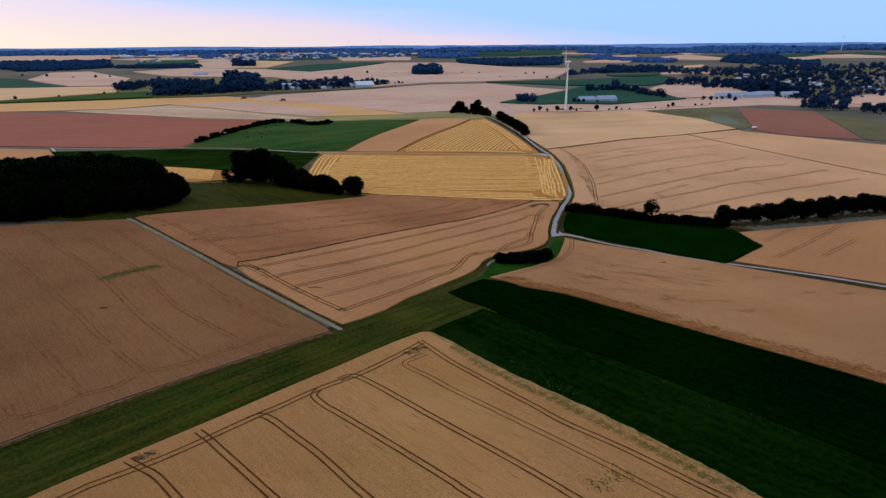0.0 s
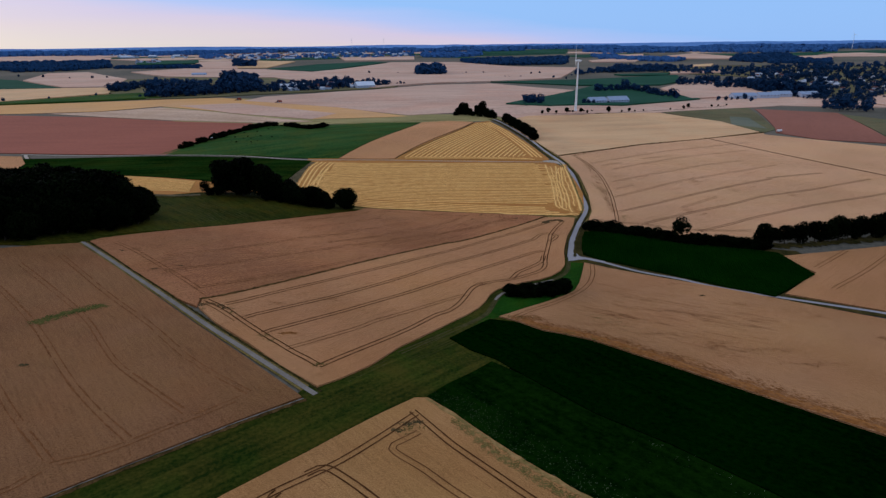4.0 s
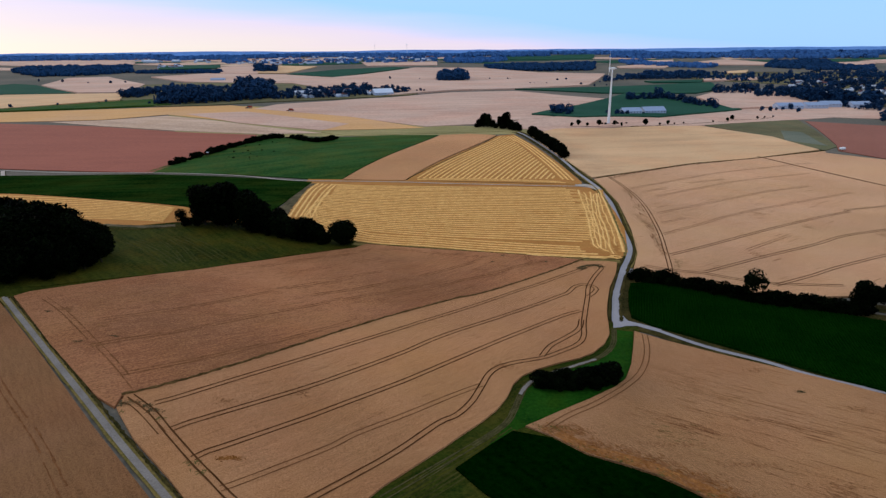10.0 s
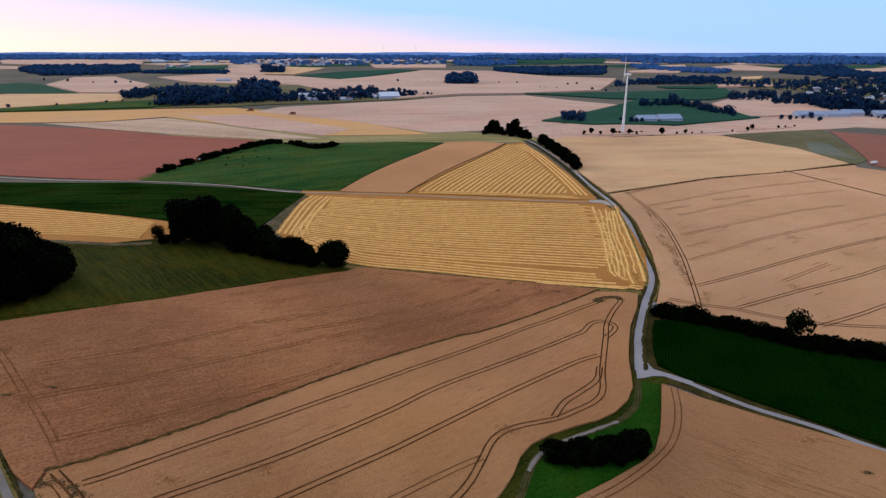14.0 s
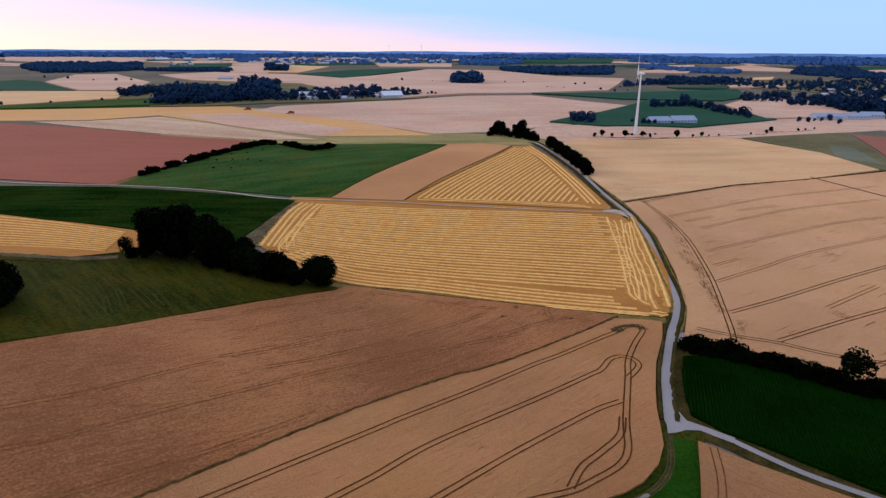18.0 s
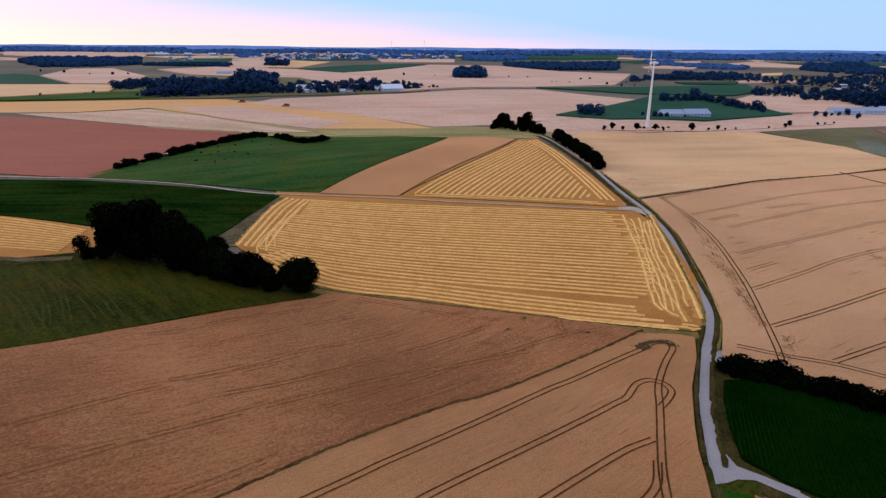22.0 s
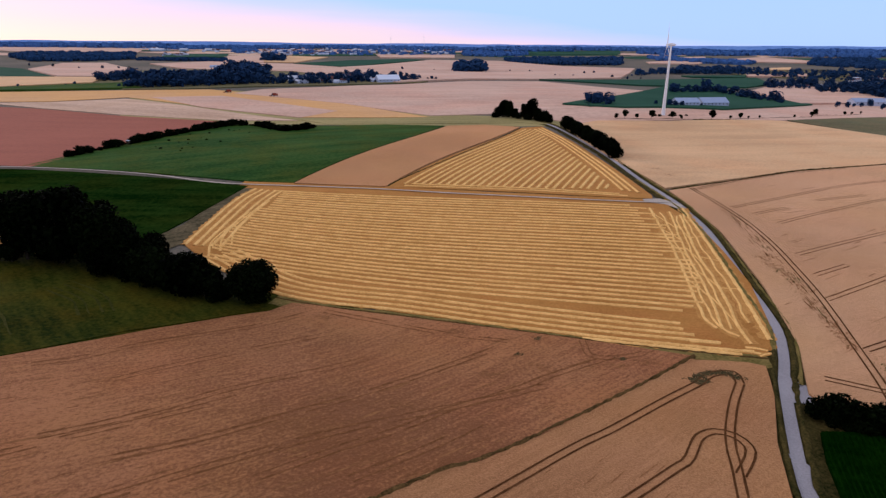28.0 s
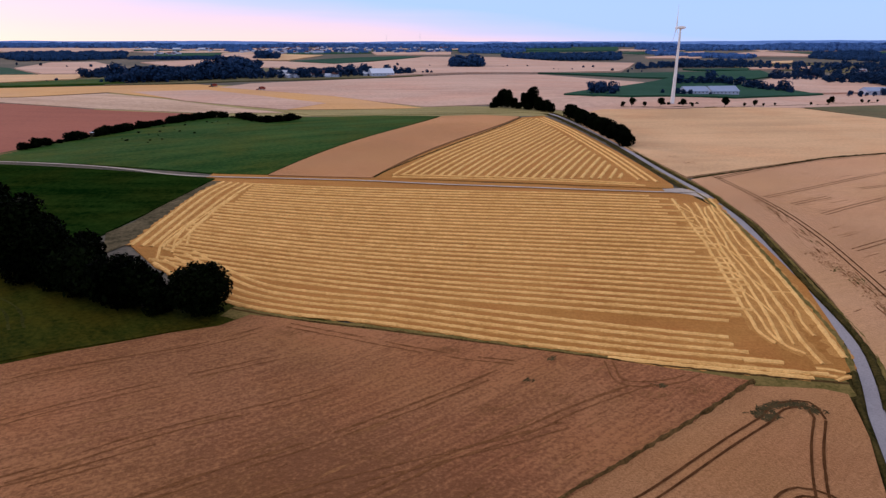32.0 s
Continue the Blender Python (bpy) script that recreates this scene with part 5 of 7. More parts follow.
# field, what lies there, pieces, half widths, places
PATCHES = [
    ("wheat_left", "weeds", 120, 2.4, 1.3, even([(-143.7, 243.0), (-141.5, 246.0), (-137, 251.3), (-132.3, 255.2), (-127.5, 259.5)], 2.6)),
    ("wheat_left", "lodged", 40, 3, 2, [(-137.6, 214.2), (-163.9, 226.4), (-69.5, 196.3)]),
    ("wheat_left", "churned", 70, 1.6, 0.6, [(-131, 216)]),
    ("wheat_near", "weeds", 50, 3, 2.5, [(-8.7, 190.2), (37.6, 122.2), (44, 125)]),
    ("wheat_near", "churned", 60, 1.6, 0.8, [(-9.5, 192.5), (-12.5, 189.5), (-7, 193.5), (-76, 133), (-78, 131)]),
    ("wheat_near", "weeds_y", 80, 1.6, 1.2, even([(4, 194), (16, 178), (33.2, 160), (47.5, 144.5), (69, 119.5)], 3.4)),
    ("wheat_tram", "lodged", 60, 3.5, 2, [(16.5, 305.8), (18.2, 304.4), (-65.6, 270.3), (-47.1, 278.2)]),
    ("wheat_tram", "churned", 60, 2.0, 0.9, [(-95.3, 263), (-93.5, 264.5), (-90.6, 265.6), (-86.5, 264.3), (-83.4, 262.3)]),
    ("wheat_tram", "weeds", 26, 1.6, 1.0, [(-63.5, 241.8), (-60.4, 238.8), (-41.3, 224), (-39.6, 224.2), (-80.6, 258.7), (-92.8, 260)]),
    ("wheat_tram", "rough", 70, 1.5, 0.6, [(-56.5, 244.6), (-54.4, 245.1)]),
    ("wheat_tram", "churned", 90, 1.4, 0.8, [(61.5, 408.3), (63.2, 409.6), (64.8, 410.8), (66.6, 411.4), (69.0, 411.6), (71.1, 411.0), (72.4, 409.5), (62.4, 407.0), (64, 407.6)]),
    ("wheat_mid", "lodged", 60, 3, 1.6, [(-119.7, 295.4), (-144.8, 320.5), (-125.7, 309.5), (-64.5, 301.8), (-90, 330), (-30, 372), (-10, 392), (10, 408), (23.6, 412.6), (44.2, 414), (52, 416), (0, 432), (-40, 438)]),
    ("wheat_mid", "churned", 26, 1.4, 0.7, [(-150.5, 317.5), (-127, 297), (18, 419), (45, 417.5), (24, 428), (-117, 303)]),
    ("wheat_road", "lodged", 90, 3, 3.5, [(187.9, 496.5), (156.4, 424.4), (205, 470), (240, 455)]),
    ("wheat_road", "lodged", 55, 2.4, 4, even([(110, 489), (113, 474), (112, 462), (110, 440), (108, 420)], 7.0) + [(117.1, 547.1), (117.5, 539)]),
    ("wheat_road", "weeds", 34, 1.8, 3.2, [(111, 478), (113.5, 470), (112.5, 415), (111, 409), (107, 404)]),
    ("wheat_right", "lodged", 40, 3, 1.4, [(104.6, 307.5), (125.2, 283.4), (149.1, 269.3), (161.7, 249.4), (177.8, 247.2), (96.8, 242.7), (122.1, 239.2)]),
    ("wheat_right", "churned", 40, 1.6, 0.6, [(113, 293.5)]),
    ("wheat_right", "lodged", 260, 6.0, 3.2, even([(33, 267), *shifted(LINE["beet_edge"], 3.0)[1:]], 9.0)),
    ("wheat_right", "rough", 150, 6.0, 2.4, even([(33, 267), *shifted(LINE["beet_edge"], 2.2)[1:]], 8.0)),
    ("wheat_right", "weeds", 70, 5.5, 1.6, even([(30, 268), *LINE["beet_edge"][1:6]], 11.0)),
    ("wheat_right", "lodged", 85, 9, 1.2, [(62.4, 262.2), (81.6, 254.1), (99.2, 246.5), (114.4, 240.9), (126.2, 229.7)]),
    ("wheat_upper", "lodged", 40, 3, 3, [(112.7, 620.4), (109.2, 637)]),
    ("stub_main", "weeds", 40, 16, 2.5, [(-44.4, 527.4), (-14.7, 521.7), (-59.9, 522.8)]),
    ("stub_main", "weeds", 25, 14, 2, [(-21.9, 496.5), (-1.2, 499.6)]),
    ("clover", "blossom", 120, 8, 5, even([(1, 206.7), (10, 198.8), (19.1, 186.2), (27, 176.9), (34.1, 168.5), (40.9, 160.7)], 8.0)),
    ("clover", "blossom", 30, 9, 2.5, even([(60, 185), (98, 144)], 9.0)),
]
for key, mat, count, rx, ry, places in PATCHES:
    for x, y in places:
        patch(key, mat, count, rx, ry, x, y)
# field, what shows, streaks, from, to, half width, direction of the rows
STREAKS = [
    ("wheat_right", "rough", 90, (33.9, 263.1), (86.7, 231.9), 2.6, -0.51, (1.5, 5.0), (0.08, 0.2)),
    ("wheat_right", "furrow", 90, (38, 258.4), (85.9, 230.2), 4.0, -0.51, (1.0, 4.0), (0.06, 0.16)),
    ("wheat_right", "churned", 50, (39.6, 258.5), (73.3, 238.7), 1.6, -0.51, (0.8, 3.0), (0.06, 0.16)),
    ("wheat_right", "furrow", 26, (62.6, 276.4), (77.2, 268.2), 2.0, -0.51, (2.0, 8.0), (0.07, 0.16)),
    ("wheat_right", "furrow", 34, (53.6, 275.9), (108.6, 234.7), 12.0, -0.51, (2.0, 8.0), (0.06, 0.14)),
    ("wheat_right", "lodged", 140, (64.2, 295.4), (124.8, 259.9), 20.0, -0.51, (4.0, 16.0), (0.08, 0.2)),
    ("wheat_right", "weeds", 24, (58.7, 268.9), (72, 265.5), 4.0, -0.51, (1.0, 3.0), (0.05, 0.12)),
    ("wheat_mid", "furrow", 260, (-150, 320), (40, 425), 42.0, 0.69, (0.8, 4.0), (0.05, 0.13)),
    ("wheat_mid", "lodged", 200, (-140, 330), (45, 415), 40.0, 0.69, (3.0, 10.0), (0.1, 0.3)),
    ("wheat_left", "furrow", 300, (-230, 280), (-80, 170), 40.0, -0.80, (0.4, 1.6), (0.05, 0.16)),
    ("wheat_tram", "lodged", 80, (-60, 250), (50, 370), 26.0, 0.80, (2.0, 8.0), (0.05, 0.14)),
    ("wheat_near", "lodged", 80, (-40, 150), (40, 140), 30.0, -0.80, (2.0, 8.0), (0.05, 0.14)),
    ("wheat_road", "furrow", 70, (119, 545), (109, 425), 2.2, 1.49, (1.5, 7.0), (0.08, 0.22)),
    ("wheat_road", "weeds", 40, (119, 545), (109, 425), 2.6, 1.49, (1.0, 4.0), (0.08, 0.22)),
    ("wheat_road", "lodged", 90, (110, 420), (250, 600), 60.0, 0.57, (4.0, 14.0), (0.1, 0.25)),
]
for row in STREAKS:
    streaks(*row)
for key in ("mow_a", "mow_b", "mow_c", "mow_d"):
    for side in (-5.0, -2.4, 0.6, 3.2):
        ribbon("mown_swath", LINE[key], 0.6, 0.26, M["mown"], FIELD["meadow"], 0, 0.7, 2.5, side + random.uniform(-0.6, 0.6))


# ---- straw swaths on the stubble ----
def clipped(a, b, poly, step=2.0):
    """The longest run of the straight line a-b that lies in the outline, or None."""
    a, b = Vector(a), Vector(b)
    n = int((b - a).length / step)
    best, run = [], []
    for i in range(n + 1):
        q = a.lerp(b, i / n)
        if inside(q, poly):
            run.append(q)
        else:
            run = []
        if len(run) > len(best):
            best = list(run)
    return (tuple(best[0]), tuple(best[-1])) if len(best) > 3 else None


def swath(key, pts, width=1.4, height=0.3, litter=1.4):
    """A windrow of straw, heaped and ragged, on a thinner band of loose litter."""
    ribbon("straw_litter", pts, width * litter, 0.125, M["straw_thin"], FIELD[key], height * 0.2, 0.35, 1.2)
    ribbon("straw_swath", pts, width * 0.85, 0.135, M["straw"], FIELD[key], height * 1.3, 0.2, 0.9)


row_a, row_b = Vector(LINE["maize_dir"][0]), Vector(LINE["maize_dir"][1])
row_d = (row_b - row_a).normalized()
row_n = Vector((row_d.y, -row_d.x))
for k in range(-120, 120):
    m = row_a + row_n * 1.1 * k
    c = clipped(m - row_d * 120, m + row_d * 120, OUTLINE["maize"], 1.0)
    if c:
        ribbon("maize_row", [c[0], c[1]], 0.55, 0.98, M["maize_top"], FIELD["maize"], 0.35, 0.4, 1.8)


STUB_FOOT = [(-96, 476.5), (-78, 463.5), (-62, 454), (-43.4, 449), (-18, 444.8), (15.6, 436), (45.7, 428.6), (73.3, 423.5), (82, 422)]
STUB_SIDE = [(-111, 489), (-112, 517), (-111.6, 545.7), (-109.2, 563)]
for i in range(5):
    line = shifted(STUB_FOOT, 1.0 + 3.4 * i)
    swath("stub_main", [(x + random.uniform(-0.3, 0.3), y + random.uniform(-0.3, 0.3)) for x, y in line[: len(line) - (2 if i > 1 else (1 if i else 0))]] + ([(69 + random.uniform(-3, 2), line[-2][1] + 0.8)] if i else []), random.uniform(1.45, 1.7))
for i in range(5):
    swath("stub_main", [(x + random.uniform(-0.4, 0.4), y) for x, y in shifted(STUB_SIDE, -1.3 - 3.6 * i)], random.uniform(1.4, 1.9), 0.25, 1.9)
for i in range(3):
    swath("stub_main", [(-96 + 2 * i, 480 + 6 * i), (-101 + 2 * i, 497 + 7 * i), (-99 + 2 * i, 530 + 8 * i)], 1.0, 0.2)
low_l, low_r, top_l, top_r = Vector((-110, 481.0)), Vector((110, 437.5)), Vector((-110, 564)), Vector((110, 552.5))
core = [(-98, 566), (80, 556), (88, 530), (86, 490), (80, 450), (75, 432), (40, 436), (-40, 456), (-99, 478), (-101, 505)]
rows = 29
for i in range(rows):
    s = (i + 0.35) / rows
    a, b = low_l.lerp(top_l, s), low_r.lerp(top_r, s)
    wob = random.uniform(-0.35, 0.35)
    c = clipped((a.x, a.y + wob), (b.x, b.y - wob), core)
    if c:
        (ax, ay), (bx, by) = c
        end = 1.0 - random.choice((0.0, 0.0, 0.0, 0.012, 0.025, 0.05))
        ins = random.choice((0.0, 0.01, 0.03))
        pts = [(ax + (bx - ax) * (ins + (end - ins) * u), ay + (by - ay) * (ins + (end - ins) * u) + (random.uniform(-0.25, 0.25) if 0 < u < 1 else 0)) for u in (0, 0.17, 0.36, 0.55, 0.74, 1)]
        swath("stub_main", pts, random.uniform(1.45, 1.7))
for key, wide in (("head_a", 1.3), ("head_b", 1.2), ("head_c", 1.3), ("head_d", 1.6)):
    swath("stub_main", [(q.x + random.uniform(-0.22, 0.22), q.y) for q in curve_through(LINE[key], 5.0)], wide, 0.2, 2.6)
for one, two in (("head_a", "head_b"), ("head_b", "head_c"), ("head_c", "head_d")):
    pa, pb = curve_through(LINE[one], 2.0), curve_through(LINE[two], 2.0)
    n, k = min(len(pa), len(pb)), random.randrange(3, 9)
    swath("stub_main", [((pa[i].x + pb[i].x) / 2 + random.uniform(-0.5, 0.5), (pa[i].y + pb[i].y) / 2) for i in range(2, n, 3)], 0.9, 0.15, 2.4)
    while k < n - 10:
        m = k + random.randrange(4, 8)
        swath("stub_main", [(pa[k].x, pa[k].y), ((pa[k].x + pb[m].x) / 2 + 0.3, (pa[k].y + pb[m].y) / 2), (pb[m].x, pb[m].y)], 0.7, 0.1, 2.2)
        k = m + random.randrange(2, 7)
swath("stub_main", LINE["foot"], 2.0, 0.2)
for a, b in (((77.5, 423.5), (83.5, 422.3)), ((80.5, 425.5), (86, 424)), ((82.5, 420.8), (86.5, 422.5))):
    swath("stub_main", [a, ((a[0] + b[0]) / 2, (a[1] + b[1]) / 2 + 0.4), b], 0.9, 0.12, 1.8)
tri = [(-37, 578), (38, 797), (48, 800), (57, 740), (66, 660), (74, 580), (40, 576)]
for i in range(34):
    x0 = -41 + 4.3 * i + random.uniform(-0.3, 0.3)
    c = clipped((x0, 560), (x0 + 100, 560 + 291), tri)
    if c:
        swath("stub_tri", [c[0], c[1]], random.uniform(1.5, 1.9))
for d in (2.0, 5.6, 9.2):
    swath("stub_tri", [(57 - d * 0.9, 808 - d), (70 - d, 738), (80 - d, 652), (87 - d, 575 + d * 0.4)], 1.7)
for d in (0.0, 3.4):
    swath("stub_tri", [(-34 + d, 576.5 + d), (30, 573.5 + d), (78 - d, 568.5 + d)], 1.4)
for i in range(12):
    s = (i + 0.5) / 12
    swath("stub_left", [(-440, 548 - 70 * s), (-312, 522 - 70 * s), (-184 + 8 * s, 491 - 33 * s)])


# ---- trees ----
def crown_mesh(name, height, radius, base, leaves, size, material, lobes=9, flat=1.0, scatter=0.7):
    """A crown of many leaf clumps: they cover several lobes of uneven size, so that the outline is broken and has gaps."""
    rng = np.random.default_rng(len(name) + leaves + lobes)
    mid = (base + height) / 2
    half = (height - base) / 2
    cs, rs = [], []
    for k in range(lobes):
        a, u = rng.uniform(0, 2 * math.pi), rng.uniform(-0.62, 0.62)
        d = rng.uniform(0.25, 0.6) * radius * math.sqrt(max(0.1, 1 - u * u))
        cs.append((math.cos(a) * d, math.sin(a) * d, mid + u * half))
        rs.append(rng.uniform(0.38, 0.62))
    cs.append((0, 0, mid + 0.25 * half))
    rs.append(0.75)
    cs, rs = np.array(cs), np.array(rs)
    pick = rng.choice(len(cs), leaves, p=rs**2 / (rs**2).sum())
    way = rng.normal(size=(leaves, 3))
    way /= np.linalg.norm(way, axis=1)[:, None]
    shell = rng.uniform(0.55, 1.06, leaves) ** 0.6
    at = cs[pick] + way * (shell * rs[pick])[:, None] * np.array([radius, radius, half * flat])
    at[:, 2] = np.maximum(at[:, 2], max(0.15, base * 0.7))
    n = way + rng.normal(scale=scatter, size=(leaves, 3))
    n /= np.linalg.norm(n, axis=1)[:, None]
    u = np.cross(n, rng.normal(size=(leaves, 3)))
    u /= np.linalg.norm(u, axis=1)[:, None]
    v = np.cross(n, u)
    s = size * rng.uniform(0.55, 1.25, leaves)[:, None]
    quad = np.stack([at - u * s, at + v * s * 0.6, at + u * s + n * s * 0.25, at - v * s * 0.6], 1).reshape(-1, 3)
    faces = np.arange(leaves * 4).reshape(-1, 4)
    return mesh_of(name, quad.tolist(), faces.tolist(), material)


def trunk_mesh(name, height, radius, limbs=4, sides=7):
    """A tapered, slightly bent trunk with limbs that fork off into the crown."""
    verts, faces = [], []

    def tube(a, b, ra, rb, bend):
        o = len(verts)
        for i in range(4):
            t = i / 3
            c = Vector(a).lerp(Vector(b), t) + Vector(bend) * math.sin(t * math.pi)
            r = ra + (rb - ra) * t
            for k in range(sides):
                g = 2 * math.pi * k / sides
                verts.append((c.x + r * math.cos(g), c.y + r * math.sin(g), c.z))
            if i:
                for k in range(sides):
                    p, q = o + (i - 1) * sides + k, o + (i - 1) * sides + (k + 1) % sides
                    faces.append((p, q, q + sides, p + sides))

    tube((0, 0, -0.4), (0, 0, height * 0.7), radius, radius * 0.45, (radius * 0.5, radius * 0.3, 0))
    for k in range(limbs):
        g = 2 * math.pi * k / limbs + 0.4
        z = height * (0.3 + 0.08 * k)
        tube((0, 0, z), (math.cos(g) * height * 0.24, math.sin(g) * height * 0.24, z + height * 0.3), radius * 0.5, radius * 0.15, (0, 0, 0.1))
    return mesh_of(name, verts, faces, M["bark"], True)


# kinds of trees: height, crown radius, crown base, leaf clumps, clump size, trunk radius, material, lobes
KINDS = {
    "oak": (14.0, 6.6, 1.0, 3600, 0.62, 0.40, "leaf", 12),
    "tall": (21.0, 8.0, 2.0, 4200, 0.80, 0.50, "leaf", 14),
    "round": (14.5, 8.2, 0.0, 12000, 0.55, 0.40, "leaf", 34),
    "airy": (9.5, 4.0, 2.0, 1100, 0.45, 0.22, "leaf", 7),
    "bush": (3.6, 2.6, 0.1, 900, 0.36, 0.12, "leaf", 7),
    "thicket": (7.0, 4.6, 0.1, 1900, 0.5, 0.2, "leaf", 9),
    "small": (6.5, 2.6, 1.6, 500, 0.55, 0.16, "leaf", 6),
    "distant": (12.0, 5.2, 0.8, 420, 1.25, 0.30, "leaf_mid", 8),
}
MADE = {}


def tree(kind, x, y, scale=1.0, label="", group="", stretch=1.0, name="tree", category="tree"):
    hgt, rad, base, leaves, size, trunk, mat, lobes = KINDS[kind]
    variant = random.randrange(3)
    key = (kind, variant, name)
    m = pose(x, y, lie(x, y) - 0.05, 0, 0, random.uniform(0, 360)) @ Matrix.Diagonal((scale, scale, scale * stretch, 1))
    if key not in MADE:
        ob = new(name)
        part("trunk", trunk_mesh("trunk", hgt, trunk, 4, 5 if kind == "distant" else 7), None, ob, "dark bark trunk with limbs")
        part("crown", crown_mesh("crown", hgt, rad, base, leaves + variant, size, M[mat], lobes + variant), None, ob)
        ob.matrix_basis = m
        MADE[key] = ob
    else:
        ob = copy_thing(MADE[key], Matrix.Identity(4))
        ob.matrix_basis = m
    return tagged(ob, label, category, group)


def along(pts, gap, jitter=0.0):
    """Even places along a line, shaken by jitter metres."""
    line, out, left = curve_through(pts, 0.5), [], 0.0
    for a, b in zip(line, line[1:]):
        left -= (b - a).length
        if left <= 0:
            out.append((a.x + random.uniform(-jitter, jitter), a.y + random.uniform(-jitter, jitter)))
            left += gap * random.uniform(0.8, 1.25)
    return out


# the wood beside the gravel track, lower at its edge, closed behind it
WOOD = [(-159, 379), (-160, 367), (-167, 355), (-176, 340), (-195, 330), (-215, 320), (-240, 316), (-290, 321), (-345, 334), (-350, 400), (-250, 412), (-195, 408), (-170, 398)]


def edge_distance(x, y, poly):
    best = 1e9
    for (x1, y1), (x2, y2) in zip(poly, poly[1:] + poly[:1]):
        dx, dy = x2 - x1, y2 - y1
        t = max(0.0, min(1.0, ((x - x1) * dx + (y - y1) * dy) / (dx * dx + dy * dy)))
        best = min(best, math.hypot(x - x1 - t * dx, y - y1 - t * dy))
    return best


gx, gy = 7.0, 7.0
for i in range(28):
    for k in range(15):
        x, y = -352 + gx * (i + 0.5 * (k % 2)) + random.uniform(-1.8, 1.8), 316 + gy * k + random.uniform(-1.8, 1.8)
        if not inside((x, y), WOOD):
            continue
        d = edge_distance(x, y, WOOD)
        if d < 2.5:
            continue
        want = min(26.0, 11.0 + 0.62 * d) * random.uniform(0.94, 1.06)
        if d < 9:
            tree("oak", x, y, want / 14.0, "dense dark deciduous tree at the edge of a closed wood", "trees of the wood")
        else:
            tree("tall", x, y, want / 21.0, "tall dark deciduous tree in a closed wood", "trees of the wood")
# trees between meadow and stubble
for i, (x, y) in enumerate(LINE["copse"][:-1]):
    if i == 0:
        tree("airy", x, y + 4, 1.0, "small leafy tree at the end of a tree group", "trees by the stubble field")
        continue
    kind = "tall" if i < 5 else "oak"
    s = (1.15, 1.27, 1.08, 0.85, 0.98, 0.84, 0.62)[i - 1]
    tree(kind, x, y + 5, s, "dark leafy tree in a group by the stubble field", "trees by the stubble field")
    if i > 3:
        tree("thicket", x + 5, y + 1, 1.45 if i < 6 else 0.9, "dark leafy bush under the trees by the stubble field", "bushes by the stubble field", 1.0, "bush", "bush")
        tree("thicket", x - 3, y + 3, 1.5 if i < 6 else 1.1, "dark leafy bush under the trees by the stubble field", "bushes by the stubble field", 1.0, "bush", "bush")
    if i < 6:
        tree(kind, x - 3, y + 13, s * 0.95, "dark leafy tree in a group by the stubble field", "trees by the stubble field")
for x, y, s in ((-97, 449, 1.75), (-89, 449, 1.95), (-83, 447.5, 1.6), (-78.5, 446, 1.1), (-104, 452, 1.9), (-160, 455, 0.8), (-154, 455.5, 1.0)):
    tree("thicket", x, y, s, "broad dark leafy bush at the low end of the tree group", "bushes by the stubble field", 1.0, "bush", "bush")
x, y = LINE["copse"][-1]
tree("round", x, y + 6, 1.04, "single round dark tree at the field corner", "", 0.9)
# low hedge behind the maize, one taller tree in it
for x, y in along(LINE["hedge_low"] + [(176.0, 359.0)], 2.6, 0.7):
    tree("bush", x, y + 1.5, random.uniform(1.1, 1.8), "dark leafy bush in a field hedge", "hedge by the maize", 1.0, "bush", "bush")
    tree("bush", x + 1.5, y - 1.8, random.uniform(0.7, 1.2), "dark leafy bush in a field hedge", "hedge by the maize", 0.9, "bush", "bush")
tree("airy", 131.5, 371, 1.5, "loose-crowned tree standing in the field hedge")
tree("airy", 120, 374, 0.8, "loose-crowned tree standing in the field hedge")
for x, y in along(LINE["hedge_trees"], 7.0, 1.2):
    tree("oak", x, y + 4, random.uniform(0.66, 0.98), "broad dark tree in a field tree line", "field tree line")
for row, (gap, back, big) in enumerate(((3.6, 2.6, 0.62), (3.8, 6.0, 0.74), (4.2, 9.5, 0.72))):
    for x, y in along(LINE["bush_strip"], gap, 0.7):
        if back > 8 and x < 33:
            continue
        tree("thicket", x + 0.12 * back, y + back, big * random.uniform(0.78, 1.06) * (1.2 if x > 44 else 1.0), "dark thicket bush beside the grass strip", "thicket by the grass strip", 0.9, "bush", "bush")
for x, y in along(LINE["green_hedge"], 2.3, 1.6):
    tree("bush", x, y, random.choice((0.6, 0.9, 1.2, 1.5, 1.9)), "dark bush in the hedge along the meadow", "hedge along the meadow", 0.8, "bush", "bush")
for _ in range(20):
    x, y = random.uniform(-225, -170), random.uniform(640, 780)
    tree("bush", x, y, random.uniform(0.22, 0.45), "small low bush in the green meadow", "low bushes in the meadow", 0.8, "bush", "bush")
for x, y, s, up in ((18, 882, 0.5, 1.0), (23, 884, 0.68, 1.15), (29, 879, 0.74, 1.05), (34, 876, 0.5, 0.9), (43, 866, 0.56, 1.25), (49, 862, 0.8, 1.15), (54, 856, 0.55, 1.0)):
    tree("tall", x, y, s, "tall dark leafy tree with an uneven crown on the crest", "trees on the crest", up)
for x, y, s in ((15, 880, 0.8), (38, 868, 0.9), (46, 858, 0.9), (56, 850, 1.25), (60, 845, 1.35), (63, 838, 1.1)):
    tree("thicket", x, y, s, "dark thicket bush on the crest", "bushes on the crest", 1.0, "bush", "bush")
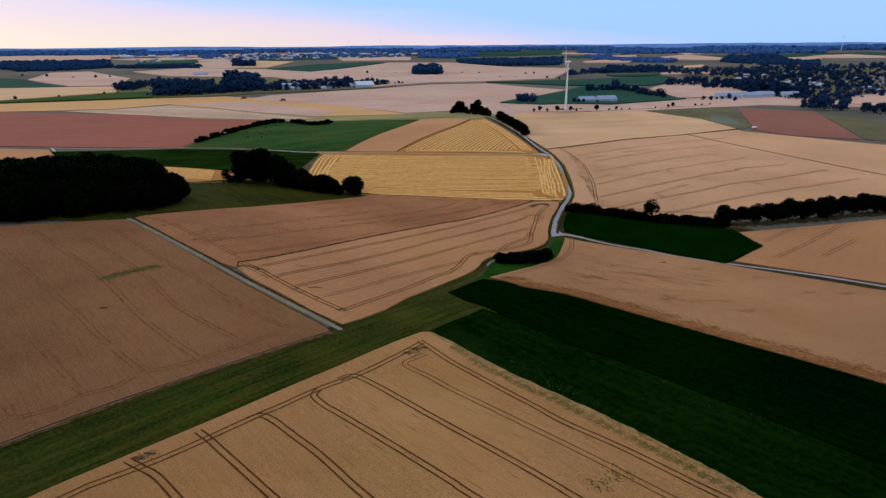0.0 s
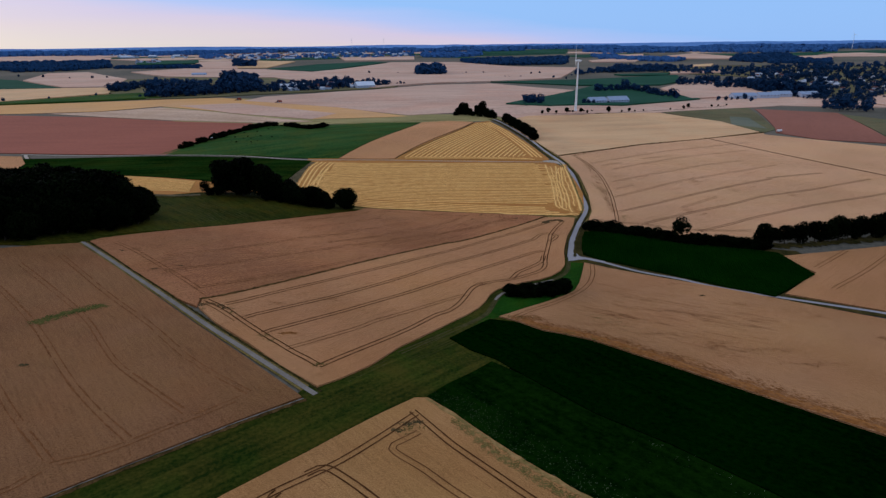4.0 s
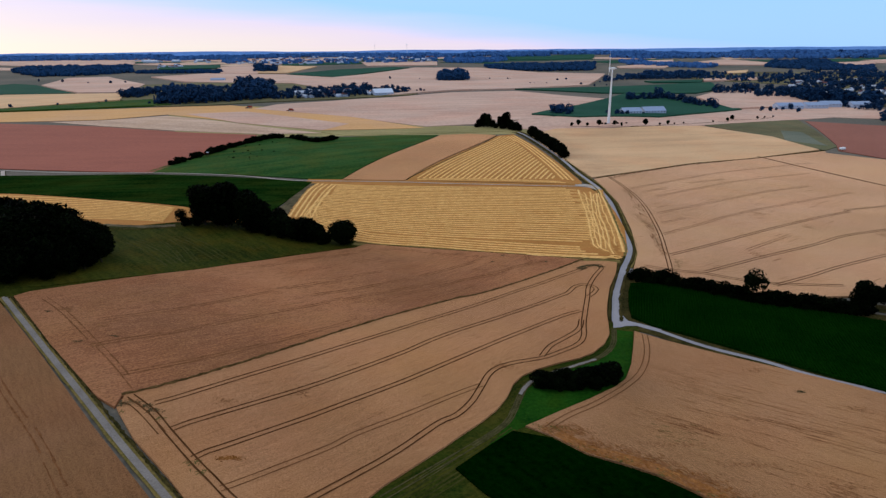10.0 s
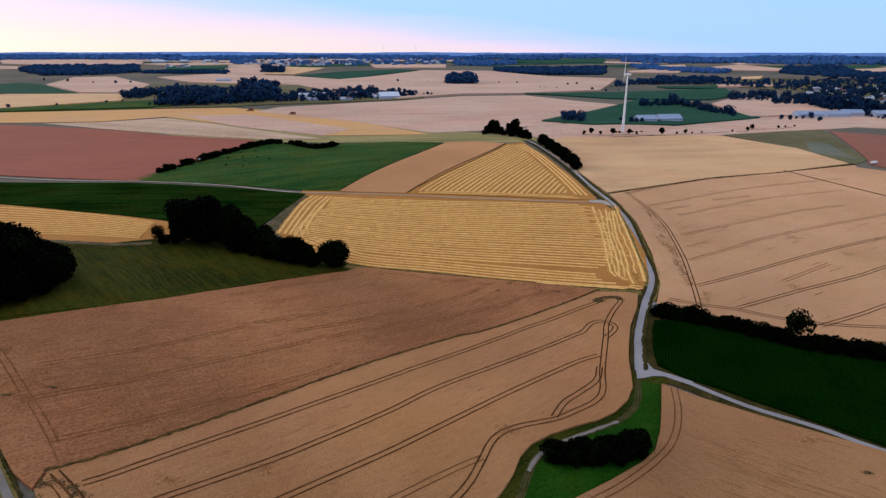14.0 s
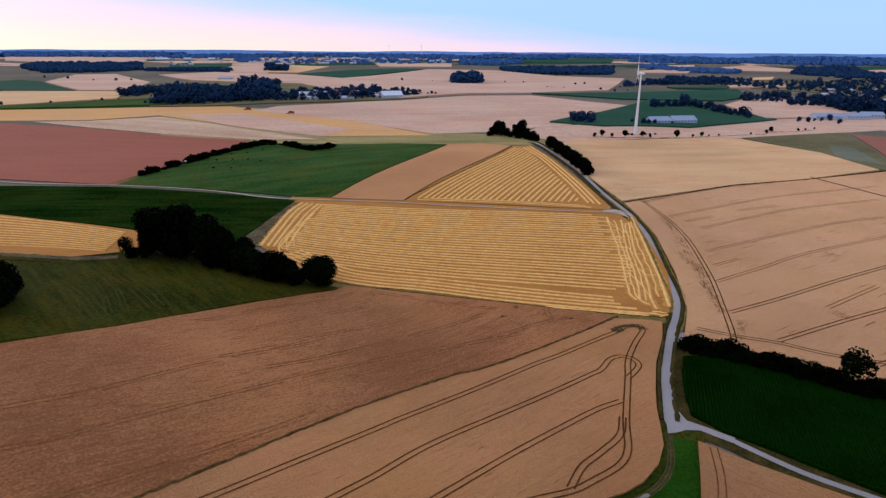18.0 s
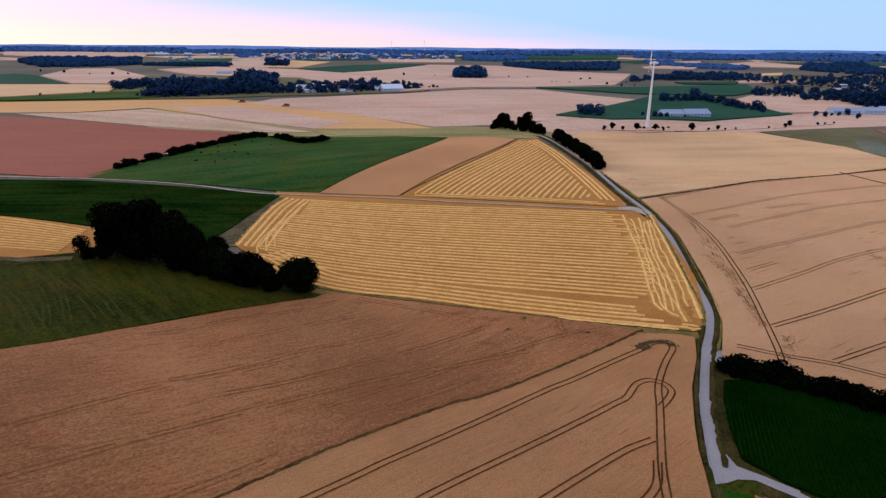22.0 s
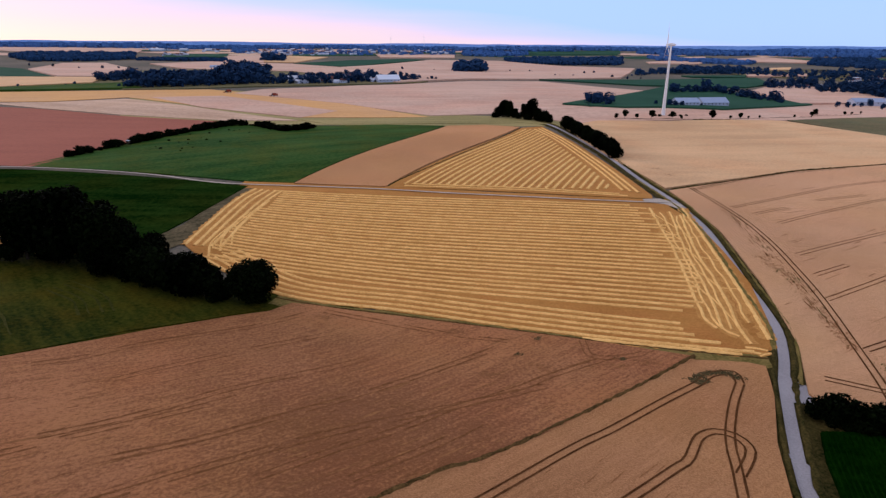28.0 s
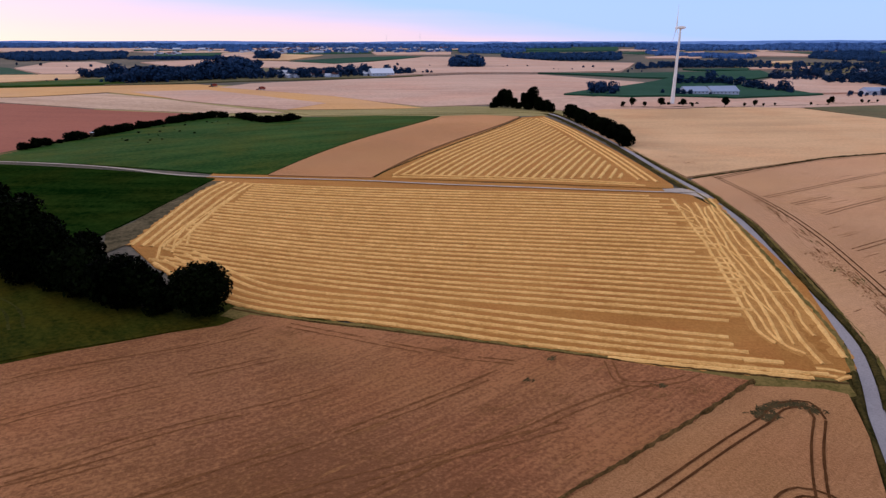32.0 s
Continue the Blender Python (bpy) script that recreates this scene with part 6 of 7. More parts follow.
for x, y in along(LINE["crest_hedge"], 6.0, 0.8):
    tree("thicket", x + 3.5, y, random.uniform(1.1, 1.5), "dense tall hedge bush beside the road", "hedge beside the road", 1.05, "bush", "bush")
for x, y in LINE["row"]:
    tree("small", x, y, random.choice((0.8, 1.0, 1.3, 1.5) if x < 172 else (0.5, 0.6, 0.75, 0.9, 1.1, 1.4)), "small roadside tree in a row", "roadside trees")
for x, y in [(164, 862), (168, 860), (178, 862), (183, 863), (188, 865), (194, 866)]:
    tree("bush", x, y, random.uniform(0.6, 1.0), "low dark bush beside the wind turbine", "bushes at the turbine", 0.8, "bush", "bush")
for x, y, s in ((205, 962, 0.7), (212, 967, 0.6), (221, 973, 0.55), (246, 985, 0.4), (196, 985, 0.5)):
    tree("distant", x, y, s, "dark tree beside the farm sheds", "trees at the sheds")
for x, y in LINE["singles"]:
    tree("distant", x, y, random.choice((0.35, 0.45, 0.55, 0.7, 0.9)), "single tree between distant fields", "scattered trees")


# ---- distant woods ----
def far_wood(height, outline, spread=1.0):
    """A wood far off: crowns of leaf clumps all over an outline, each some trees wide where it lies farther away."""
    rng = np.random.default_rng(int(abs(outline[0][0]) + outline[0][1]))
    xs, ys = [p[0] for p in outline], [p[1] for p in outline]
    mid = math.hypot(sum(xs) / len(xs), sum(ys) / len(ys))
    gap = max(9.0, mid * 0.0062)
    verts, count = [], 0
    y = min(ys)
    while y < max(ys):
        x = min(xs) + rng.uniform(0, gap)
        while x < max(xs):
            px, py = x + rng.uniform(-0.4, 0.4) * gap, y + rng.uniform(-0.6, 0.6) * gap
            if inside((px, py), outline) and rng.random() < spread and math.hypot(px, py - 150) < RIM:
                hh, rad = height * rng.uniform(0.55, 1.3), gap * rng.uniform(0.6, 0.85)
                n = 30 if mid > 3300 else 64
                way = rng.normal(size=(n, 3))
                way /= np.linalg.norm(way, axis=1)[:, None]
                at = np.array([px, py, lie(px, py) + hh * 0.5]) + way * np.array([rad, rad, hh * 0.5]) * 0.85
                way = way + rng.normal(scale=0.08, size=(n, 3))
                way /= np.linalg.norm(way, axis=1)[:, None]
                u = np.cross(way, rng.normal(size=(n, 3)))
                u /= np.linalg.norm(u, axis=1)[:, None]
                v = np.cross(way, u)
                s = rad * (0.50 if mid > 3300 else 0.38)
                verts.append(np.stack([at - u * s, at + v * s, at + u * s, at - v * s], 1).reshape(-1, 3))
                count += n
            x += gap
        y += gap * 1.5
    if not count:
        return
    quads = np.concatenate(verts)
    ob = part("woodland", mesh_of("woodland", quads.tolist(), np.arange(count * 4).reshape(-1, 4).tolist(), M["leaf_haze" if mid > 3280 else "leaf_far"]), None)
    tagged(ob, "distant deciduous woodland with blue haze in its leaf colour", "woodland", "", "stuff")


STAMPS = []


def grove(height, outline, gap=12.0, spread=0.8):
    """A grove of single trees, each a trunk and an uneven crown, every few metres within an outline."""
    if not STAMPS:
        for k in range(4):
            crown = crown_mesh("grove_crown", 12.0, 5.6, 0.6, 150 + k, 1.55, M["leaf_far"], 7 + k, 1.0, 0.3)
            STAMPS.append(np.array([v.co[:] for v in crown.vertices]))
            bpy.data.meshes.remove(crown)
    xs, ys = [p[0] for p in outline], [p[1] for p in outline]
    chunks, y = [], min(ys)
    while y < max(ys):
        x = min(xs) + random.uniform(0, gap)
        while x < max(xs):
            px, py = x + random.uniform(-0.45, 0.45) * gap, y + random.uniform(-0.45, 0.45) * gap
            if inside((px, py), outline) and random.random() < spread:
                s = height / 12.0 * random.choice((0.5, 0.55, 0.65, 0.8, 1.0, 1.35)) * (1.05 + 0.9 * noise.noise((px / 45, py / 45, 0.5)))
                g, wide = random.uniform(0, 6.28), s * random.uniform(1.0, 1.45)
                q = random.choice(STAMPS) @ np.array([[wide * math.cos(g), wide * math.sin(g), 0], [-wide * math.sin(g), wide * math.cos(g), 0], [0, 0, s]])
                chunks.append(q + np.array([px, py, lie(px, py)]))
            x += gap
        y += gap
    if not chunks:
        return
    quads = np.concatenate(chunks)
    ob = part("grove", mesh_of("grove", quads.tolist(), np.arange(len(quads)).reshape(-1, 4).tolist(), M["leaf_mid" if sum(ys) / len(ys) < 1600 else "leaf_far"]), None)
    tagged(ob, "grove of trees between distant fields, leaf colour tinted blue by haze", "grove", "", "stuff")


far_wood(15, [(78, 3181), (620, 3280), (518, 2770), (279, 2730), (102, 2938)])
far_wood(13, [(915, 4250), (1434, 4174), (1752, 3831), (2212, 3689), (2026, 3384), (1608, 3521), (1361, 3700), (976, 3741), (840, 3905)], 0.9)
far_wood(11, [(-138, 4031), (222, 4004), (204, 3678), (32, 3511), (-121, 3578)], 0.9)
far_wood(12, [(417, 4673), (972, 4600), (930, 4403), (418, 4466)])
far_wood(11, [(790, 3474), (920, 3506), (869, 3237), (982, 3214), (1118, 2984), (1011, 2825), (896, 2936), (755, 3205)], 0.8)
far_wood(12, [(1468, 3248), (1728, 3271), (1516, 2793), (1621, 2720), (1477, 2485), (1304, 2600), (1238, 2821)], 0.7)
far_wood(13, [(-2815, 3788), (-2454, 4041), (-2247, 3733), (-2428, 3532), (-2616, 3526)])
far_wood(13, [(-2403, 4052), (-2081, 4241), (-1897, 3839), (-2240, 3806)])
far_wood(15, [(-1925, 2715), (-2030, 2968), (-1628, 3115), (-1407, 2733), (-1486, 2483), (-1623, 2424)])
far_wood(9, [(-1398, 2734), (-1085, 2863), (-1020, 2698), (-1336, 2640)])
far_wood(10, [(-1439, 3804), (-1374, 3953), (-1195, 3586), (-1287, 3452)], 0.9)
far_wood(9, [(-1231, 3838), (-207, 4034), (-170, 3580), (-1065, 3424)], 0.16)
far_wood(10, [(-1915, 4053), (-1782, 4164), (-1631, 3834), (-1746, 3739)], 0.8)
far_wood(12, [(-1100, 4531), (-224, 4650), (-212, 4405), (-1042, 4297)], 0.9)
grove(15, [(-909, 2775), (-810, 2773), (-896, 3056), (-991, 3056)])
grove(11, [(363, 1942), (505, 2134), (753, 2169), (821, 2383), (707, 2491), (548, 2321)])
grove(10, [(301, 1301), (387, 1350), (416, 1147), (443, 1215), (406, 1415), (323, 1389)])
grove(9, [(114, 963), (146, 946), (152, 1009), (123, 1017)])
grove(11, [(540, 1516), (648, 1501), (691, 1627), (576, 1609)])
grove(12, [(601, 1441), (659, 1439), (651, 1280), (681, 1177), (810, 1387), (786, 1597), (690, 1606)])
grove(10, [(568, 978), (630, 963), (684, 1036), (787, 1229), (736, 1267)], 14.0, 0.5)
grove(9, [(742, 1266), (770, 1184), (860, 1210), (945, 1136), (1586, 1932), (1199, 2038), (940, 2028), (792, 1639)], 17.0, 0.55)
grove(10, [(675, 2375), (735, 2064), (856, 1843), (1167, 2046), (1471, 2096), (1636, 2335), (1344, 2439), (965, 2309), (856, 2540)], 19.0, 0.52)
grove(8, [(648, 963), (621, 865), (669, 934), (698, 1034)])
grove(11, [(-712, 1380), (-682, 1404), (-738, 1588), (-862, 1702)])
grove(15, [(-551, 1190), (-467, 1203), (-421, 1228), (-485, 1398), (-592, 1462), (-651, 1447)])
grove(18, [(-428, 1242), (-363, 1265), (-400, 1423), (-549, 1800), (-563, 1673)])
grove(8, [(-752, 1616), (-550, 1532), (-647, 1805), (-813, 1892), (-845, 1779)], 13.0, 0.55)
grove(9, [(-363, 1265), (-255, 1284), (-114, 1399), (-123, 1513), (-259, 1600), (-393, 1562)], 11.0, 0.75)
grove(19, [(-94, 2061), (-2, 2048), (-13, 2367), (-97, 2378)])


# patchwork of distant fields, closing into long wooded bands towards the horizon
random.seed(11)
for i in range(56):
    az, r = radians(random.uniform(-44, 44)), random.uniform(3350, 4150)
    cx, cy = r * math.sin(az), 150 + r * math.cos(az)
    w, d, g = random.uniform(90, 330) * r / 3000, random.uniform(40, 110) * r / 3000, radians(random.uniform(-35, 35))
    quad = []
    for u, v in ((-1, -1), (1, -1), (1, 1), (-1, 1)):
        a, b = u * w * random.uniform(0.8, 1.1), v * d * random.uniform(0.75, 1.15)
        quad.append((round(cx + a * math.cos(g) - b * math.sin(g)), round(cy + a * math.sin(g) + b * math.cos(g))))
    if not any(inside((cx, cy), q) for q in OUTLINE.values()):
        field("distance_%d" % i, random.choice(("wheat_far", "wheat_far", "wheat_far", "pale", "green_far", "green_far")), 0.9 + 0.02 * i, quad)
for i in range(34):
    az, r = -44 + 88 * (i + random.uniform(-0.5, 0.5)) / 33, random.choice((4060, 4180, 4300, 4400, 4500)) + random.uniform(-60, 60)
    half, deep = random.uniform(2.5, 7.0), random.uniform(30, 60)
    outline = []
    for u, v in ((-1, -1), (-0.3, -1.3), (0.4, -0.9), (1, -1), (1, 1), (0.3, 1.2), (-0.4, 0.9), (-1, 1)):
        a, q = radians(az + u * half), r + v * deep
        outline.append((round(q * math.sin(a)), round(150 + q * math.cos(a))))
    far_wood(random.uniform(11, 16), outline)
random.seed(12)


# ---- wind turbines ----
def wind_turbine(x, y, hub=63.0, reach=20.0, heading=150.0, spin=8.0, scale=1.0):
    """A tubular tower, an egg-shaped nacelle on it, a spinner and three twisted blades."""
    ob = thing("wind_turbine", "white three-bladed wind turbine on a slim tubular tower", "wind turbine", "wind turbines", at=(x, y, lie(x, y)))
    ob.scale = (scale, scale, scale)
    segs, rings = 24, 14
    verts, faces = [], []
    for i in range(rings + 1):
        t = i / rings
        r = 1.75 + (0.75 - 1.75) * t**0.85
        for k in range(segs):
            a = 2 * math.pi * k / segs
            verts.append((r * math.cos(a), r * math.sin(a), -0.3 + (hub - 1.2 + 0.3) * t))
    for i in range(rings):
        for k in range(segs):
            a, b = i * segs + k, i * segs + (k + 1) % segs
            faces.append((a, b, b + segs, a + segs))
    faces.append(tuple(rings * segs + k for k in range(segs)))
    part("tower", mesh_of("tower", verts, faces, M["white"], True), None, ob)
    bm = bmesh.new()
    bmesh.ops.create_cone(bm, cap_ends=True, segments=20, radius1=2.6, radius2=2.4, depth=0.9, matrix=Matrix.Translation((0, 0, 0.2)))
    part("foundation", bm, M["roof_grey"], ob, "grey concrete foundation ring")
    head = pose(0, 0, hub, 0, 0, heading)
    bm = bmesh.new()
    bmesh.ops.create_uvsphere(bm, u_segments=20, v_segments=12, radius=1.0)
    for v in bm.verts:
        taper = 1.0 - 0.35 * max(0.0, -v.co.x)
        v.co = Vector((v.co.x * 3.6 - 0.9, v.co.y * 1.45 * taper, v.co.z * 1.5 * taper))
    nac = part("nacelle", bm, M["white"], ob, "", True)
    nac.matrix_basis = head
    bm = bmesh.new()
    bmesh.ops.create_uvsphere(bm, u_segments=16, v_segments=10, radius=1.15)
    for v in bm.verts:
        v.co.x *= 1.25
    hubo = part("hub", bm, M["white"], ob, "rounded white spinner", True)
    hubo.matrix_basis = head @ pose(3.1, 0, 0)
    sections = ((0.0, 0.55, 0.5, 0), (0.08, 0.6, 0.42, 20), (0.2, 1.05, 0.26, 16), (0.45, 0.78, 0.15, 9), (0.75, 0.5, 0.09, 4), (0.97, 0.26, 0.05, 1), (1.0, 0.06, 0.02, 0))
    verts, faces = [], []
    for t, chord, thick, twist in sections:
        c, s = math.cos(radians(twist)), math.sin(radians(twist))
        for k in range(10):
            a = 2 * math.pi * k / 10
            p, q = chord * math.cos(a), thick * math.sin(a)
            verts.append((q * c - p * s, p * c + q * s, 0.7 + t * (reach - 0.7)))
    for i in range(len(sections) - 1):
        for k in range(10):
            a, b = i * 10 + k, i * 10 + (k + 1) % 10
            faces.append((a, b, b + 10, a + 10))
    blade_mesh = mesh_of("blade", verts, faces, M["white"], True)
    for k in range(3):
        b = part("blade", blade_mesh, None, hubo)
        b.matrix_basis = pose(0.2, 0, 0, spin + 120 * k, 0, 0)
    return ob


wind_turbine(173.0, 868.0, 63.5, 20.0, 172.0, 6.0)
wind_turbine(-420.0, 4480.0, 95.0, 40.0, 200.0, 40.0, 0.75)
wind_turbine(-640.0, 4480.0, 95.0, 40.0, 200.0, 75.0, 0.7)
wind_turbine(2250.0, 3600.0, 95.0, 40.0, 190.0, 20.0, 0.8)
wind_turbine(2500.0, 3320.0, 95.0, 40.0, 190.0, 50.0, 1.0)


# ---- buildings ----
def box(bm, x0, x1, y0, y1, z0, z1):
    vs = [bm.verts.new(p) for p in ((x0, y0, z0), (x1, y0, z0), (x1, y1, z0), (x0, y1, z0), (x0, y0, z1), (x1, y0, z1), (x1, y1, z1), (x0, y1, z1))]
    for f in ((3, 2, 1, 0), (4, 5, 6, 7), (0, 1, 5, 4), (1, 2, 6, 5), (2, 3, 7, 6), (3, 0, 4, 7)):
        bm.faces.new([vs[i] for i in f])


def building(name, label, category, length, width, eaves, ridge, roof, x, y, turn, windows=3, chimney=True, group="houses"):
    """A gabled building: walls with gables, a thick overhanging roof, windows, a door, a chimney."""
    ob = thing(name, label, category, group, at=(x, y, lie(x, y) + (2.0 if y > 900 else 0.0)), turn=turn)
    bm = bmesh.new()
    a, b = length / 2, width / 2
    prof = [(-b, -3.0), (b, -3.0), (b, eaves), (0, ridge), (-b, eaves)]
    l0 = [bm.verts.new((-a, p, q)) for p, q in prof]
    l1 = [bm.verts.new((a, p, q)) for p, q in prof]
    bm.faces.new(l0[::-1])
    bm.faces.new(l1)
    for i in range(5):
        bm.faces.new((l0[i], l0[(i + 1) % 5], l1[(i + 1) % 5], l1[i]))
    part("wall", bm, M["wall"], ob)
    bm = bmesh.new()
    slope = (ridge - eaves) / b
    o, t = 0.5, 0.25
    prof = [(-b - o, eaves - o * slope + 0.02), (0, ridge + 0.02), (b + o, eaves - o * slope + 0.02), (b + o, eaves - o * slope + t), (0, ridge + t + 0.05), (-b - o, eaves - o * slope + t)]
    l0 = [bm.verts.new((-a - o, p, q)) for p, q in prof]
    l1 = [bm.verts.new((a + o, p, q)) for p, q in prof]
    for i in range(6):
        bm.faces.new((l0[i], l0[(i + 1) % 6], l1[(i + 1) % 6], l1[i]))
    for lst, flip in ((l0, True), (l1, False)):
        for q in ((0, 1, 4, 5), (1, 2, 3, 4)):
            f = [lst[i] for i in q]
            bm.faces.new(f[::-1] if flip else f)
    bmesh.ops.recalc_face_normals(bm, faces=bm.faces[:])
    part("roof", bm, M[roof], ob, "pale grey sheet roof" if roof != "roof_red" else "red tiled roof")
    for k in range(windows):
        px = -a + length * (k + 0.5) / windows
        bm = bmesh.new()
        box(bm, px - 0.6, px + 0.6, -b - 0.04, -b + 0.1, eaves * 0.4, eaves * 0.4 + 1.3)
        part("window", bm, M["glass"], ob)
    bm = bmesh.new()
    box(bm, -a - 0.04, -a + 0.1, -0.6, 0.6, 0.0, 2.1)
    part("door", bm, M["bark"], ob, "dark wooden door")
    if chimney:
        bm = bmesh.new()
        box(bm, a * 0.3, a * 0.3 + 0.7, -0.35, 0.35, ridge - 0.8, ridge + 1.0)
        part("chimney", bm, M["roof_red"], ob)
    return ob


HOUSES = [
    building("house", "small white rendered house with a red tiled gable roof", "house", 12, 9, 4.5, 8.5, "roof_red", -262, 1330, 20),
    building("house", "small white rendered house with a grey gable roof", "house", 14, 10, 4.0, 8.0, "roof_grey", -300, 1345, -35),
    building("house", "larger white rendered house with a red tiled gable roof", "house", 16, 11, 6.0, 10.5, "roof_red", -240, 1370, 75),
    building("barn", "long pale village barn with a grey sheet roof", "barn", 26, 13, 5.0, 8.0, "roof_grey", -330, 1360, 10, 5, False, "barns"),
]


def village(count, outline):
    xs, ys = [p[0] for p in outline], [p[1] for p in outline]
    done = tries = 0
    while done < count and tries < 4000:
        tries += 1
        x, y = random.uniform(min(xs), max(xs)), random.uniform(min(ys), max(ys))
        if not inside((x, y), outline):
            continue
        src = random.choice((0, 0, 1, 1, 2, 3)) if y < 2500 else random.choice((0, 1, 2, 2, 3, 3))
        s = 0.7 if y < 1450 and x < 200 else (0.66 if y < 2500 else 1.1)
        ob = copy_thing(HOUSES[src], Matrix.Identity(4))
        ob.matrix_basis = pose(x, y, lie(x, y) + 1.4, 0, 0, random.uniform(0, 180)) @ Matrix.Diagonal((s, s, s, 1))
        done += 1


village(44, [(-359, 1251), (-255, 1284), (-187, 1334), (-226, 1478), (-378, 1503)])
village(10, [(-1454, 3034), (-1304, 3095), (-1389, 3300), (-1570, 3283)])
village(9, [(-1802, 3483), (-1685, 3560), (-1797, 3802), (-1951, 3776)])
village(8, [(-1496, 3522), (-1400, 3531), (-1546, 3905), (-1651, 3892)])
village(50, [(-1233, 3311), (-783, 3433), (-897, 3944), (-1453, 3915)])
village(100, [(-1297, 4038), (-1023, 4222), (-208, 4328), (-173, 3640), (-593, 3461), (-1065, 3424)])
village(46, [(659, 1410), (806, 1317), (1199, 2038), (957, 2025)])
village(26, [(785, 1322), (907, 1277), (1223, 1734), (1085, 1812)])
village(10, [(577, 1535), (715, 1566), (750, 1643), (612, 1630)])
building("barn", "long farm hall with a blue grey sheet roof", "barn", 46, 18, 4.0, 8.0, "roof_blue", *LINE["halls"][0], 8, 6, False, "farm halls")
building("barn", "long low farm shed with a pale blue grey sheet roof", "barn", 26, 16, 3.2, 7.5, "roof_blue", 228, 985, 12, 6, False, "farm sheds")
building("barn", "long low farm shed with a pale blue grey sheet roof", "barn", 32, 18, 3.6, 8.5, "roof_blue", 264, 1006, 14, 7, False, "farm sheds")
building("barn", "big field barn with a bright pale roof", "barn", 38, 26, 4.0, 11.0, "roof_pale", -165, 1345, 24, 6, False, "barns")
for x, y, l in ((560, 1225, 44), (612, 1240, 40), (650, 1262, 34), (694, 1250, 36)):
    building("barn", "long farm hall with a blue grey sheet roof", "barn", l, 20, 4.0, 8.5, "roof_blue", x, y, random.uniform(-6, 10), 6, False, "farm halls")

building("barn", "long white hall at the edge of a distant town", "barn", 70, 30, 7.0, 11.0, "roof_pale", -1739, 3546, 4, 6, False, "town halls")
building("barn", "long white hall at the edge of a distant town", "barn", 60, 30, 7.0, 11.0, "roof_pale", -1515, 3690, 4, 6, False, "town halls")
building("barn", "long white hall at the edge of a distant town", "barn", 40, 30, 7.0, 11.0, "roof_pale", -1639, 3632, 4, 6, False, "town halls")

# ---- combine harvesters ----
def combine(x, y, turn):
    ob = thing("combine_harvester", "red combine harvester cutting the golden field", "combine harvester", "combine harvesters", at=(x, y, lie(x, y) + 0.3), turn=turn)
    bm = bmesh.new()
    box(bm, -4.2, 2.2, -1.5, 1.5, 1.3, 3.6)
    bmesh.ops.bevel(bm, geom=bm.edges[:], offset=0.25, segments=2, affect="EDGES")
    body = part("body", bm, M["machine_red"], ob)
    bm = bmesh.new()
    box(bm, -2.6, 0.8, -1.3, 1.3, 3.55, 4.1)
    part("grain_tank", bm, M["machine_red"], ob)
    bm = bmesh.new()
    box(bm, 2.1, 3.6, -1.1, 1.1, 1.9, 3.9)
    bmesh.ops.bevel(bm, geom=bm.edges[:], offset=0.15, segments=2, affect="EDGES")
    part("cab", bm, M["glass"], ob, "dark glazed driver cab")
    bm = bmesh.new()
    box(bm, 5.0, 6.2, -3.2, 3.2, 0.2, 1.2)
    part("header", bm, M["machine_red"], ob, "wide cutting header")
    bm = bmesh.new()
    box(bm, 3.3, 5.1, -0.7, 0.7, 0.7, 1.7)
    part("feeder", bm, M["rubber"], ob)
    bm = bmesh.new()
    bmesh.ops.create_cone(bm, cap_ends=True, segments=12, radius1=0.22, radius2=0.22, depth=5.0, matrix=pose(-1.5, 1.6, 4.1, 0, 90, 0))
    part("unloading_pipe", bm, M["machine_red"], ob)
    for px, r in ((1.9, 1.05), (-3.0, 0.7)):
        for side in (-1.5, 1.5):
            bm = bmesh.new()
            bmesh.ops.create_cone(bm, cap_ends=True, segments=18, radius1=r, radius2=r, depth=0.6, matrix=pose(px, side, r - 0.25, 90, 0, 0))
            tyre = part("wheel", bm, M["rubber"], ob)
            bm = bmesh.new()
            bmesh.ops.create_cone(bm, cap_ends=True, segments=14, radius1=r * 0.5, radius2=r * 0.5, depth=0.66, matrix=pose(px, side, r - 0.25, 90, 0, 0))
            part("rim", bm, M["white"], tyre)
    return ob


combine(LINE["combine"][0][0], LINE["combine"][0][1], 170)
combine(LINE["combine"][1][0], LINE["combine"][1][1], 165)


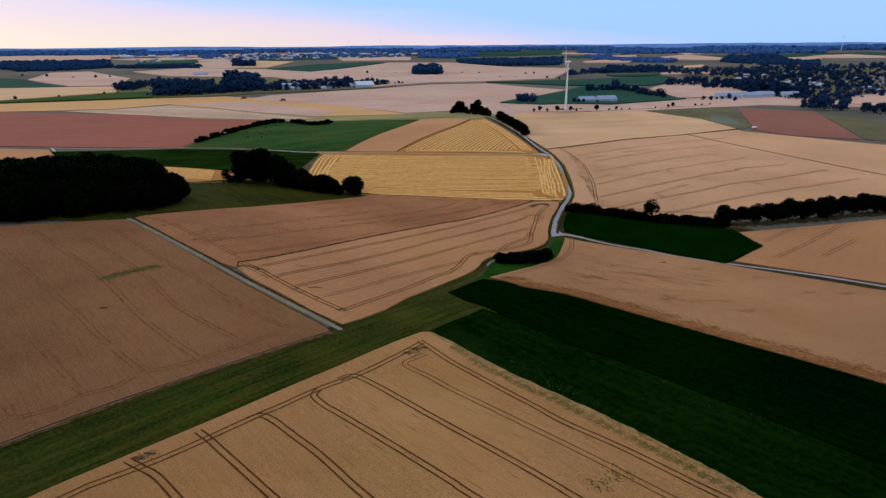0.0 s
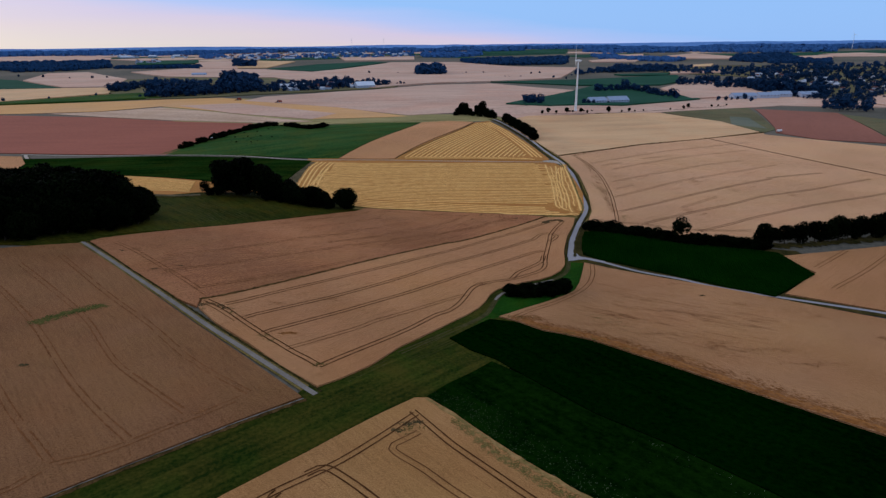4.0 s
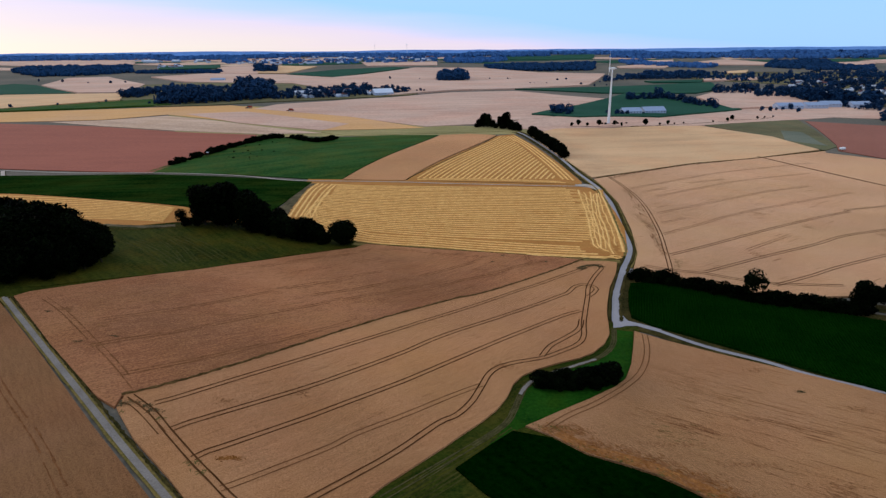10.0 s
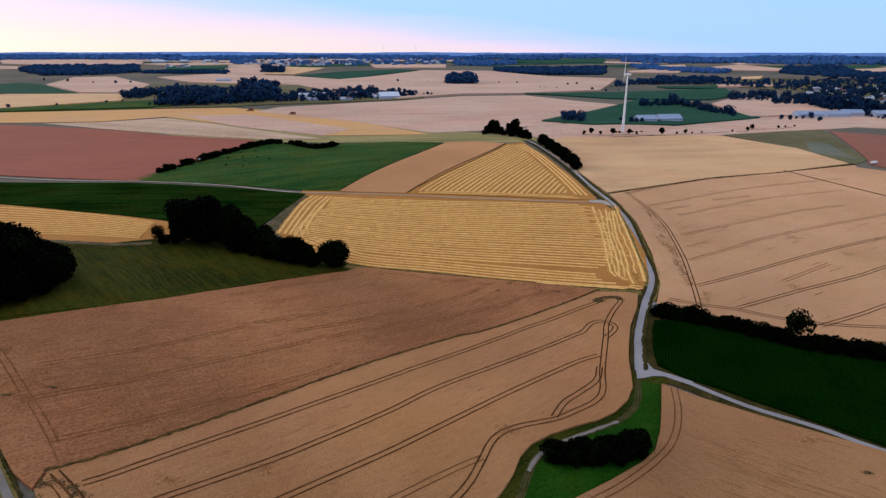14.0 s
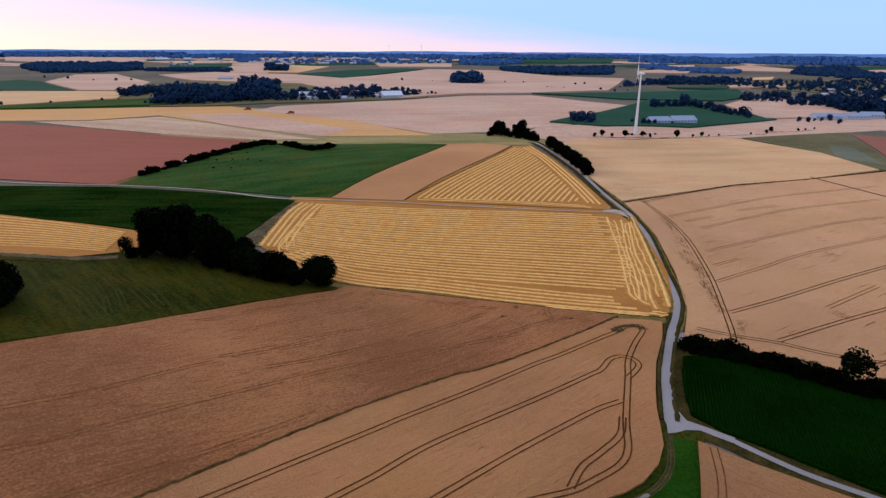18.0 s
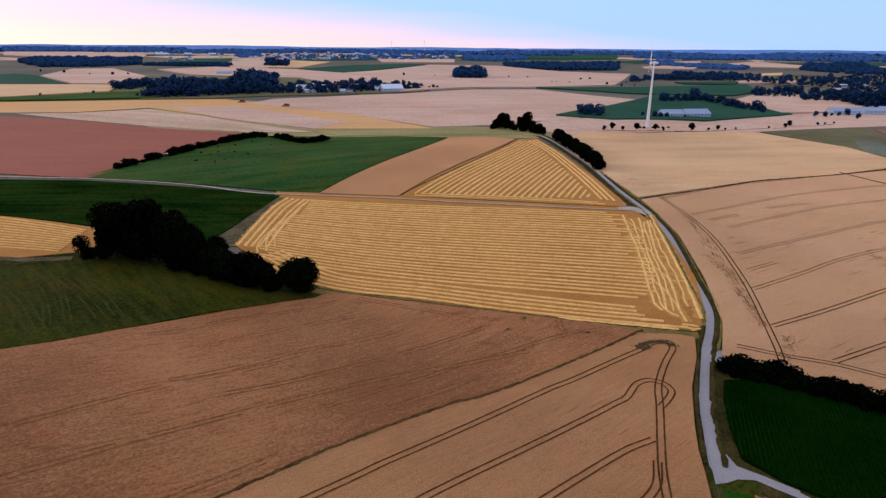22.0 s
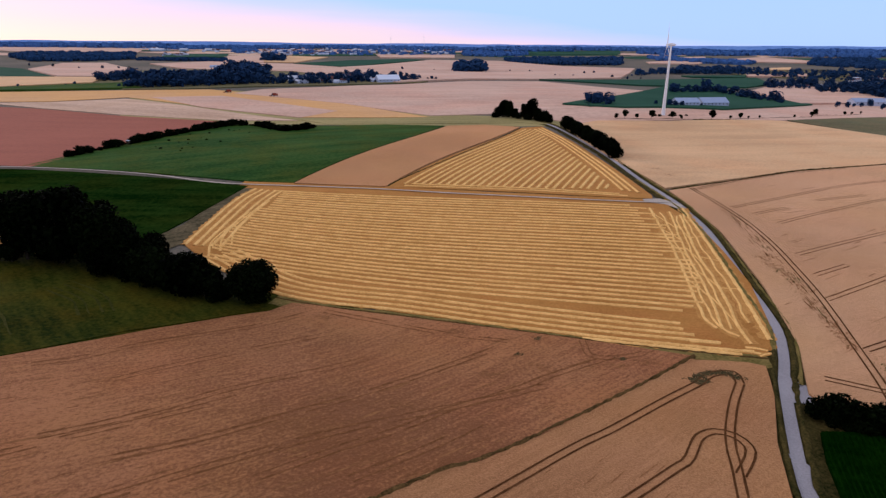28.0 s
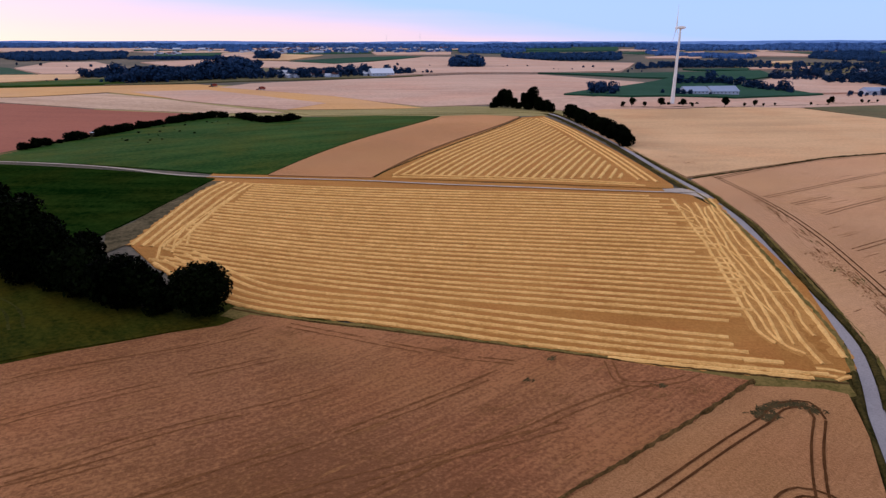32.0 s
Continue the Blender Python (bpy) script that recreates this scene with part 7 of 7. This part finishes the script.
# ---- small things in the fields ----
def raised_hide(x, y):
    """A hunter's box on four splayed legs with a ladder."""
    ob = thing("raised_hide", "weathered wooden raised hide on four legs by the hedge", "raised hide", at=(x, y, lie(x, y)))
    bm = bmesh.new()
    box(bm, -0.9, 0.9, -0.9, 0.9, 2.6, 4.3)
    part("cabin", bm, M["bark"], ob)
    bm = bmesh.new()
    box(bm, -1.1, 1.1, -1.1, 1.1, 4.3, 4.45)
    part("roof", bm, M["roof_pale"], ob, "pale sheet roof")
    for sx in (-1, 1):
        for sy in (-1, 1):
            bm = bmesh.new()
            bmesh.ops.create_cone(bm, cap_ends=True, segments=8, radius1=0.1, radius2=0.08, depth=2.9, matrix=pose(sx * 0.95, sy * 0.95, 1.25, sy * 5, -sx * 5, 0))
            part("leg", bm, M["bark"], ob)
    for k in range(7):
        bm = bmesh.new()
        box(bm, -0.3, 0.3, -1.32 + 0.04 * k, -1.26 + 0.04 * k, 0.3 + 0.36 * k, 0.36 + 0.36 * k)
        part("rung", bm, M["bark"], ob)


def farm_trailer(x, y, turn):
    """A pale box trailer on two axles with a drawbar."""
    ob = thing("farm_trailer", "pale parked farm trailer at the field corner", "trailer", at=(x, y, lie(x, y) + 0.3), turn=turn)
    bm = bmesh.new()
    box(bm, -3.0, 3.0, -1.2, 1.2, 1.0, 2.8)
    bmesh.ops.bevel(bm, geom=bm.edges[:], offset=0.08, segments=1, affect="EDGES")
    part("body", bm, M["white"], ob)
    bm = bmesh.new()
    box(bm, 3.0, 4.6, -0.08, 0.08, 0.75, 0.9)
    part("drawbar", bm, M["rubber"], ob)
    bm = bmesh.new()
    box(bm, -2.8, 3.1, -0.5, 0.5, 0.75, 0.98)
    part("chassis", bm, M["rubber"], ob)
    for px in (-1.6, 1.6):
        for side in (-1.05, 1.05):
            bm = bmesh.new()
            bmesh.ops.create_cone(bm, cap_ends=True, segments=16, radius1=0.5, radius2=0.5, depth=0.35, matrix=pose(px, side, 0.5, 90, 0, 0))
            part("wheel", bm, M["rubber"], ob)


raised_hide(*LINE["hide"][0])
farm_trailer(*LINE["trailer"][0], 25)
